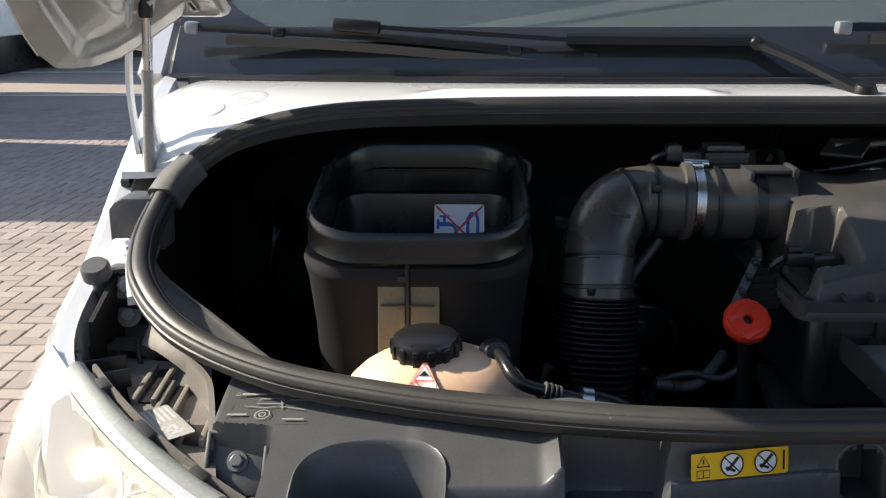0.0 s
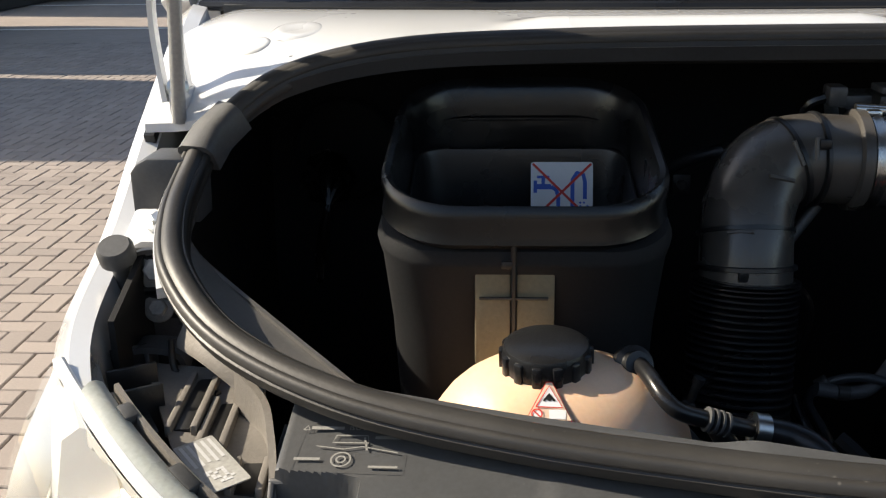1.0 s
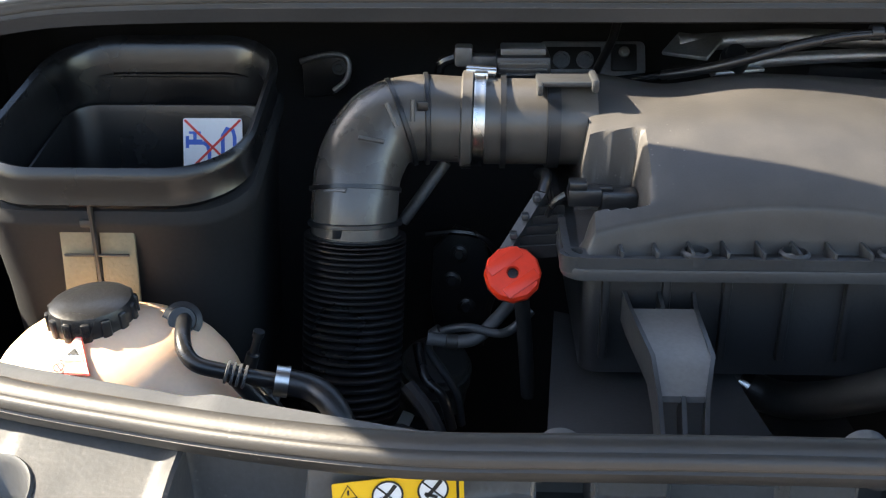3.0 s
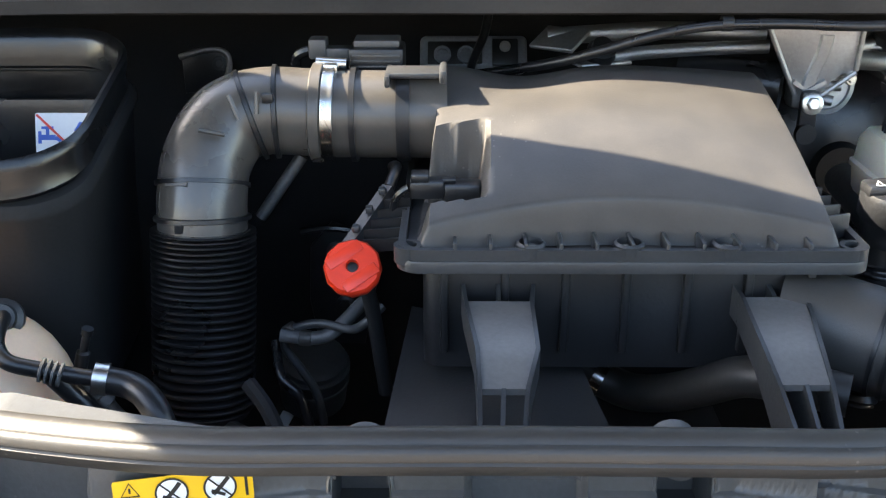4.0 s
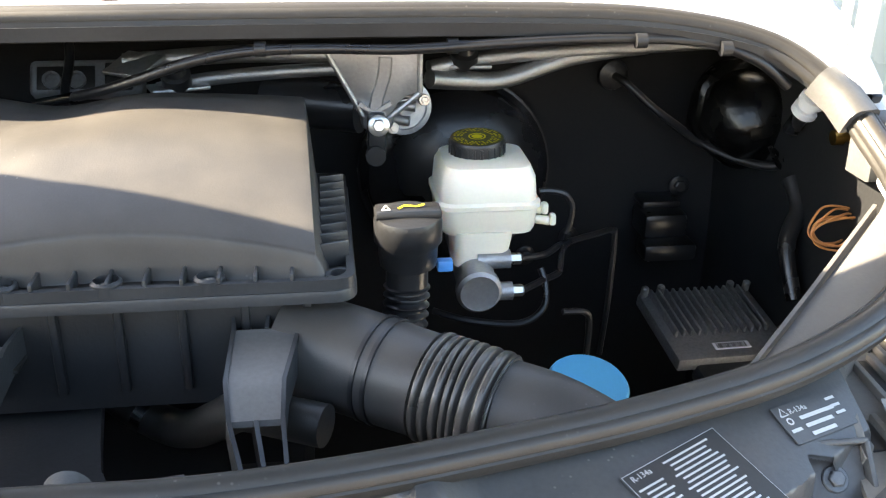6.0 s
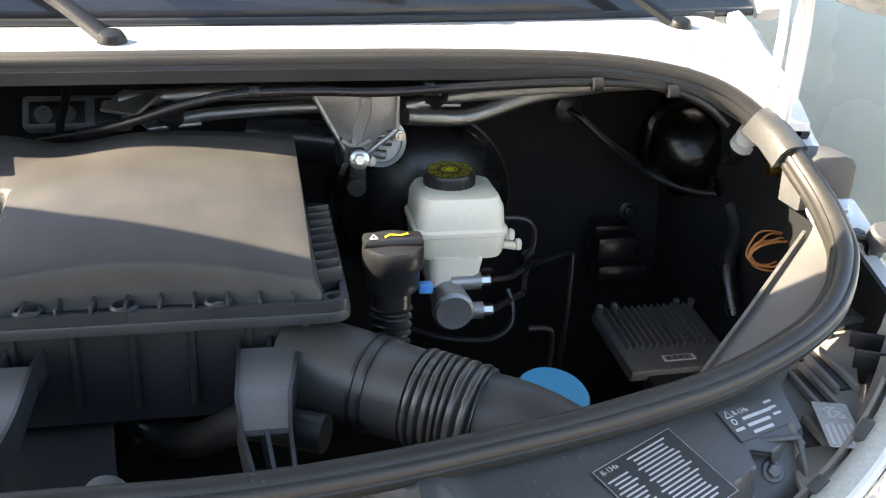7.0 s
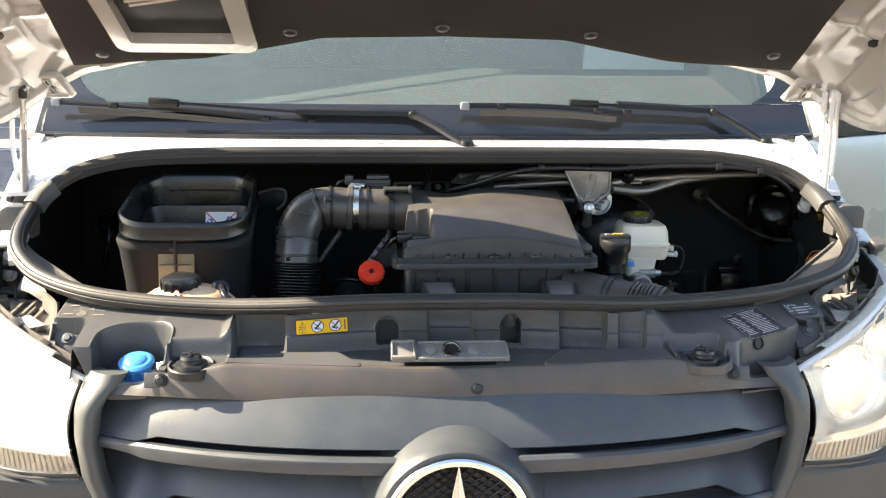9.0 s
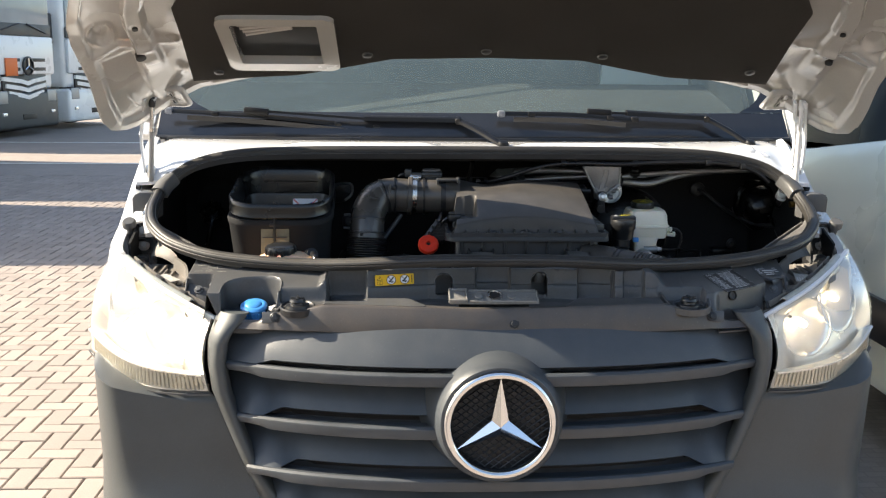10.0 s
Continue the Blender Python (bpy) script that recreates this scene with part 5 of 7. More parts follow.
def disc(bm, m, cx, cy, r, z0=.002, r2=0.0, n=24):
    a = [bm.verts.new(m @ Vector((cx + r * math.cos(2 * math.pi * k / n), cy + r * math.sin(2 * math.pi * k / n), z0))) for k in range(n)]
    if r2 <= 0:
        bm.faces.new(a)
    else:
        b = [bm.verts.new(m @ Vector((cx + r2 * math.cos(2 * math.pi * k / n), cy + r2 * math.sin(2 * math.pi * k / n), z0))) for k in range(n)]
        for k in range(n):
            bm.faces.new((a[k], a[(k + 1) % n], b[(k + 1) % n], b[k]))
    return bm


bm = B()
stroke(bm, SM, [(-.030, .006), (-.012, .006)], .006)
stroke(bm, SM, [(-.021, .006), (-.021, .016)], .004)
stroke(bm, SM, [(-.028, .017), (-.014, .017)], .003)
stroke(bm, SM, [(-.030, -.001), (-.030, .013)], .004)
stroke(bm, SM, [(-.012, .006), (-.006, .002), (-.004, -.006), (-.004, -.018), (.001, -.024), (.008, -.024), (.012, -.018), (.012, .014), (.017, .022), (.024, .020), (.026, .012), (.026, -.008)], .0045)
for k in range(7):
    disc(bm, SM, .021 + .004 * (k % 3), -.012 - .004 * (k // 2), .0012)
part("print_blue", bm, M_BLUEINK, sticker, smooth=0)
bm = B()
stroke(bm, SM, [(-.033, -.032), (.033, .032)], .0028, .0026)
stroke(bm, SM, [(-.033, .032), (.033, -.032)], .0028, .0026)
part("print_red", bm, M_REDINK, sticker, smooth=0)

# ---- coolant expansion tank ----
tank = thing("coolant_tank", (-.515, .30, .97), "pale peach plastic coolant tank with a black screw cap", "coolant tank")
bm = B()
loops = []
TC = Vector((-.509, .298, 1.085))
for k in range(19):
    a = -math.pi / 2 + math.pi * k / 18
    if a < -.35:
        rr, zz = 1.0, -.02 - .10 * (-.35 - a) / 1.22
    else:
        rr, zz = math.cos(a) ** .82, .098 * math.sin(a)
    loops.append([TC + Vector((.119 * max(rr, .02) * math.copysign(abs(math.cos(b)) ** .92, math.cos(b)), .092 * max(rr, .02) * math.copysign(abs(math.sin(b)) ** .92, math.sin(b)), zz)) for b in (2 * math.pi * j / 40 for j in range(40))])
rings(bm, loops)
part("body", bm, M_TANK, tank)
bm = B()
tube(bm, [TC + Vector((.1195 * math.cos(b), .0925 * math.sin(b), -.005)) for b in (2 * math.pi * j / 40 for j in range(41))], .0022, 6, 1, False)
part("mould_seam", bm, M_TANK, tank)
bm = B()
CM = axis((-.520, .296, 1.171), (-.03, -.06, 1)) @ Matrix.Scale(.93, 4)
lathe(bm, [(.034, -.012), (.034, .004)], CM, 32)
part("neck", bm, M_TANK, tank)
bm = B()
lathe(bm, [(.0395, .0), (.0405, .003), (.0405, .022), (.038, .029), (.032, .032), (.0, .0335)][:5] + [(.01, .0335)], CM, 48)
cap = part("cap", bm, M_BLACK, tank, "ribbed black screw cap")
for k in range(14):
    a = 2 * math.pi * k / 14
    bm = B()
    box(bm, (0, 0, 0), (.007, .009, .024), .002)
    bmesh.ops.transform(bm, matrix=CM @ Matrix.Rotation(a, 4, "Z") @ Matrix.Translation((.0395, 0, .0135)), verts=bm.verts)
    part("grip", bm, M_BLACK, cap)
# hazard triangle
TM = Matrix.Translation((-.520, .2425, 1.1695)) @ Euler((radians(36), 0, radians(-2))).to_matrix().to_4x4() @ Matrix.Scale(.88, 4)
label = thing("tank_label", (-.520, .2445, 1.1655), "small triangular hot coolant warning label with pictograms", "label")
part("edge", flat(B(), [(-.0215, -.0185), (.0215, -.0185), (.003, .0215), (-.003, .0215)], 0, TM), M_REDINK, label, smooth=0)
part("field", flat(B(), [(-.0200, -.0172), (.0200, -.0172), (.0024, .0202), (-.0024, .0202)], .0006, TM), M_PEACH, label, smooth=0)
part("triangle", flat(B(), [(-.0115, -.0046), (.0115, -.0046), (0, .0158)], .0012, TM), M_LABEL, label, smooth=0)
bm = B()
stroke(bm, TM, [(-.0120, -.0050), (.0120, -.0050), (0, .0165), (-.0120, -.0050)], .0010, .0022)
disc(bm, TM, -.011, -.012, .0052, .0022, .0040)
stroke(bm, TM, [(-.0145, -.0085), (-.0075, -.0155)], .0012, .0023)
part("print_red", bm, M_REDINK, label, smooth=0)
bm = B()
disc(bm, TM, -.011, -.012, .0040, .0016)
stroke(bm, TM, [(0, -.012), (.0075, -.0115), (.015, -.012)], .008, .0016)
part("print_white", bm, M_LABEL, label, smooth=0)
bm = B()
stroke(bm, TM, [(-.005, .001), (0, .008), (.005, .001)], .002, .0023)
disc(bm, TM, 0, .004, .003, .0023)
part("print_black", bm, M_INK, label, smooth=0)
bm = B()
tube(bm, [(-.47, .318, 1.148), (-.446, .322, 1.166)], .013, 16, 1, False)
port = part("port", bm, M_TANK, tank)
bm = B()
lathe(bm, [(.017, 0), (.018, .004), (.018, .014), (.013, .016), (.012, .024)], axis((-.448, .318, 1.166), (.25, -.8, .45)), 20)
part("quick_coupling", bm, M_BLACK, port)

vent = thing("vent_hose", (-.44, .29, 1.10), "thin black coolant hose with a bright clip", "hose")
bm = B()
tube(bm, [(-.441, .304, 1.176), (-.435, .276, 1.176), (-.428, .256, 1.170), (-.416, .248, 1.161), (-.394, .252, 1.152), (-.368, .258, 1.143), (-.347, .264, 1.136)], .0072, 12, 8)
part("thin_hose", bm, M_HOSE, vent)
bm = B()
tube(bm, [(-.352, .262, 1.138), (-.323, .260, 1.133), (-.304, .248, 1.127), (-.290, .234, 1.108), (-.284, .226, 1.06)], .0120, 14, 8)
part("thick_hose", bm, M_HOSE, vent)
bm = B()
lathe(bm, [(.0128, -.006), (.0142, -.006), (.0142, .006), (.0128, .006)], axis((-.347, .263, 1.137), (1, .1, -.2)), 20)
part("clip", bm, M_ZINC, vent)
for k in range(4):
    bm = B()
    lathe(bm, [(.008, -.0015), (.0105, -.001), (.0105, .001), (.008, .0015)], axis((-.392 + k * .005, .2525, 1.1515 - k * .0016), (1, .1, -.33)), 16)
    part("coupling_ring", bm, M_GREY, vent)
bm = B()
tube(bm, [(-.386, .254, 1.148), (-.374, .258, 1.128), (-.358, .258, 1.108), (-.34, .25, 1.09), (-.335, .24, 1.02)], .0090, 12, 6)
part("branch", bm, M_HOSE, vent)

# ---- dipstick, filler, brake parts ----
dip = thing("dipstick", (-.143, .44, 1.05), "bright red round dipstick handle", "dipstick")
bm = B()
DM = axis((-.143, .398, 1.180), (0.02, -.75, .66))
lathe(bm, [(.026, -.006), (.0282, -.003), (.0282, .006), (.026, .0095), (.0065, .0100), (.0055, .004), (.001, .004)], DM, 12)
handle = part("handle", bm, M_RED, dip)
for off, hgt in ((.014, .003), (-.014, .002)):
    bm = B()
    box(bm, (0, 0, 0), (.012, .038, hgt), .0015)
    bmesh.ops.transform(bm, matrix=DM @ Matrix.Rotation(radians(-55), 4, "Z") @ Matrix.Translation((off, 0, .0095)), verts=bm.verts)
    part("grip_bar", bm, M_RED, handle)
bm = B()
lathe(bm, [(.0050, .0044), (.0050, .006), (.0030, .0065), (.0030, .005), (.001, .005)], DM, 16)
part("hub", bm, M_INK, handle)
bm = B()
tube(bm, [(-.138, .412, 1.172), (-.13, .44, 1.12), (-.12, .47, 1.0)], .008, 12)
part("tube", bm, M_BAY, dip)

bracket = thing("cable_bracket", (-.13, .47, 1.15), "black slotted cable bracket beside the filter", "bracket")
ra, rb = Vector((-.152, .418, 1.190)), Vector((-.112, .478, 1.234))
bm = B()
sweep(bm, [ra, rb], [(-.006, -.008), (.006, -.008), (.006, .005), (-.006, .005)])
rail = part("rail", bm, M_HOUSING, bracket)
for f in (.25, .55, .85):
    bm = B()
    box(bm, ra.lerp(rb, f) + Vector((0, -.002, .008)), (.007, .010, .006), .001)
    part("tooth", bm, M_HOUSING, rail)
for k in range(5):
    p0 = ra.lerp(rb, .12 + .16 * k)
    bm = B()
    sweep(bm, [p0, p0 + Vector((.048 - .004 * k, -.002, .004))], [(-.0016, -.010), (.0016, -.010), (.0016, .003), (-.0016, .003)])
    part("fin", bm, M_BLACK, bracket)
bm = B()
tube(bm, [rb, rb + Vector((.006, .03, .012)), rb + Vector((.0, .07, .0))], .006, 10)
part("cable", bm, M_HOSE, bracket)

oil = thing("oil_filler", (.38, .43, 1.08), "black oil filler with a broad cap and bellows neck", "oil filler")
bm = B()
OM = axis((.387, .447, 1.182), (0, -.08, 1))
lathe(bm, [(.024, .008), (.0285, .010), (.0295, .018), (.030, .032), (.034, .037), (.034, .058), (.032, .063), (.01, .065)], OM, 36)
ocap = part("cap", bm, M_BLACK, oil)
bm = B()
box(bm, (.387, .444, 1.246), (.066, .028, .014), .005)
part("cap_ridge", bm, M_BLACK, ocap)
OT = Matrix.Translation((.387, .437, 1.2535)) @ Euler((radians(14), 0, 0)).to_matrix().to_4x4()
bm = B()
stroke(bm, OT, [(-.010, -.002), (-.004, .003), (.008, .001), (.016, .004)], .0026, .001)
part("oil_can_print", bm, M_YINK, ocap, smooth=0)
bm = B()
stroke(bm, OT, [(-.026, -.004), (-.022, .004), (-.018, -.004), (-.026, -.004)], .0014, .001)
part("triangle_print", bm, M_LABEL, ocap, smooth=0)
bm = B()
tube(bm, [(.386, .446, 1.192), (.385, .443, 1.16), (.382, .438, 1.12), (.377, .43, 1.07), (.37, .42, 1.02)], lambda f: .0215 + (.0025 * math.sin(f * 2 * math.pi * 16) if f > .2 else 0), 24, 26)
part("neck", bm, M_HOSE, oil)
bm = B()
box(bm, (.425, .452, 1.185), (.016, .012, .012), .002)
solid("blue_clip", bm, M_BLUE, "small bright blue clip beside the filler", "clip")

brake = thing("brake_fluid_reservoir", (.49, .62, 1.09), "milky white brake fluid reservoir with black and yellow cap", "fluid reservoir")
bm = B()
def rloop(w, d, r, z, cx=.492, cy=.628):
    return [Vector((cx + x, cy + y, z)) for x, y in rrect(w, d, r, 6)]
rings(bm, [rloop(.104, .105, .016, 1.166), rloop(.110, .112, .018, 1.172), rloop(.114, .118, .018, 1.196), rloop(.120, .124, .02, 1.198), rloop(.120, .124, .02, 1.203), rloop(.112, .116, .018, 1.206), rloop(.108, .112, .018, 1.232), rloop(.098, .100, .02, 1.244), rloop(.08, .08, .02, 1.246)])
part("body", bm, M_RES, brake)
bm = B()
RM = axis((.486, .640, 1.242), (-.02, -.08, 1))
lathe(bm, [(.030, -.004), (.0325, .0), (.0325, .019), (.031, .0225), (.01, .0228)], RM, 40)
bcap = part("cap", bm, M_BLACK, brake, "black cap with a ring of yellow print")
for k in range(24):
    bm = B()
    box(bm, (0, 0, 0), (.002, .003, .016), .0006)
    bmesh.ops.transform(bm, matrix=RM @ Matrix.Rotation(2 * math.pi * k / 24, 4, "Z") @ Matrix.Translation((.0327, 0, .010)), verts=bm.verts)
    part("grip", bm, M_BLACK, bcap)
bm = B()
for r0, n0 in ((.0265, 40), (.0225, 34), (.0185, 28)):
    for k in range(n0):
        if (k * 7 + n0) % 9 < 7:
            a = 2 * math.pi * k / n0
            stroke(bm, RM @ Matrix.Rotation(a, 4, "Z"), [(r0, -.0011), (r0, .0011)], .0026, .0232)
disc(bm, RM, 0, 0, .0105, .0232, .0085)
disc(bm, RM, 0, 0, .0065, .0232)
part("cap_print", bm, M_YINK, bcap, smooth=0)
bm = B()
rings(bm, [rloop(.06, .06, .012, 1.128, .482, .60), rloop(.066, .07, .012, 1.15, .484, .605), rloop(.07, .08, .012, 1.17, .486, .61)])
part("outlet", bm, M_RES, brake)
for x, z in ((.556, 1.19), (.566, 1.176)):
    bm = B()
    tube(bm, [(.54, .60, z), (x, .592, z - .002)], .0055, 10, 1, False)
    box(bm, (x + .003, .592, z), (.008, .012, .014), .003)
    part("hose_stub", bm, M_RES, brake)

master = thing("brake_master_cylinder", (.475, .60, 1.08), "cast aluminium brake master cylinder with pipe unions", "master cylinder")
bm = B()
tube(bm, [(.475, .535, 1.113), (.48, .80, 1.135)], .023, 24, 1, False)
lathe(bm, [(.026, 0), (.026, .012), (.022, .016), (.018, .015), (.004, .015)], axis((.475, .546, 1.114), (0, -1, -.08)), 28)
part("barrel", bm, M_SILVER, master)
for z, y, x in ((1.135, .575, .505), (1.103, .556, .505)):
    bm = B()
    tube(bm, [(.478, y, z), (x + .012, y, z)], .011, 14, 1, False)
    part("union", bm, M_SILVER, master)
    bm = B()
    lathe(bm, [(.007, 0), (.007, .012), (.005, .014)], axis((x + .012, y, z), (1, 0, 0)), 6)
    part("pipe_nut", bm, M_ZINC, master)
lines = thing("brake_pipes", (.62, .7, .88), "thin dark steel brake pipes", "pipe")
for pts in ([(.53, .575, 1.135), (.565, .60, 1.128), (.598, .653, 1.118), (.66, .72, 1.102), (.693, .752, 1.094), (.699, .757, 1.080), (.697, .757, .99), (.69, .757, .90)], [(.53, .556, 1.103), (.56, .59, 1.098), (.585, .617, 1.094), (.591, .628, 1.098), (.597, .646, 1.112), (.61, .668, 1.113)],
            [(.43, .60, 1.06), (.47, .58, 1.055), (.53, .575, 1.05), (.56, .58, 1.065), (.565, .59, 1.09), (.56, .60, 1.11)], [(.585, .58, 1.06), (.615, .585, 1.055), (.622, .59, 1.03), (.622, .60, .96)], [(.575, .69, 1.176), (.590, .69, 1.176), (.608, .69, 1.171), (.618, .69, 1.155), (.617, .69, 1.132), (.612, .69, 1.118)]):
    bm = B()
    tube(bm, pts, .0042, 8, 6)
    part("pipe", bm, M_BLACK, lines)
booster = thing("brake_booster", (.50, .84, 1.0), "large round black brake booster on the bulkhead", "brake booster")
bm = B()
lathe(bm, [(.138, 0), (.142, .004), (.142, .02), (.134, .026), (.13, .05), (.10, .075), (.04, .085), (.035, .10)], axis((.50, .955, 1.125), (0, -1, .02)), 48)
part("shell", bm, M_HOSE, booster)
bm = B()
lathe(bm, [(.139, -.004), (.1455, -.002), (.1455, .006), (.139, .008)], axis((.50, .945, 1.125), (0, -1, .02)), 48)
part("crimped_rim", bm, M_BLACK, booster)

# ---- intake, washer, control unit ----
M_ALU = mat("dusty cast case", (0.13, 0.133, 0.138), 0.45, 0.4, var=0.45, bump=0.6, dust=0.25, dustcol=(0.3, 0.3, 0.3))
M_DULL = mat("dull metal", (0.12, 0.125, 0.13), 0.5, 0.6, var=0.3)
neck = thing("intake_hose", (.40, .33, 1.05), "black intake snorkel with a bellows", "air hose")
bm = B()
tube(bm, [(.27, .385, 1.135), (.31, .365, 1.135), (.35, .340, 1.132), (.372, .325, 1.13), (.396, .309, 1.1285)], lambda f: .052 - .004 * f, 28, 6)
part("snorkel", bm, M_LID, neck)
bm = B()
tube(bm, [(.394, .3105, 1.129), (.412, .2985, 1.127), (.43, .288, 1.125), (.455, .272, 1.122)], lambda f: .0515 - (.0060 * (.5 - .5 * math.cos(f * 2 * math.pi * 8)) ** 4 if .03 < f < .97 else .003), 32, 36)
part("bellows", bm, M_PIPE, neck)
bm = B()
tube(bm, [(.452, .274, 1.122), (.49, .255, 1.116), (.53, .237, 1.098), (.57, .22, 1.07), (.60, .21, 1.02)], .046, 28, 6)
part("outlet_pipe", bm, M_LID, neck)
for f, r in ((.360, .0515), (.350, .0518)):
    bm = B()
    lathe(bm, [(r - .004, -.002), (r, -.002), (r, .002), (r - .004, .002)], axis((f, .340 - (f - .35) * .68, 1.132 - (f - .35) * .09), (1, -.68, -.08)), 32)
    part("ring", bm, M_BLACK, neck)

washer = thing("washer_cap", (.60, .47, .93), "light blue round filler cap deep in the bay", "filler cap")
bm = B()
lathe(bm, [(.045, -.01), (.047, 0), (.047, .008), (.044, .012), (.01, .0135)], axis((.592, .48, 1.012), (.1, -.25, 1)), 36)
part("lid", bm, M_CYAN, washer)
bm = B()
lathe(bm, [(.036, -.12), (.036, -.005)], axis((.592, .48, 1.012), (.1, -.25, 1)), 28)
part("neck", bm, M_BLACK, washer)
bm = B()
box(bm, (.545, .475, 1.02), (.018, .012, .006), .002)
part("tab", bm, M_CYAN, washer)

ecu = thing("control_unit", (.84, .70, .90), "finned black metal control unit with a small barcode label", "control unit")
EM = Matrix.Translation((.834, .705, .962)) @ Euler((radians(12), radians(2), radians(6))).to_matrix().to_4x4() @ Matrix.Scale(.90, 4)


bm = B()
box(bm, (0, 0, 0), (.190, .165, .022), .004)
part("case", placed(bm, EM), M_ALU, ecu)
for k in range(13):
    bm = B()
    box(bm, (-.078 + k * .0125, .022, .016), (.0045, .105, .014), .0015)
    part("fin", placed(bm, EM), M_ALU, ecu)
bm = B()
box(bm, (.0, -.058, .0115), (.058, .015, .0012), .0003)
elabel = part("barcode_label", placed(bm, EM), M_LABEL, ecu)
bm = B()
for k in range(14):
    box(bm, (-.024 + k * .0035, -.058, .0123), (.0014 + .0008 * (k % 3), .011, .0006), 0)
part("bars", placed(bm, EM), M_INK, elabel, smooth=0)
for x, y in ((-.088, .074), (.088, .074), (.06, .076), (-.06, .076)):
    bm = B()
    lathe(bm, [(.006, 0), (.006, .018), (.004, .02)], EM @ Matrix.Translation((x, y, .008)), 12)
    part("screw_post", bm, M_ALU, ecu)
bm = B()
box(bm, (.01, -.094, -.016), (.15, .04, .03), .005)
part("connector", placed(bm, EM), M_BLACK, ecu)
bm = B()
sweep(bm, smooth_line([(.80, .53, .93), (.81, .535, .975), (.835, .545, .985), (.86, .55, .985)], 5), [(-.008, -.002), (.008, -.002), (.008, .002), (-.008, .002)])
solid("clamp_strap", bm, M_SILVER, "bent grey metal strap below the control unit", "metal strap")
bm = B()
box(bm, (.825, .93, 1.035), (.070, .07, .045), .01)
box(bm, (.825, .89, 1.005), (.085, .05, .03), .01)
box(bm, (.825, .95, 1.062), (.060, .05, .012), .004)
solid("sensor_block", bm, M_HOSE, "black sensor block on the bulkhead", "sensor")

grommet = thing("cable_grommet", (.886, .86, 1.2), "large glossy black rubber cable grommet wrapped in film", "grommet")
M_FILM = mat("glossy black film", (0.003, 0.003, 0.003), 0.26, bump=1.5, scale=8, coarse=18, spec=0.3)
bm = B()
lathe(bm, [(.080, -.02), (.080, .0), (.076, .006), (.068, .008), (.064, .02), (.058, .042), (.044, .064), (.024, .076), (.004, .078)], axis((.908, .85, 1.226), (-.10, -1, .1)), 36)
for v in bm.verts:
    v.co += Vector(noise.noise_vector(v.co * 22)) * .009
part("boot", bm, M_FILM, grommet)
for k in range(6):
    bm = B()
    a = Vector((.905 + .01 * k, .755 + .012 * math.sin(k * 2), 1.205 - .008 * k))
    tube(bm, [a, a + Vector((.02, .004 * k, -.03 + .012 * k)), a + Vector((.045, .01, -.028)), a + Vector((.05, .02, -.05))], .0035 + .0006 * (k % 3), 6, 5)
    part("tail", bm, M_FILM, grommet)
cableset = thing("bulkhead_cable", (.73, .9, 1.1), "black cable looping across the bulkhead", "cable")
bm = B()
tube(bm, [(.746, .972, 1.258), (.758, .95, 1.252), (.796, .93, 1.219), (.822, .90, 1.200), (.852, .85, 1.181), (.888, .81, 1.170), (.922, .77, 1.172), (.945, .75, 1.190)], .0062, 10, 8)
part("run", bm, M_HOSE, cableset)
bm = B()
lathe(bm, [(.024, 0), (.022, .006), (.012, .01)], axis((.746, .975, 1.258), (0, -1, 0)), 20)
part("seal_ring", bm, M_BLACK, cableset)
bm = B()
tube(bm, [(.925, .72, 1.17), (.925, .69, 1.14), (.90, .66, 1.10), (.90, .62, 1.04)], lambda f: .014 - .004 * f, 12)
tube(bm, [(.935, .70, 1.235), (.945, .67, 1.18), (.94, .64, 1.12), (.93, .60, 1.06)], .008, 10)
part("side_run", bm, M_HOSE, cableset)
conn = thing("round_connector", (.925, .70, 1.23), "white round cable connector", "connector")
bm = B()
CN = axis((.915, .685, 1.281), (.12, -.55, .8))
lathe(bm, [(.014, -.017), (.017, -.015), (.017, -.006), (.0125, -.005), (.0125, .003), (.017, .004), (.017, .013), (.013, .015)], CN, 24)
part("shell", bm, M_LABEL, conn)
bm = B()
tube(bm, [CN @ Vector((0, 0, -.05)), CN @ Vector((0, 0, .03))], .011, 14, 1, False)
part("cable", bm, M_HOSE, conn)
bm = B()
lathe(bm, [(.009, 0), (.009, .012), (.006, .013), (.006, .03), (.007, .031)], axis((.905, .60, 1.262), (1, 0, .03)), 14)
solid("brass_fitting", bm, mat("brass", (0.45, 0.27, 0.08), 0.35, 1.0), "small brass fitting by the seal", "fitting")
coil = thing("wire_coil", (.90, .56, 1.13), "loose coil of brown wire", "wire")
for k in range(6):
    bm = B()
    c = Vector((.905 + .003 * k, .56 + .002 * k, 1.166 - .003 * k))
    tube(bm, [c + Vector((.034 * math.cos(a) + .004 * math.sin(3 * a + k), .012 * math.sin(a + k), .021 * math.sin(a))) for a in (2 * math.pi * j / 20 for j in range(21))], .0014, 6, 2)
    part("loop", bm, M_OCHRE, coil)
for x, z in ((.62, .97), (.865, 1.08), (.69, 1.0)):
    b2 = bolt("bulkhead_stud", (x, .965, z), (0, -1, 0), .010, None, M_BLACK)
    tagged(b2, "black stud on the bulkhead", "bolt", "bulkhead studs")

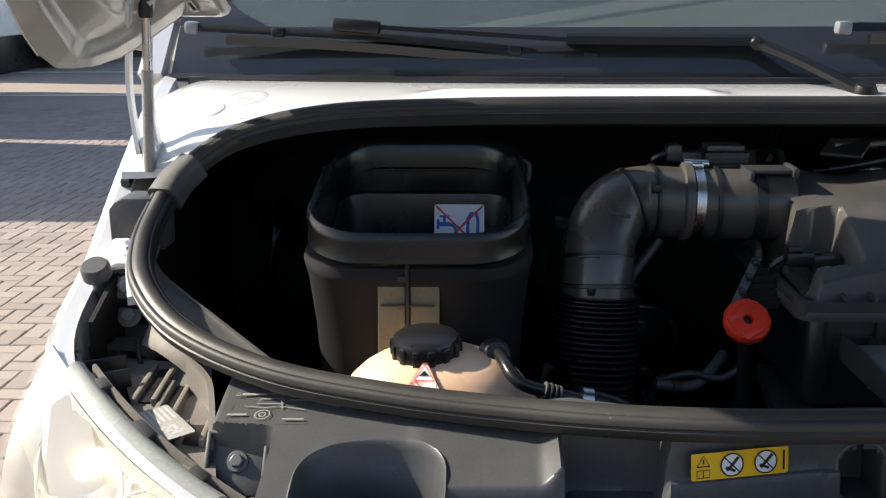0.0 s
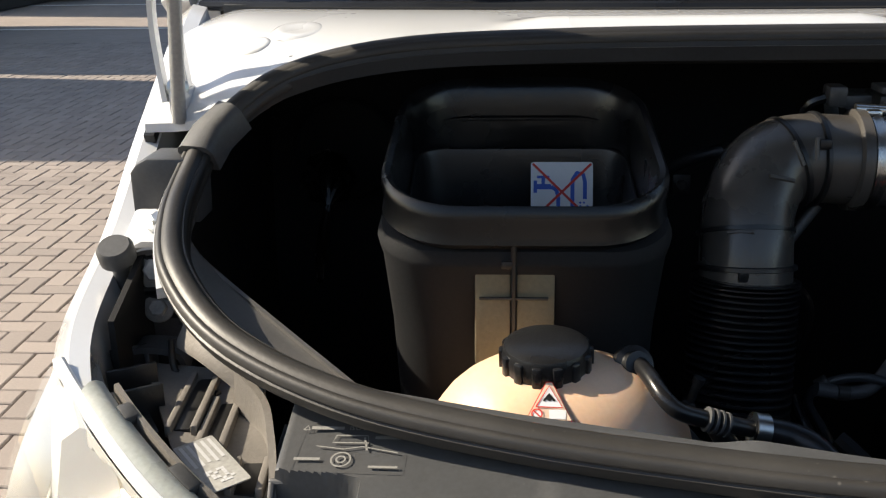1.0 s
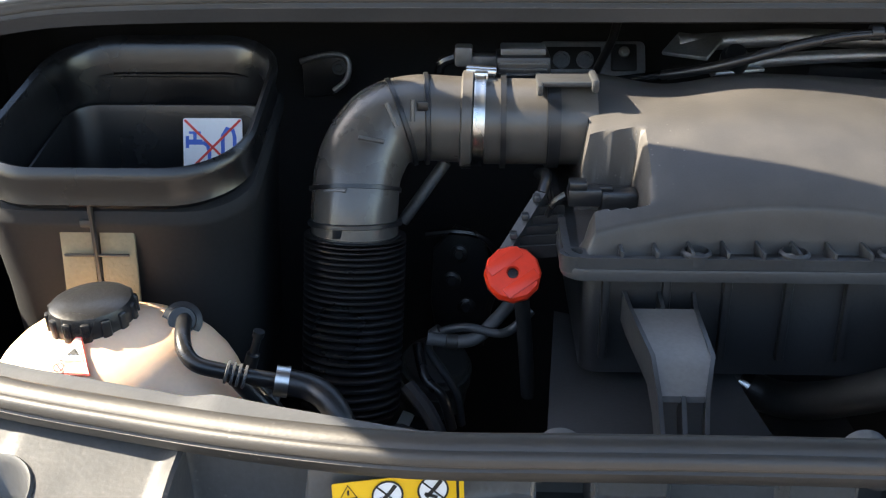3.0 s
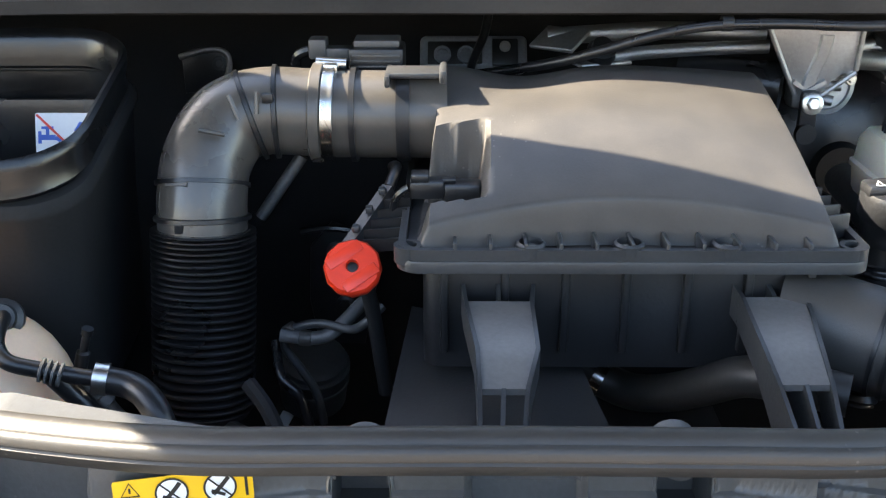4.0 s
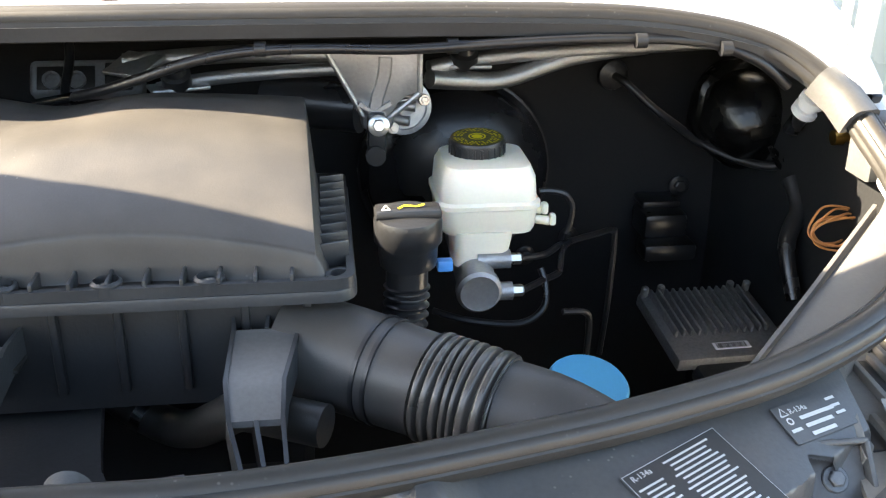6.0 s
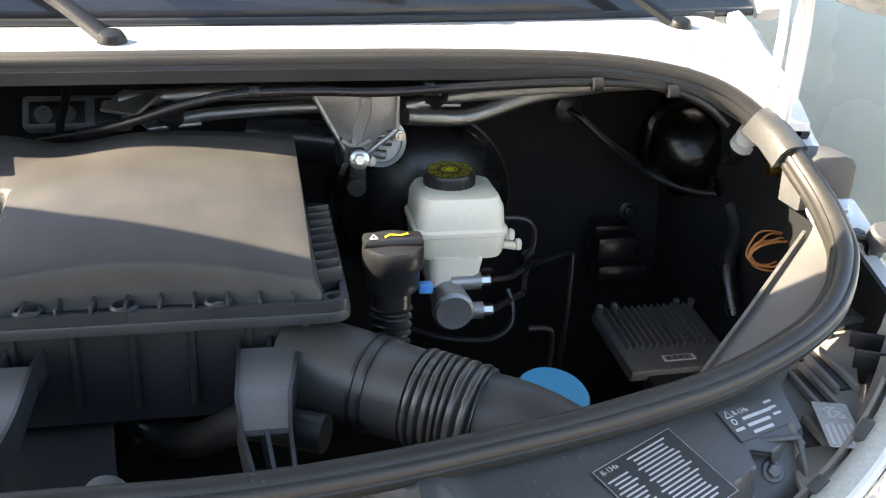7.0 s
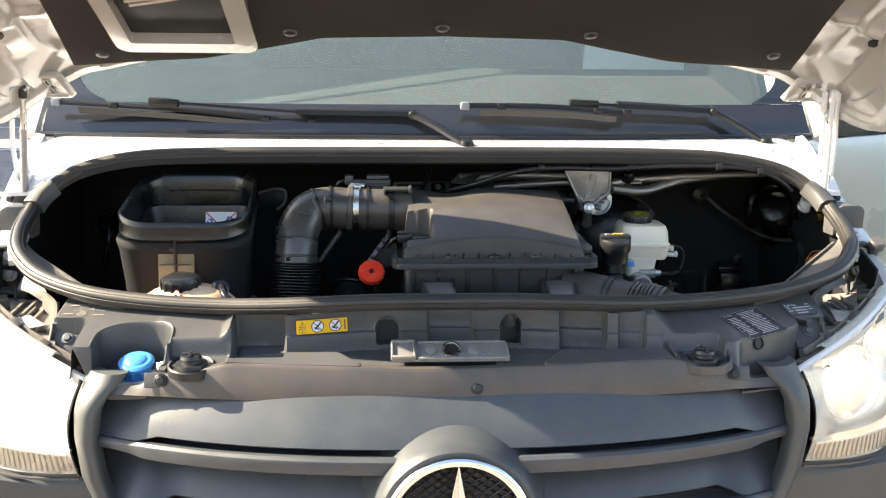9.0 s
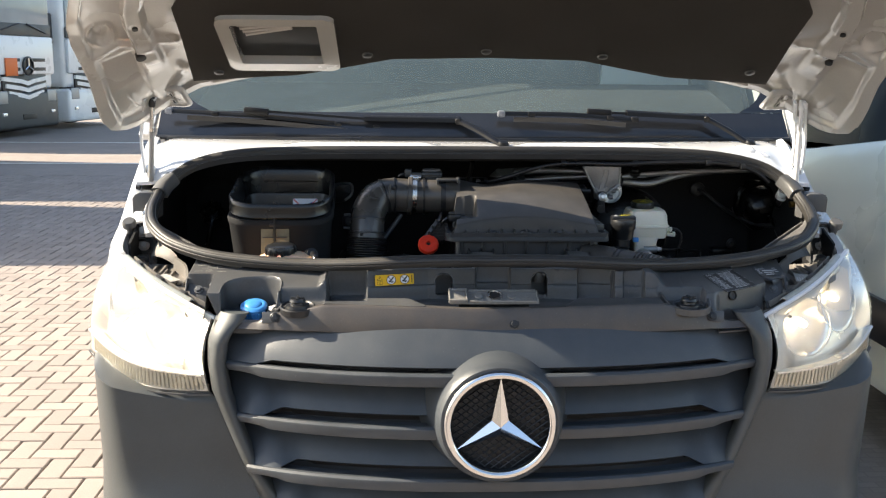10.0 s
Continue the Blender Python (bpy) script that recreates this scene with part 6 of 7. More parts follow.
# ---- wiper linkage ----
link = thing("wiper_linkage", (.40, .70, 1.28), "silver wiper motor bracket with tubular linkage rods", "wiper linkage")
bm = B()
prism(bm, [(.303, 1.376), (.318, 1.352), (.332, 1.326), (.345, 1.295), (.354, 1.286), (.364, 1.285), (.374, 1.291), (.386, 1.310), (.398, 1.320), (.412, 1.324), (.412, 1.374)], .005, Matrix(((1, 0, 0, 0), (0, -.10, -1, .758), (0, 1, 0, 0), (0, 0, 0, 1))), .0015)
bplate = part("bracket_plate", bm, M_SILVER, link)
bm = B()
sweep(bm, smooth_line([Vector((.372, .617, 1.366)), Vector((.370, .619, 1.345)), Vector((.362, .622, 1.318)), Vector((.359, .623, 1.300))], 4), [(-.010, -.002), (.010, -.002), (.006, .004), (-.006, .004)], up=(0, -1, 0))
part("pressed_channel", bm, M_SILVER, bplate)
for a, b in (((.303, 1.376), (.345, 1.295)), ((.412, 1.374), (.412, 1.324)), ((.374, 1.291), (.412, 1.322))):
    bm = B()
    tube(bm, [Vector((x, .752 - .10 * z, z)) for x, z in (a, b)], .0032, 8, 1, False)
    part("rolled_edge", bm, M_SILVER, bplate)
bm = B()
box(bm, (.362, .640, 1.300), (.040, .034, .050), .010)
gear = part("gearbox", bm, M_SILVER, link)
bm = B()
lathe(bm, [(.034, 0), (.035, .004), (.034, .010), (.028, .011), (.027, .008), (.012, .008), (.010, .013), (.004, .014)], axis((.395, .664, 1.296), (.2, -1, .1)), 28)
part("gear_cover", bm, M_SILVER, gear)
for k in range(3):
    bm = B()
    tube(bm, [(.385, .655, 1.318 - k * .018), (.418 - .008 * k, .650, 1.316 - k * .018)], .0062, 10, 1, False)
    part("boss", bm, M_SILVER, gear)
for a in (.4, 1.6, 2.8, 4.2):
    bolt("bolt", (.395 + .027 * math.cos(a), .650, 1.296 + .027 * math.sin(a)), (.2, -1, .1), .0045, gear)
bm = B()
sweep(bm, [Vector((.340, .620, 1.312)), Vector((.358, .621, 1.300)), Vector((.378, .620, 1.312))], [(-.0025, -.004), (.0025, -.004), (.0025, .005), (-.0025, .005)], up=(0, -1, 0))
part("plate_lip", bm, M_SILVER, link)
bm = B()
box(bm, (.360, .612, 1.275), (.022, .012, .055), .006)
lathe(bm, [(.012, 0), (.012, .01)], axis((.358, .61, 1.252), (0, -1, 0)), 16)
part("motor_foot", bm, M_BLACK, link)
bolt("motor_bolt", (.362, .606, 1.288), (0, -1, .2), .008, link)
for pts, r in (([(.10, .70, 1.315), (.16, .705, 1.325), (.25, .70, 1.333), (.33, .69, 1.338)], .0085), ([(.43, .69, 1.336), (.50, .71, 1.343), (.60, .72, 1.348), (.84, .73, 1.356)], .010), ([(.43, .68, 1.325), (.47, .70, 1.318), (.53, .715, 1.315), (.62, .725, 1.34), (.72, .73, 1.352)], .012),
               ([(.06, .715, 1.345), (.20, .72, 1.352), (.33, .71, 1.35)], .011)):
    bm = B()
    tube(bm, pts, r, 12, 8)
    part("rod", bm, M_SILVER, link)
for x, y, z in ((.475, .70, 1.345), (.125, .69, 1.326)):
    bm = B()
    box(bm, (x, y + .006, z - .008), (.07, .04, .005), .002, Matrix.Rotation(radians(20 if x < .3 else -5), 3, "Z"))
    crank = part("crank", bm, M_SILVER, link)
    bm = B()
    lathe(bm, [(.017, -.006), (.018, .0), (.018, .012), (.013, .015), (.011, .022), (.006, .023)], axis((x, y, z), (0, -.5, .85)), 20)
    part("ball_joint", bm, M_BLACK, crank)
bm = B()
box(bm, (.075, .70, 1.345), (.06, .05, .006), .002, Euler((radians(20), 0, radians(-35))).to_matrix())
part("end_plate", bm, M_SILVER, link)
bm = B()
tube(bm, [(.23, .72, 1.295), (.345, .67, 1.292)], .030, 24, 1, False)
part("motor", bm, M_HOSE, link)
for piece in link.children_recursive:
    piece.data.transform(Matrix.Translation((.010, .052, -.0125)))
bm = B()
tube(bm, [(-.02, .70, 1.30), (.06, .64, 1.326), (.11, .612, 1.345), (.17, .598, 1.366), (.23, .594, 1.377), (.31, .593, 1.379), (.40, .592, 1.377), (.52, .594, 1.382), (.64, .602, 1.383), (.74, .61, 1.375), (.80, .60, 1.355), (.84, .60, 1.325)], .006, 10, 8)
cab = solid("bonnet_cable", bm, M_HOSE, "black bonnet release cable clipped below the seal", "cable")
for x, z in ((.245, 1.379), (.45, 1.379), (.66, 1.381), (.76, 1.37)):
    bm = B()
    lathe(bm, [(.006, -.006), (.0085, -.006), (.0085, .006), (.006, .006)], axis((x, .596 + .02 * max(0, x - .6), z), (1, 0, 0)), 12)
    part("clip", bm, M_BLACK, cab)

# ---- grey relay holder, pipes and things behind the intake pipe ----
relay = thing("relay_holder", (-.01, .82, 1.26), "grey slotted plastic relay holder at the bulkhead", "relay holder")
RX = Matrix.Translation((-.017, .957, 1.270)) @ Matrix.Rotation(radians(-32), 4, "X") @ Matrix.Scale(1.12, 4)
bm = B()
box(bm, (0, 0, 0), (.138, .03, .046), .008, None, 3)
part("body", placed(bm, RX), M_PALEGREY, relay)
bm = B()
box(bm, (-.024, -.0145, -.002), (.070, .004, .030), .0015)
slot = part("slot", placed(bm, RX), M_INK, relay)
for x in (-.040, -.010):
    bm = B()
    lathe(bm, [(.011, 0), (.011, .006), (.008, .006), (.008, .001)], RX @ axis((x, -.016, -.006), (0, -1, 0)), 20)
    part("socket", bm, M_PALEGREY, slot)
bm = B()
box(bm, (.040, -.016, -.002), (.034, .008, .036), .003)
part("block", placed(bm, RX), M_BLACK, relay)
bolt("bolt", RX @ Vector((.040, -.021, .004)), (0, -.85, .53), .005, relay)
bm = B()
tube(bm, [(.002, .80, 1.39), (-.005, .82, 1.33), (-.022, .84, 1.28), (-.03, .86, 1.22)], .006, 10)
solid("stiff_cable", bm, M_HOSE, "stiff black cable rising past the relay holder", "cable")
shield = thing("heat_shield_bracket", (-.39, .965, 1.13), "bent metal bracket edge at the bulkhead", "bracket")
bm = B()
tube(bm, [(-.447, .963, 1.266), (-.414, .962, 1.275), (-.387, .962, 1.276), (-.375, .962, 1.266), (-.378, .962, 1.240), (-.398, .963, 1.222)], .0045, 8, 6)
part("edge", bm, M_SILVER, shield)
bm = B()
prism(bm, [(-.445, 1.21), (-.40, 1.215), (-.38, 1.24), (-.378, 1.272), (-.41, 1.272), (-.445, 1.262)], .006, Matrix(((1, 0, 0, 0), (0, 0, -1, .974), (0, 1, 0, 0), (0, 0, 0, 1))), .002)
part("plate", bm, M_BLACK, shield)
bolt("nut", (-.389, .965, 1.256), (0, -1, .2), .007, shield, M_BLACK)
bm = B()
tube(bm, [(-.402, .962, 1.174), (-.380, .962, 1.174), (-.375, .962, 1.150), (-.378, .962, 1.132), (-.404, .962, 1.132)], .004, 8, 6)
part("lower_tab", bm, M_SILVER, shield)
bm = B()
box(bm, (-.392, .970, 1.152), (.03, .008, .036), .004)
part("lower_plate", bm, M_BLACK, shield)
bolt("nut", (-.388, .963, 1.152), (0, -1, .2), .007, shield, M_BLACK)
cpipe = thing("coolant_pipe", (-.36, .72, 1.09), "bent dark steel coolant pipe behind the elbow", "pipe")
bm = B()
tube(bm, [(-.275, .70, 1.272), (-.305, .71, 1.263), (-.335, .72, 1.251), (-.352, .728, 1.236), (-.357, .733, 1.215), (-.364, .738, 1.16), (-.374, .740, 1.122), (-.392, .742, 1.090), (-.405, .743, 1.06)], .0085, 12, 6)
part("run", bm, M_PIPESTEEL, cpipe)
bm = B()
box(bm, (-.338, .716, 1.222), (.022, .004, .026), .003)
tab3 = part("tab", bm, M_PIPESTEEL, cpipe)
bolt("bolt", (-.338, .713, 1.222), (0, -1, .2), .004, tab3, M_BLACK)
bm = B()
lathe(bm, [(.0088, -.005), (.0112, -.004), (.0112, .004), (.0088, .005)], axis((-.290, .705, 1.268), (1, .3, .3)), 18)
part("clip", bm, M_ZINC, cpipe)
bm = B()
tube(bm, [(-.215, .585, 1.235), (-.24, .58, 1.20), (-.265, .575, 1.165)], .007, 10, 6)
solid("foil_sleeve", bm, M_DULL, "foil-wrapped pipe behind the intake hose", "pipe")
# left inside: cable bundle by the wing
bundle = thing("wire_bundle", (-.78, .78, 1.1), "dark cable bundle on the bulkhead", "cable bundle")
for k in range(8):
    a = 2 * math.pi * k / 8
    bm = B()
    tube(bm, [(-.80 + .01 * math.cos(a), .86, 1.22 + .01 * math.sin(a)), (-.79 + .035 * math.cos(a), .80, 1.205 + .03 * math.sin(a)), (-.785, .76, 1.18), (-.80, .75, 1.12 - .006 * k)], .0045, 6, 5)
    part("strand", bm, M_FILM, bundle)
bm = B()
lathe(bm, [(.075, -.006), (.077, 0), (.073, .006), (.05, .012)], axis((-.79, .955, 1.21), (0, -1, 0)), 30)
part("grommet", bm, M_BAY, bundle)

# ---- lower engine parts ----
cover = thing("engine_cover", (0, .42, 1.0), "flat black engine insulation cover", "engine cover")
bm = B()
sheet(bm, lambda u, v: (-.122 + .427 * u + .03 * v * (1 - u), .17 + .34 * v * (1 - .64 * step(.38, .50, u)), 1.045 + .04 * v * (1 - .64 * step(.38, .50, u)) + .012 * math.sin(u * 7) * math.sin(v * 5) * (1 - step(.3, .5, u))), 48, 14, .02)
part("skin", bm, M_HOUSING, cover)
bm = B()
box(bm, (.10, .56, .88), (.36, .3, .10), .03)
part("block", bm, M_BAY, cover)
turbo = thing("charge_hose", (.17, .27, 1.06), "black charge air hose with a bright clamp", "air hose")
bm = B()
tube(bm, [(.075, .475, 1.045), (.112, .455, 1.027), (.143, .435, 1.022), (.172, .40, 1.042), (.199, .36, 1.075), (.224, .33, 1.102), (.26, .30, 1.112), (.30, .28, 1.112)], .0195, 20, 8)
part("hose", bm, M_RUBBER, turbo)
bm = B()
lathe(bm, [(.0197, -.006), (.0215, -.006), (.0215, .006), (.0197, .006)], axis((.112, .455, 1.027), (1, -.55, -.4)), 28)
tube(bm, [(.113, .453, 1.051), (.122, .448, 1.049)], .0035, 8, 1, False)
part("clamp", bm, M_ZINC, turbo)
bm = B()
tube(bm, [(.13, .24, 1.06), (.22, .22, 1.068), (.33, .21, 1.07)], .012, 10, 6)
part("lower_pipe", bm, M_HOSE, turbo)
branch = thing("hose_branch", (-.38, .335, 1.06), "black branch hose with a pale clip below the vent hose", "hose")
bm = B()
tube(bm, [(-.402, .335, 1.095), (-.388, .335, 1.080), (-.374, .335, 1.056), (-.352, .338, 1.022), (-.335, .345, .985)], .0115, 14, 6)
part("hose", bm, M_RUBBER, branch)
bm = B()
lathe(bm, [(.0118, -.006), (.0138, -.005), (.0138, .005), (.0118, .006)], axis((-.382, .335, 1.070), (.5, 0, -.85)), 24)
part("clip", bm, M_GREY, branch)
bm = B()
lathe(bm, [(.0055, 0), (.0065, .004), (.0065, .024), (.004, .026), (.004, .042), (.0055, .044), (.0055, .050)], axis((-.397, .335, 1.100), (.30, 0, .95)), 16)
part("valve", bm, M_BLACK, branch)
harness = thing("wiring_harness", (-.20, .47, .98), "grey engine wiring harness with a taped branch below the dipstick", "cable")
for r, pts, m in ((.0050, [(-.120, .46, 1.110), (-.138, .45, 1.095), (-.155, .46, 1.082), (-.190, .47, 1.084), (-.222, .48, 1.070), (-.232, .49, 1.045), (-.215, .49, 1.015), (-.200, .49, .985), (-.195, .50, .94)], M_HOUSING),
                  (.0075, [(-.232, .47, 1.070), (-.205, .47, 1.066), (-.180, .47, 1.070), (-.160, .48, 1.085), (-.140, .50, 1.10)], M_GREY),
                  (.0060, [(-.245, .50, 1.045), (-.235, .47, 1.02), (-.215, .46, 1.00), (-.205, .46, .96)], M_HOSE)):
    bm = B()
    tube(bm, pts, r, 10, 6)
    part("cable", bm, m, harness)
for p, d in (((-.205, .47, 1.066), (1, 0, -.1)), ((-.222, .48, 1.070), (.8, 0, .6))):
    bm = B()
    lathe(bm, [(.0070, -.007), (.0086, -.006), (.0086, .006), (.0070, .007)], axis(p, d), 14)
    part("tape_wrap", bm, M_RUBBER, harness)
support = thing("engine_bracket", (-.2, .77, .95), "black pressed engine bracket with holes behind the dipstick", "bracket")
bm = B()
prism(bm, [(-.035, -.10), (.03, -.10), (.045, -.02), (.03, .07), (-.01, .085), (-.04, .05), (-.045, -.03)], .008, Matrix.Translation((-.20, .77, 1.0)) @ Matrix.Rotation(radians(90), 4, "X"), .003)
part("plate", bm, M_BLACK, support)
for x, z in ((-.205, 1.045), (-.195, .965), (-.215, 1.005)):
    bolt("bolt", (x, .758, z), (0, -1, .2), .008, support, M_BLACK)
bm = B()
tube(bm, [(-.25, .755, 1.075), (-.21, .75, 1.082), (-.17, .75, 1.072), (-.15, .755, 1.03), (-.165, .755, .96)], .005, 8, 6)
part("cable", bm, M_HOSE, support)
canister = thing("oil_filter", (-.235, .70, .84), "dark round filter canister below the dipstick", "filter")
bm = B()
lathe(bm, [(.045, -.06), (.048, -.005), (.048, .004), (.044, .008), (.044, .016), (.036, .022), (.01, .024)], axis((-.235, .70, .90), (.1, -.3, 1)), 32)
can = part("canister", bm, M_GREY, canister)
for dz, r in ((-.018, .0490), (.003, .0492)):
    bm = B()
    lathe(bm, [(r - .003, -.003), (r, -.002), (r, .002), (r - .003, .003)], axis(Vector((-.235, .70, .90)) + Vector((.1, -.3, 1)).normalized() * dz, (.1, -.3, 1)), 32)
    part("ring", bm, M_DULL, can)
bm = B()
box(bm, (-.270, .700, .822), (.060, .085, .004), .002, Euler((radians(35), 0, radians(-30))).to_matrix())
bracket2 = part("sheet_bracket", bm, M_BLACK, canister)
bm = B()
box(bm, (-.279, .690, .819), (.020, .026, .001), .0003, Euler((radians(35), 0, radians(-30))).to_matrix())
part("code_label", bm, M_LABEL, bracket2)
bm = B()
tube(bm, [(-.245, .36, 1.075), (-.225, .34, 1.06), (-.21, .32, 1.04)], .008, 8, 6)
part("fitting", bm, M_BAY, canister)
bm = B()
tube(bm, [(-.25, .30, 1.06), (-.23, .28, 1.065), (-.21, .285, 1.055), (-.195, .30, 1.04)], .010, 8, 6)
part("braided_hose", bm, M_HOSE, canister)
bm = B()
box(bm, (.48, .43, 1.05), (.06, .05, .05), .006)
for k in range(4):
    box(bm, (.455 + k * .015, .402, 1.06), (.006, .01, .045), .002)
solid("relay_block", bm, M_GREY, "ribbed grey connector block beside the washer cap", "connector")

# ---- labels and fittings on the front panel ----
def label_pose(p, nrm, turn=0.0):
    n = Vector(nrm).normalized()
    x = Vector((1, 0, 0)) - n * n.x
    x.normalize()
    y = n.cross(x)
    m = Matrix((x, y, n)).transposed().to_4x4()
    return Matrix.Translation(p) @ m @ Matrix.Rotation(radians(turn), 4, "Z")


def text(name, body, size, m, material, parent):
    """Raised print in the built-in font, as a mesh."""
    cu = bpy.data.curves.new(name, "FONT")
    cu.body, cu.size, cu.extrude, cu.resolution_u = body, size, .00015, 2
    cu.align_x, cu.align_y = "LEFT", "CENTER"
    tmp = bpy.data.objects.new(name, cu)
    scene.collection.objects.link(tmp)
    bpy.context.view_layer.update()
    me = bpy.data.meshes.new_from_object(tmp.evaluated_get(bpy.context.evaluated_depsgraph_get()))
    bpy.data.objects.remove(tmp)
    me.transform(Matrix.Translation(-base_of(parent)) @ m)
    me.materials.clear()
    me.materials.append(material)
    ob = new(name, me)
    ob.parent = parent
    return ob


def bar(bm, m, x0, x1, y, h, z=.0014):
    return stroke(bm, m, [(x0, y), (x1, y)], h, z)


def on_panel(x, y, turn=0.0, lift=.0015):
    """The pose of a label that lies on the front panel."""
    e = .012
    gx_, gy_ = (panel_z(x + e, y) - panel_z(x - e, y)) / (2 * e), (panel_z(x, y + e) - panel_z(x, y - e)) / (2 * e)
    n = Vector((-gx_, -gy_, 1)).normalized()
    return label_pose(Vector((x, y, panel_z(x, y))) + n * lift, n, turn)


yl = thing("yellow_label", (-.225, .072, 1.16), "yellow warning label with three black pictograms", "label")
YM = label_pose(Vector((-.229, .0845, 1.156)), Vector((.2, -1, .12)).normalized(), 2)
part("base", prism(B(), rrect(.092, .025, .002, 3), .001, YM), M_YELLOW, yl, smooth=0)
for cx in (-.008, .024):
    part("disc", disc(B(), YM, cx, 0, .0105, .0016), M_LABEL, yl, smooth=0)
bm = B()
for cx in (-.008, .024):
    disc(bm, YM, cx, 0, .0112, .0019, .0098)
    stroke(bm, YM, [(cx - .007, .007), (cx + .007, -.007)], .0013, .0021)
    stroke(bm, YM, [(cx + .006, .007), (cx + .001, .001), (cx - .005, -.005)], .003, .0020)
    stroke(bm, YM, [(cx - .006, -.002), (cx + .003, -.006)], .0025, .0020)
stroke(bm, YM, [(-.041, .0005), (-.029, .0005), (-.035, .0105), (-.041, .0005), (-.029, .0005)], .0012, .0016)
stroke(bm, YM, [(-.035, .007), (-.035, .003)], .0014, .0017)
stroke(bm, YM, [(-.041, -.003), (-.029, -.003), (-.029, -.010), (-.041, -.010), (-.041, -.003)], .0008, .0016)
stroke(bm, YM, [(-.035, -.003), (-.035, -.010)], .0008, .0017)
bar(bm, YM, .0405, .0425, .0, .018)
part("print", bm, M_INK, yl, smooth=0)


def info_label(name, c, nrm, turn, w, h, word, rows, lab):
    ob = thing(name, c, lab, "label")
    m = on_panel(c[0], c[1], turn, .0008)
    part("base", prism(B(), rrect(w, h, .002, 3), .0008, m), M_DARKLABEL if rows == 2 else M_PANEL, ob, smooth=0)
    bm = B()
    o = [(-w / 2 + .001, -h / 2 + .001), (w / 2 - .001, -h / 2 + .001), (w / 2 - .001, h / 2 - .001), (-w / 2 + .001, h / 2 - .001), (-w / 2 + .001, -h / 2 + .001)]
    if rows == 2:
        stroke(bm, m, o, .0007, .0016)
    rng = random.Random(7)
    if rows == 2:
        for col, x0 in ((0, -w * .46), (1, -w * .12)):
            for k in range(13 if col == 0 else 16):
                y = h * (.30 if col == 0 else .42) - k * h * .054
                bar(bm, m, x0 + (.004 if k % 3 else 0), x0 + w * (.22 + .08 * rng.random() + (.2 if col else 0)), y, .0017, .0016)
    else:
        for k in range(3):
            y = h * (.06 - .22 * k)
            bar(bm, m, -w * .22, w * (.30 - .1 * k + .1 * rng.random()), y, .0034, .0016)
        for k in range(3):
            bar(bm, m, w * .30, w * .45, h * (.28 - .2 * k), .0026, .0016)
        stroke(bm, m, [(-w * .45, h * .22), (-w * .33, h * .22), (-w * .39, h * .42), (-w * .45, h * .22)], .0016, .0016)
        disc(bm, m, -w * .38, h * .06, .0035, .0016, .002)
        bar(bm, m, -w * .46, -w * .30, -h * .18, .003, .0016)
    part("print", bm, M_GREYINK, ob, smooth=0)
    if word:
        px, py = (-w * .44, h * .42) if rows == 2 else (-w * .30, h * .28)
        text("word", word, .0072, m @ Matrix.Translation((px, py, .0016)), M_GREYINK, ob)
    return ob


info_label("refrigerant_chart", (.575, .108, 1.15), (0, 0, 1), 30, .105, .082, "R-134a", 2, "black chart label with fine pale print, worn edges")
info_label("refrigerant_label", (.695, .187, 1.166), (0, 0, 1), 22, .074, .036, "R-134a", 1, "small black refrigerant label with pale print")
fl = thing("filler_label", (-.635, .168, 1.15), "black moulded filler diagram label with pale lines", "label")
FM = on_panel(-.672, .182, -4, .0006)
bm = B()
stroke(bm, FM, [(-.042, -.026), (.042, -.026), (.042, .026), (-.042, .026), (-.042, -.026)], .0006, .0012)
part("outline", bm, M_GREY, fl, smooth=0)
text("word", "ISO 22241", .0062, FM @ Matrix.Translation((-.004, .020, .0014)), M_FAINT, fl)
bm = B()
bar(bm, FM, -.034, -.008, .020, .0035)
stroke(bm, FM, [(-.040, .0175), (-.035, .0175), (-.0375, .0225), (-.040, .0175)], .001, .0014)
stroke(bm, FM, [(-.026, .000), (-.004, -.003), (.010, .0), (.038, -.006)], .0010, .0014)
stroke(bm, FM, [(-.012, .012), (.012, .012), (.014, .004), (-.014, .004), (-.012, .012)], .0012, .0014)
stroke(bm, FM, [(.010, .010), (.014, -.004)], .0016, .0014)
disc(bm, FM, -.004, -.014, .008, .0014, .0066)
disc(bm, FM, -.004, -.014, .004, .0014, .0026)
stroke(bm, FM, [(-.040, -.014), (-.020, -.014)], .0028, .0014)
stroke(bm, FM, [(.018, .010), (.040, .010)], .0032, .0014)
bar(bm, FM, .018, .040, -.021, .0022)
part("print", bm, M_FAINT, fl, smooth=0)

blue = thing("reagent_filler", (-.560, .078, 1.02), "reagent filler with a bright blue knurled cap", "filler")
bm = B()
BM = axis((-.556, .072, 1.080), (0, -.30, 1)) @ Matrix.Scale(1.1, 4)
lathe(bm, [(.026, -.012), (.0300, -.009), (.0300, -.004), (.0265, -.002), (.0265, .012), (.0285, .014), (.0285, .018), (.0255, .0205), (.022, .022), (.018, .0215), (.014, .0245), (.004, .025)], BM, 32)
bc = part("cap", bm, M_BLUE, blue)
for k in range(12):
    bm = B()
    box(bm, (0, 0, 0), (.005, .006, .016), .0015)
    bmesh.ops.transform(bm, matrix=BM @ Matrix.Rotation(2 * math.pi * k / 12, 4, "Z") @ Matrix.Translation((.0262, 0, .005)), verts=bm.verts)
    part("grip", bm, M_BLUE, bc)
bm = B()
lathe(bm, [(.026, -.06), (.026, -.01)], BM, 24)
part("neck", bm, M_BLACK, blue)


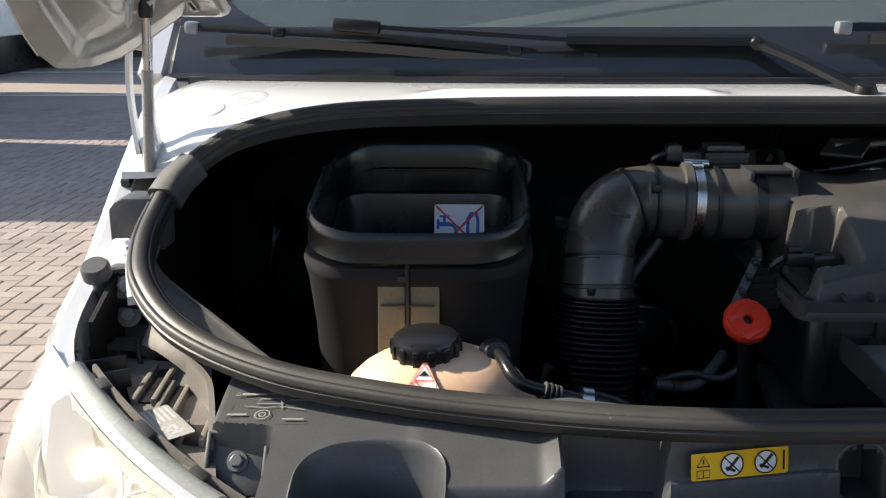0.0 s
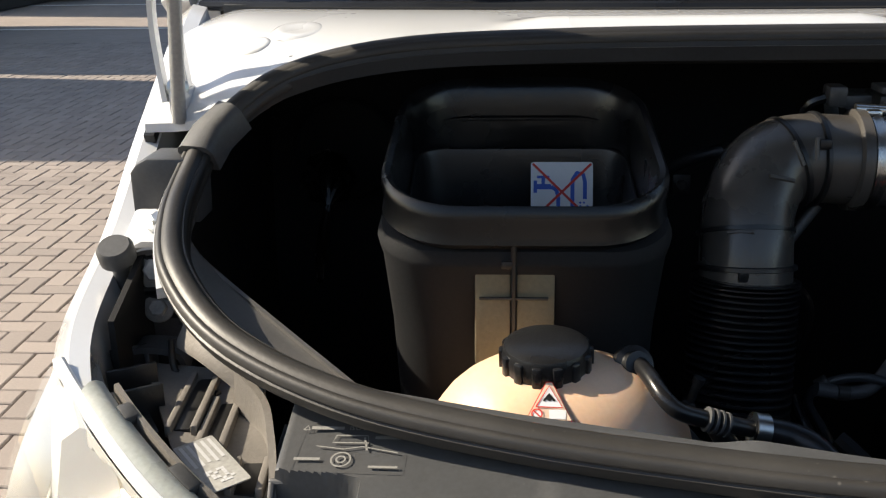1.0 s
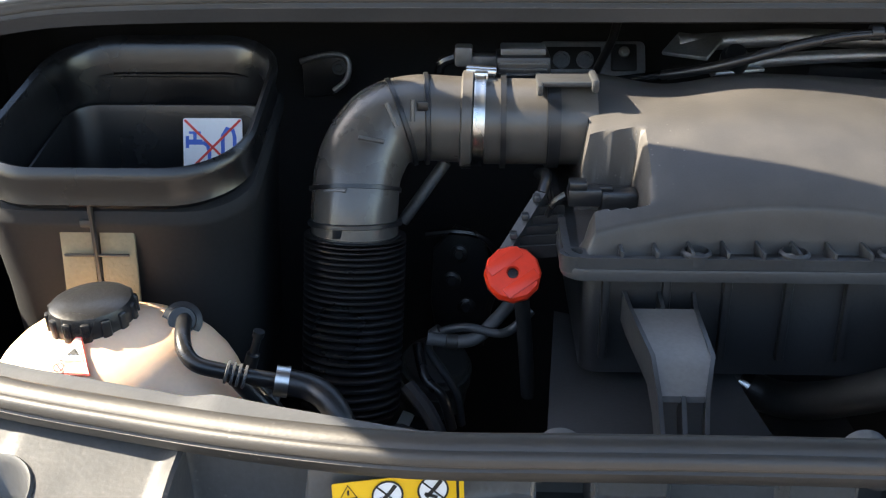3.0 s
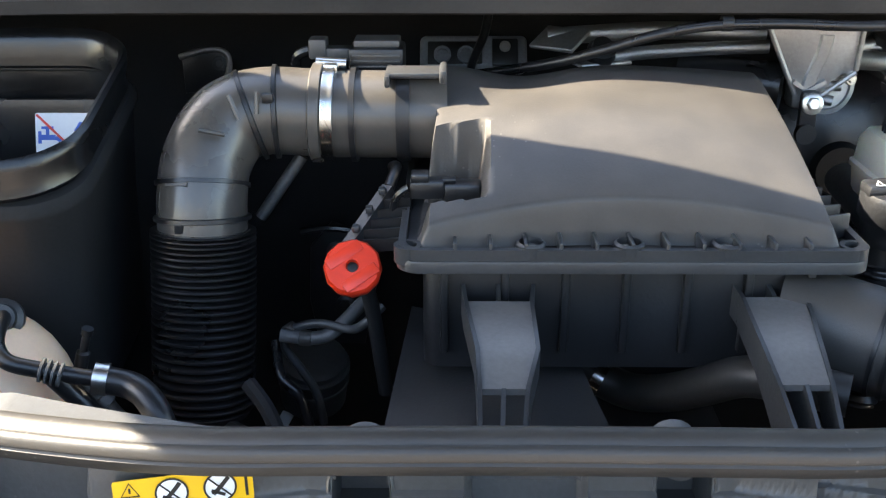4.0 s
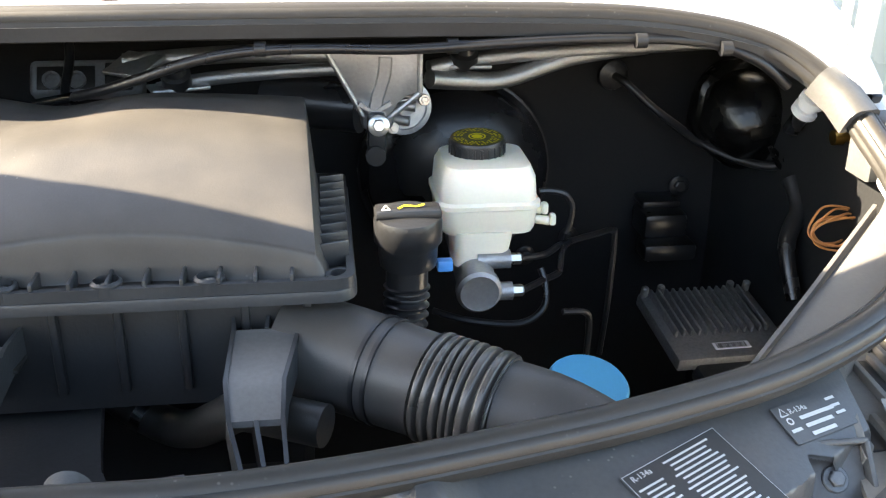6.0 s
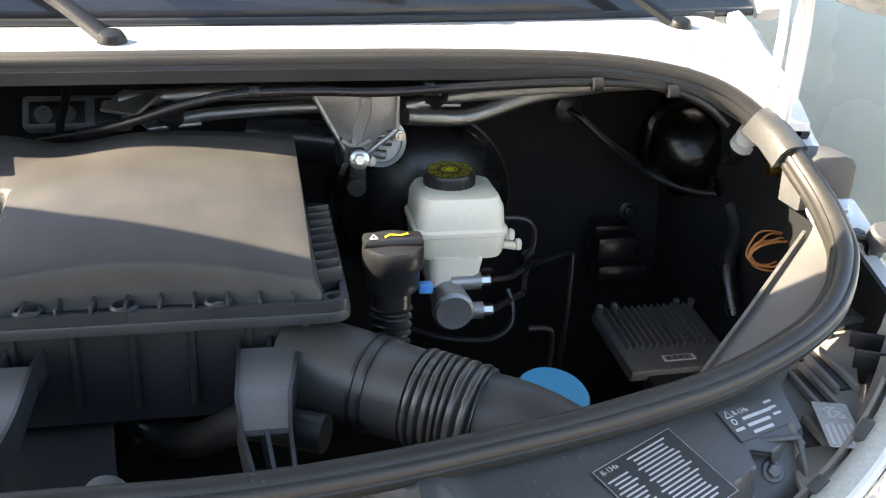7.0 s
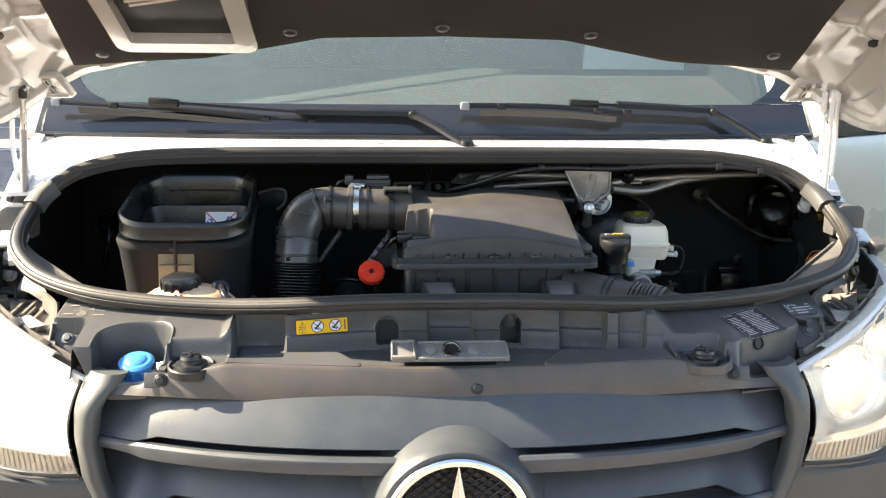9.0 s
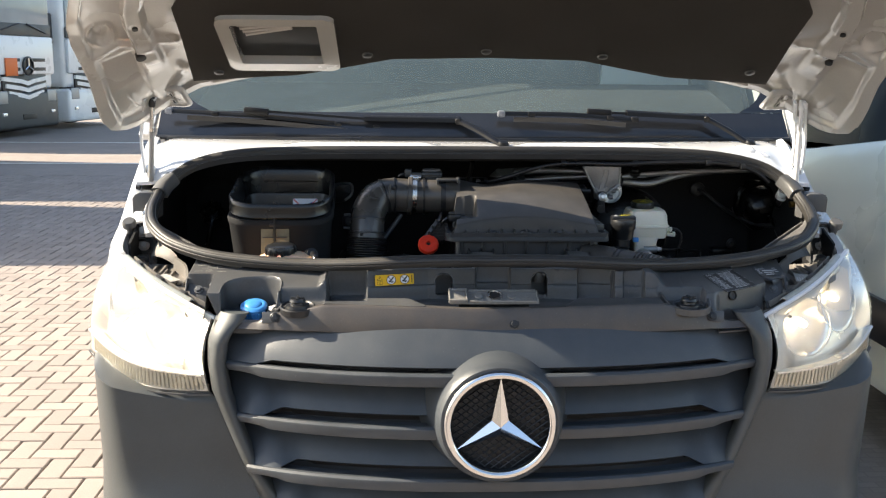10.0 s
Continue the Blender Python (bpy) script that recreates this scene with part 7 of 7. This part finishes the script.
# corner brackets between the headlamps, the wings and the seal
def corner(s):
    c = thing("headlamp_bracket", (s * .80, .22, 1.06), "dusty black plastic lamp bracket with slots and bolts", "bracket", group="headlamp brackets")
    k = .014 if s > 0 else 0.0

    def P(x, y, z):
        return Vector((s * x + k * step(.75, .9, x), y, z))

    bm = B()
    sheet(bm, lambda u, v: P((.715 + .07 * v) * (1 - u) + (.775 + .125 * v) * u, .125 + .25 * v, 1.114 + .010 * u + .014 * v), 20, 14, .006)
    tray = part("tray", bm, M_DUSTY, c)
    # slots with raised sides
    for x, y, l, w in ((.831, .305, .095, .014), (.800, .268, .088, .012), (.757, .20, .045, .016)):
        v = (y - .125) / .25
        m = Matrix.Translation(P(x, y, 1.1125 + .010 * (x - .715 - .07 * v) / (.06 + .055 * v) + .014 * v)) @ Matrix.Rotation(radians(-s * 4), 4, "Z")
        bm = B()
        box(bm, (0, 0, 0), (w, l, .006), .001)
        bmesh.ops.transform(bm, matrix=m, verts=bm.verts)
        part("slot", bm, M_INK, tray)
        for e in (-1, 1):
            bm = B()
            box(bm, (e * (w / 2 + .004), 0, .003), (.006, l * 1.1, .011), .0015)
            bmesh.ops.transform(bm, matrix=m, verts=bm.verts)
            part("slot_rib", bm, M_DUSTY, tray)
    # upright rib wall towards the panel, curled at its end
    bm = B()
    sweep(bm, smooth_line([P(.728, .155, 1.130), P(.732, .18, 1.140), P(.742, .22, 1.148), P(.758, .265, 1.156), P(.788, .30, 1.166)], 6), [(-.003, -.045), (.003, -.045), (.003, .002), (-.003, .002)])
    part("rib_wall", bm, M_DUSTY, c)
    # bent plate below the seal
    bm = B()
    corners = [P(.868, .375, 1.158), P(.858, .41, 1.190), P(.79, .30, 1.150), P(.782, .295, 1.172)]
    sheet(bm, lambda u, v: corners[0].lerp(corners[2], u).lerp(corners[1].lerp(corners[3], u), v) + Vector((0, -.010 * math.sin(math.pi * u), .010 * math.sin(math.pi * u))), 8, 4, .004)
    part("angle_plate", bm, M_DUSTY, c)
    bm = B()
    tube(bm, [P(.870, .370, 1.165), P(.868, .365, 1.135), P(.845, .345, 1.128), P(.815, .325, 1.130)], .0035, 8, 4)
    part("plate_edge", bm, M_BLACK, c)
    # dark channel along the wing and the flange beside the lamp
    bm = B()
    sweep(bm, smooth_line([P(.952, .47, 1.140), P(.928, .38, 1.135), P(.90, .305, 1.130), P(.866, .245, 1.128)], 6), [(-.022, -.012), (.022, -.012), (.022, .002), (-.022, .002)])
    part("channel", bm, M_BLACK, c)
    bm = B()
    sweep(bm, smooth_line([P(.955, .385, 1.168), P(.925, .31, 1.164), P(.895, .255, 1.160), P(.865, .215, 1.156), P(.835, .185, 1.150)], 6), [(-.009, -.028), (-.006, -.028), (-.005, -.003), (.010, -.002), (.010, .002), (-.009, .002)])
    part("flange", bm, M_GREY, c)
    for i in range(3):
        bm = B()
        box(bm, P(.915 - .020 * i, .372 - .042 * i, 1.135), (.045, .004, .04), .0015, Matrix.Rotation(radians(-s * 30), 3, "Z"))
        part("cross_rib", bm, M_BLACK, c)
    # forward-leaning bolted plate with a raised rim at the inner end
    lean = Matrix.Rotation(radians(48), 4, "X")
    mm = Matrix.Translation(P(.700, .150, 1.112)) @ lean
    bm = B()
    box(bm, (0, 0, 0), (.054, .060, .006), .003)
    m1 = part("mount", placed(bm, mm), M_GREY, c)
    bolt("bolt", mm @ Vector((0, .004, .003)), mm.to_3x3() @ Vector((0, 0, 1)), .0070, m1, M_DULL)
    for cx, cy, w, d in ((-.029, .0, .005, .066), (.029, .0, .005, .066), (0, .032, .063, .005)):
        bm = B()
        box(bm, (cx, cy, .004), (w, d, .016), .002)
        part("mount_rim", placed(bm, mm), M_GREY, m1)
    for e in (-1, 1):
        bm = B()
        box(bm, (e * .020, -.046, -.004), (.012, .036, .012), .003)
        part("mount_leg", placed(bm, mm), M_GREY, m1)
    bm = B()
    box(bm, (-s * .044, .026, -.004), (.022, .026, .022), .006)
    part("side_lug", placed(bm, mm), M_BLACK, m1)
    # upright with two bolted plates beside the seal
    bx = .897 if s < 0 else .927
    at = lambda x, y, z: Vector((s * x, y, z))
    bm = B()
    box(bm, at(bx + .003, .450, 1.18), (.052, .03, .11), .008)
    up = part("upright", bm, M_GREY, c)
    for z, y, r in ((1.212, .428, .0125), (1.176, .420, .0095)):
        bm = B()
        box(bm, at(bx, y + .010, z), (.046, .012, .034), .005, Matrix.Rotation(radians(18), 3, "X"))
        plate2 = part("plate", bm, M_BLACK, up)
        bolt("bolt", at(bx, y, z), (-s * .1, -1, .4), r, plate2, M_WORN)
        bm = B()
        sweep(bm, smooth_line([at(bx - .022, y - .002, z - .016), at(bx - .024, y, z + .014), at(bx, y + .004, z + .020), at(bx + .024, y, z + .014), at(bx + .022, y - .002, z - .016)], 4), [(-.002, -.005), (.002, -.005), (.002, .005), (-.002, .005)], up=(0, -1, 0))
        part("plate_rim", bm, M_BLACK, plate2)
    bm = B()
    sweep(bm, smooth_line([at(bx - .032, .395, 1.125), at(bx - .028, .385, 1.145), at(bx, .38, 1.152), at(bx + .028, .39, 1.142)], 5), [(-.003, -.02), (.003, -.02), (.003, .010), (-.003, .010)], up=(0, -1, 0))
    part("arch", bm, M_GREY, c)
    bm = B()
    box(bm, at(bx, .385, 1.125), (.005, .025, .05), .0015)
    part("arch_web", bm, M_GREY, c)
    bm = B()
    lathe(bm, [(.010, -.05), (.010, -.014), (.018, -.012), (.018, .002), (.015, .006)], axis(at(bx + .035, .415, 1.238), (0, -.5, 1)), 24)
    part("rubber_buffer", bm, M_GREY, c)
    bm = B()
    sweep(bm, [at(bx + .022, .425, 1.13), at(bx + .024, .43, 1.17), at(bx + .022, .44, 1.215)], [(-.009, -.003), (.009, -.003), (.009, .003), (-.009, .003)], up=(0, -1, 0))
    part("pale_strip", bm, M_WHITE, c, "white painted strip")
    bm = B()
    box(bm, at(bx + .012, .475, 1.235), (.062, .06, .022), .006, Matrix.Rotation(radians(24), 3, "X"))
    plat = part("platform", bm, M_WHITE, c, "white painted metal platform")
    bolt("bolt", at(bx + .008, .470, 1.249), (0, -.4, 1), .009, plat)
    bm = B()
    prism(bm, [(-.036, -.05), (.034, -.05), (.036, .006), (.030, .016), (.02, .020), (-.016, .020), (-.028, .014), (-.036, .004)], .05, Matrix.Translation(at(bx + .016, .565, 1.284)) @ Matrix.Rotation(radians(90), 4, "X"), .004)
    part("cover_plate", bm, M_GREY, c)
    # white flange outside the seal
    bm = B()
    rail = [(.868, .37, 1.215), (.892, .44, 1.240), (.900, .505, 1.268), (.890, .56, 1.300)]
    sweep(bm, smooth_line([Vector((s * x + (.02 if s > 0 else 0), y, z)) for x, y, z in rail], 5), [(-.010, -.010), (.010, -.010), (.010, .002), (.004, .004), (-.010, .002)])
    part("seal_flange", bm, M_WHITE, c, "white painted flange below the seal")
    return c


corner(-1)
corner(1)
for s, c in ((-1, (-.786, .200, 1.1345)), (1, (.784, .187, 1.1365))):
    tl = thing("lamp_type_label", c, "pale type label greyed for shade, with unreadable print, on the lamp bracket", "label", group="lamp labels")
    m = label_pose(c, (0, -.05, 1), 74 if s > 0 else -51)
    part("base", prism(B(), rrect(.075, .034, .002, 3), .001, m), M_SHADELABEL, tl, smooth=0)
    bm = B()
    rng = random.Random(3)
    for k in range(5):
        bar(bm, m, -.034, -.005 + .01 * rng.random(), .012 - .006 * k, .0028, .0014)
    for i in range(6):
        for j in range(6):
            if rng.random() < .55:
                bar(bm, m, .010 + .0033 * i, .0131 + .0033 * i, -.009 + .0033 * j, .0031, .0014)
    part("print", bm, M_GREYINK, tl, smooth=0)

# ---- ground and surroundings ----
def paving_material(name, pattern):
    m = bpy.data.materials.new(name)
    m.use_nodes = True
    n, l = m.node_tree.nodes, m.node_tree.links
    b = n["Principled BSDF"]
    tc = n.new("ShaderNodeTexCoord")
    geo = n.new("ShaderNodeNewGeometry")
    oi = n.new("ShaderNodeObjectInfo")
    n1, n2 = n.new("ShaderNodeTexNoise"), n.new("ShaderNodeTexNoise")
    n1.inputs["Scale"].default_value, n2.inputs["Scale"].default_value = 120.0, 1.1
    n1.inputs["Detail"].default_value, n2.inputs["Detail"].default_value = 6, 8
    l.new(geo.outputs["Position"], n1.inputs["Vector"])
    l.new(geo.outputs["Position"], n2.inputs["Vector"])
    ramp = n.new("ShaderNodeValToRGB")
    ramp.color_ramp.elements[0].color, ramp.color_ramp.elements[0].position = (0.17, 0.145, 0.13, 1), 0.08
    ramp.color_ramp.elements[1].color, ramp.color_ramp.elements[1].position = (0.31, 0.262, 0.228, 1), 1.0
    mixv = n.new("ShaderNodeMath")
    mixv.operation = "ADD"
    if pattern:
        br = n.new("ShaderNodeTexBrick")
        br.inputs["Scale"].default_value, br.inputs["Mortar Size"].default_value = 5.0, 0.02
        br.inputs["Color1"].default_value, br.inputs["Color2"].default_value, br.inputs["Mortar"].default_value = (.2, .2, .2, 1), (.8, .8, .8, 1), (0, 0, 0, 1)
        l.new(geo.outputs["Position"], br.inputs["Vector"])
        l.new(br.outputs["Color"], mixv.inputs[0])
    else:
        pick = n.new("ShaderNodeMath")
        pick.operation = "ADD"
        l.new(geo.outputs["Random Per Island"], pick.inputs[0])
        l.new(oi.outputs["Random"], pick.inputs[1])
        fr = n.new("ShaderNodeMath")
        fr.operation = "FRACT"
        l.new(pick.outputs[0], fr.inputs[0])
        l.new(fr.outputs[0], mixv.inputs[0])
    l.new(n1.outputs["Fac"], mixv.inputs[1])
    m2 = n.new("ShaderNodeMath")
    m2.operation = "MULTIPLY_ADD"
    m2.inputs[1].default_value, m2.inputs[2].default_value = 0.42, -0.06
    l.new(mixv.outputs[0], m2.inputs[0])
    m3 = n.new("ShaderNodeMath")
    m3.operation = "MULTIPLY_ADD"
    m3.inputs[1].default_value = 0.6
    l.new(n2.outputs["Fac"], m3.inputs[0])
    l.new(m2.outputs[0], m3.inputs[2])
    l.new(m3.outputs[0], ramp.inputs[0])
    l.new(ramp.outputs[0], b.inputs["Base Color"])
    b.inputs["Roughness"].default_value = 0.85
    bp = n.new("ShaderNodeBump")
    bp.inputs["Strength"].default_value, bp.inputs["Distance"].default_value = 0.5, 0.003
    l.new(n1.outputs["Fac"], bp.inputs["Height"])
    l.new(bp.outputs[0], b.inputs["Normal"])
    return m


M_BLOCK = paving_material("paving block", False)
M_FAR = paving_material("far paving", True)
M_JOINT = mat("joint sand", (0.09, 0.076, 0.065), 0.95, bump=0.5)
M_LINE = mat("worn white line paint", (0.62, 0.60, 0.56), 0.7, var=0.25, coarse=12, bump=0.3)

bm = B()
bmesh.ops.create_grid(bm, x_segments=8, y_segments=8, size=1.0)
bmesh.ops.scale(bm, vec=(300, 300, 1), verts=bm.verts)
bmesh.ops.translate(bm, vec=(0, 100, -.012), verts=bm.verts)
ground = solid("ground", bm, M_JOINT, "sandy joints of a block-paved yard", "ground", "structure")


def block_mesh(along_x):
    a, b = (.0965, .0465) if along_x else (.0465, .0965)
    me = bpy.data.meshes.new("block")
    c = .004
    v = [(-a, -b, -.03), (a, -b, -.03), (a, b, -.03), (-a, b, -.03), (-a, -b, -c), (a, -b, -c), (a, b, -c), (-a, b, -c), (-a + c, -b + c, 0), (a - c, -b + c, 0), (a - c, b - c, 0), (-a + c, b - c, 0)]
    f = [(0, 1, 5, 4), (1, 2, 6, 5), (2, 3, 7, 6), (3, 0, 4, 7), (4, 5, 9, 8), (5, 6, 10, 9), (6, 7, 11, 10), (7, 4, 8, 11), (8, 9, 10, 11)]
    me.from_pydata(v, [], f)
    me.materials.append(M_BLOCK)
    return me, v, f


MESH = {True: block_mesh(True), False: block_mesh(False)}
spots = []
# 90 degree herringbone in units of 0.1 m
for j in range(-12, 130):
    for i in range(-110, -8):
        k = (i - j) % 4
        if k == 0:
            spots.append((True, i * .1 + .10, j * .1 + .05))
        if (i - j) % 4 == 3:
            spots.append((False, i * .1 + .05, j * .1 + .10))
rng = random.Random(11)
near, far_v, far_f = [], [], []
spots = [q for q in spots if -9.5 < q[1] < -.85 and -1.2 < q[2] < 12.4]
spots.sort(key=lambda q: (q[1] + 1.6) ** 2 + (q[2] - .9) ** 2)
for n_, (ax, x, y) in enumerate(spots):
    dz = rng.uniform(-.0025, .0015)
    if n_ < 300:
        ob = bpy.data.objects.new("block", MESH[ax][0])
        scene.collection.objects.link(ob)
        ob.parent = ground
        ob.location = (x, y, dz)
    else:
        o = len(far_v)
        far_v += [(x + a, y + b, c + dz) for a, b, c in MESH[ax][1]]
        far_f += [tuple(o + q for q in f) for f in MESH[ax][2]]
me = bpy.data.meshes.new("far_blocks")
me.from_pydata(far_v, [], far_f)
me.materials.append(M_BLOCK)
tagged(new("paving_blocks", me), "herringbone concrete paving blocks, pinkish grey", "paving", kind="stuff")
bm = B()
sheet(bm, lambda u, v: (-60 + 120 * u, 12.35 + 90 * v, -.004), 6, 6)
solid("far_paving", bm, M_FAR, "pinkish grey paving farther off", "paving", "structure")
bm = B()
sheet(bm, lambda u, v: (-.85 + 40 * u, -12 + 24.35 * v, -.005), 6, 6)
solid("side_paving", bm, M_FAR, "paving beside and below the van", "paving", "structure")
bm = B()
sheet(bm, lambda u, v: (-40 + 30.4 * u, -12 + 24.35 * v, -.006), 6, 6)
solid("left_paving", bm, M_FAR, "paving in front of the parked lorries", "paving", "structure")
for y, w in ((14.0, .12), (18.2, .12)):
    bm = B()
    box(bm, (-8, y, .003), (12, w, .006), .001)
    solid("painted_line", bm, M_LINE, "worn white painted bay line", "road marking", "structure", "bay lines")


def lorry(x, y, turn, plate, low):
    """A white lorry cab seen from the front."""
    t = thing("lorry", (x, y, 0), "white lorry cab with dark bumper and grille, parked in the yard", "lorry", group="parked lorries")
    R = Matrix.Translation((x, y, 0)) @ Matrix.Rotation(radians(turn), 4, "Z")

    def p(name, bm, m, parent=None, label=""):
        bmesh.ops.transform(bm, matrix=R, verts=bm.verts)
        return part(name, bm, m, parent or t, label)

    bm = B()
    box(bm, (0, 1.1, 2.35), (2.45, 2.2, 2.7), .12, None, 3)
    body = p("cab", bm, M_WHITE2)
    bm = B()
    box(bm, (0, -.02, 2.85), (2.2, .06, 1.0), .06)
    p("windscreen", bm, M_PALEGLASS, body)
    bm = B()
    box(bm, (0, -.03, 2.32), (2.3, .06, .27), .03)
    p("wiper_panel", bm, M_CHAR, body)
    for s in (-1, 1):
        bm = B()
        tube(bm, [(s * .9, -.07, 2.26), (s * .15, -.08, 2.44)], .018, 6, 1, False)
        p("wiper", bm, M_BLACK, body)
    bm = B()
    box(bm, (0, -.04, 1.76), (2.3, .12, .84), .05)
    p("nose_panel", bm, M_WHITE2, body)
    bm = B()
    box(bm, (0, -.02, 1.06), (1.7, .06, .62), .02)
    p("grille_recess", bm, M_BLACK, body)
    for z in (1.46, 1.66):
        for s in (-1, 1):
            bm = B()
            box(bm, (s * .50, -.098, z), (.52, .02, .075), .01)
            p("nose_slot", bm, M_BLACK, body)
    for k in range(3):
        z = 1.20 - .155 * k
        w = .86 - .09 * k
        bm = B()
        sweep(bm, [Vector((-w, -.05, z + .06)), Vector((-.25, -.08, z)), Vector((0, -.09, z - .05)), Vector((.25, -.08, z)), Vector((w, -.05, z + .06))], [(-.03, -.045), (.03, -.045), (.03, .045), (-.03, .045)])
        p("grille_bar", bm, M_WHITE2, body)
    bm = B()
    lathe(bm, [(.21, 0), (.21, .03), (.175, .04), (.175, .01), (.01, .008)], axis((0, -.13, 1.53), (0, -1, 0)), 28)
    badge2 = p("badge", bm, M_BLACK, body)
    bm = B()
    for k in range(3):
        a = radians(90 + 120 * k)
        tube(bm, [(0, -.16, 1.53), (.17 * math.cos(a), -.16, 1.53 + .17 * math.sin(a))], .022, 6, 1, False)
    p("badge_arms", bm, M_CHROME, badge2)
    bm = B()
    box(bm, (-1.21, .95, 2.75), (.05, .85, .75), .04)
    p("side_window", bm, M_DARKGLASS, body)
    bm = B()
    for y in (.42, 1.55):
        box(bm, (-1.226, y, 1.9), (.012, .02, 1.7), .003)
    box(bm, (-1.226, .98, 1.05), (.012, 1.13, .02), .003)
    p("door_seam", bm, M_CHAR, body)
    bm = B()
    box(bm, (0, .2, .57), (2.48, .6, .80), .08, None, 3)
    bumper2 = p("bumper", bm, low)
    for s in (-1, 1):
        bm = B()
        box(bm, (s * .96, -.080, .86), (.36, .06, .28), .025, None, 3)
        p("headlamp", bm, M_SILVER, bumper2)
        bm = B()
        box(bm, (s * .95, -.11, .50), (.16, .04, .08), .02)
        p("fog_lamp", bm, M_REFL, bumper2)
        bm = B()
        lathe(bm, [(.3, -.15), (.48, -.15), (.5, -.1), (.5, .1), (.48, .15), (.3, .15)], Matrix.Translation((s * 1.05, 1.35, .5)) @ Matrix.Rotation(radians(90), 4, "Y"), 30)
        p("wheel", bm, M_TYRE)
        bm = B()
        box(bm, (s * 1.42, .25, 2.4), (.22, .14, .75), .05)
        p("mirror", bm, M_BLACK, body)
    bm = B()
    box(bm, (0, -.105, .42), (.52, .02, .12), .004)
    p("plate_bar", bm, M_INK, bumper2)
    bm = B()
    box(bm, (0, 4.6, 2.0), (2.5, 6.2, 3.0), .05)
    p("load_box", bm, M_WHITE2)
    if plate:
        bm = B()
        box(bm, (-.62, -.13, 1.51), (.44, .02, .38), .004)
        p("orange_plate", bm, M_ORANGE, body, "plain orange hazard plate")
    return t


lorry(-8.72, 20.2, 79, True, M_CHAR)
lorry(-8.25, 23.5, 77, False, M_WHITE2)
# pale van parked alongside
pale = thing("parked_van", (2.9, 2.6, 0), "pale greenish white van parked alongside", "van")
def belt(y):
    return min(1.44, max(1.20, 1.36 - .13 * (y - 1.87)))


bm = B()
loops = []
for y, z0, f, w in ((.35, .38, .55, .80), (.42, .34, .72, .90), (.60, .30, .86, .94), (.95, .30, .97, .95), (1.2, .30, 1, .95), (1.7, .30, 1, .95), (2.2, .30, 1, .95), (2.7, .30, 1, .95), (3.2, .30, 1, .95), (5.5, .30, 1, .95), (5.55, .32, .99, .93)):
    zb, zs = belt(y) * f, (belt(y) - min(.14, max(.05, .06 + .1 * (y - 1.87)))) * f
    loops.append([Vector((2.75 + x * w, y, z)) for x, z in ((-.99, z0), (-1.0, zs * .7), (-1.0, zs), (-.955, zb - .006), (-.93, zb), (.93, zb), (.955, zb - .006), (1.0, zs), (1.0, zs * .7), (.99, z0))])
rings(bm, loops)
part("body", bm, M_GREEN, pale)
bm = B()
loops = []
for y, h in ((1.25, .0), (1.30, .02), (2.1, .86), (2.35, .98), (5.3, 1.0), (5.5, .96)):
    zb = belt(y)
    loops.append([Vector((2.75 + x, y, zb - .01 + h * k)) for x, k in ((-.885, 0), (-.80, .88), (-.76, 1), (.76, 1), (.80, .88), (.885, 0))])
rings(bm, loops)
part("glasshouse", bm, M_DARKGLASS, pale, "dark side windows and windscreen")
bm = B()
sheet(bm, lambda u, v: (2.75 + (-.78 + 1.56 * u), 2.3 + 3.22 * v, 2.19 + .05 * math.sin(math.pi * u)), 8, 6, .04)
part("roof", bm, M_GREEN, pale)
for s in (-1, 1):
    bm = B()
    box(bm, (2.75 + s * .955, 2.9, .60), (.03, 4.6, .19), .012)
    part("rub_strip", bm, M_BLACK, pale)
    for y in (.95, 4.6):
        bm = B()
        lathe(bm, [(.20, -.1), (.31, -.1), (.33, -.06), (.33, .06), (.31, .1), (.20, .1)], Matrix.Translation((2.75 + s * .86, y, .33)) @ tyre_m, 30)
        part("wheel", bm, M_TYRE, pale)

# unseen trailers added on the left to cast the yard's shade bands
for x0, y0, y1 in ((-9.45, 6.7, 9.85), (-9.45, 10.45, 14.7), (-10.6, 16.6, 24.0)):
    tr = thing("trailer", (x0, (y0 + y1) / 2, 0), "tall white box trailer added out of view to shade the yard", "trailer", group="parked trailers")
    bm = B()
    box(bm, (x0, (y0 + y1) / 2, 2.35), (2.5, y1 - y0, 3.3), .05)
    part("box", bm, M_WHITE2, tr)
    bm = B()
    box(bm, (x0, (y0 + y1) / 2, .5), (2.2, y1 - y0 - .3, 1.0), .05)
    part("chassis", bm, M_BLACK, tr)
# unseen wall added behind the camera; it hides the low southern sky
bm = B()
box(bm, (0, -26, 3.5), (60, .4, 7), .02)
solid("wall_south", bm, mat("pale render", (0.45, 0.44, 0.42), 0.9, bump=0.4, coarse=1), "plain pale wall added out of view behind the camera", "wall", "structure")
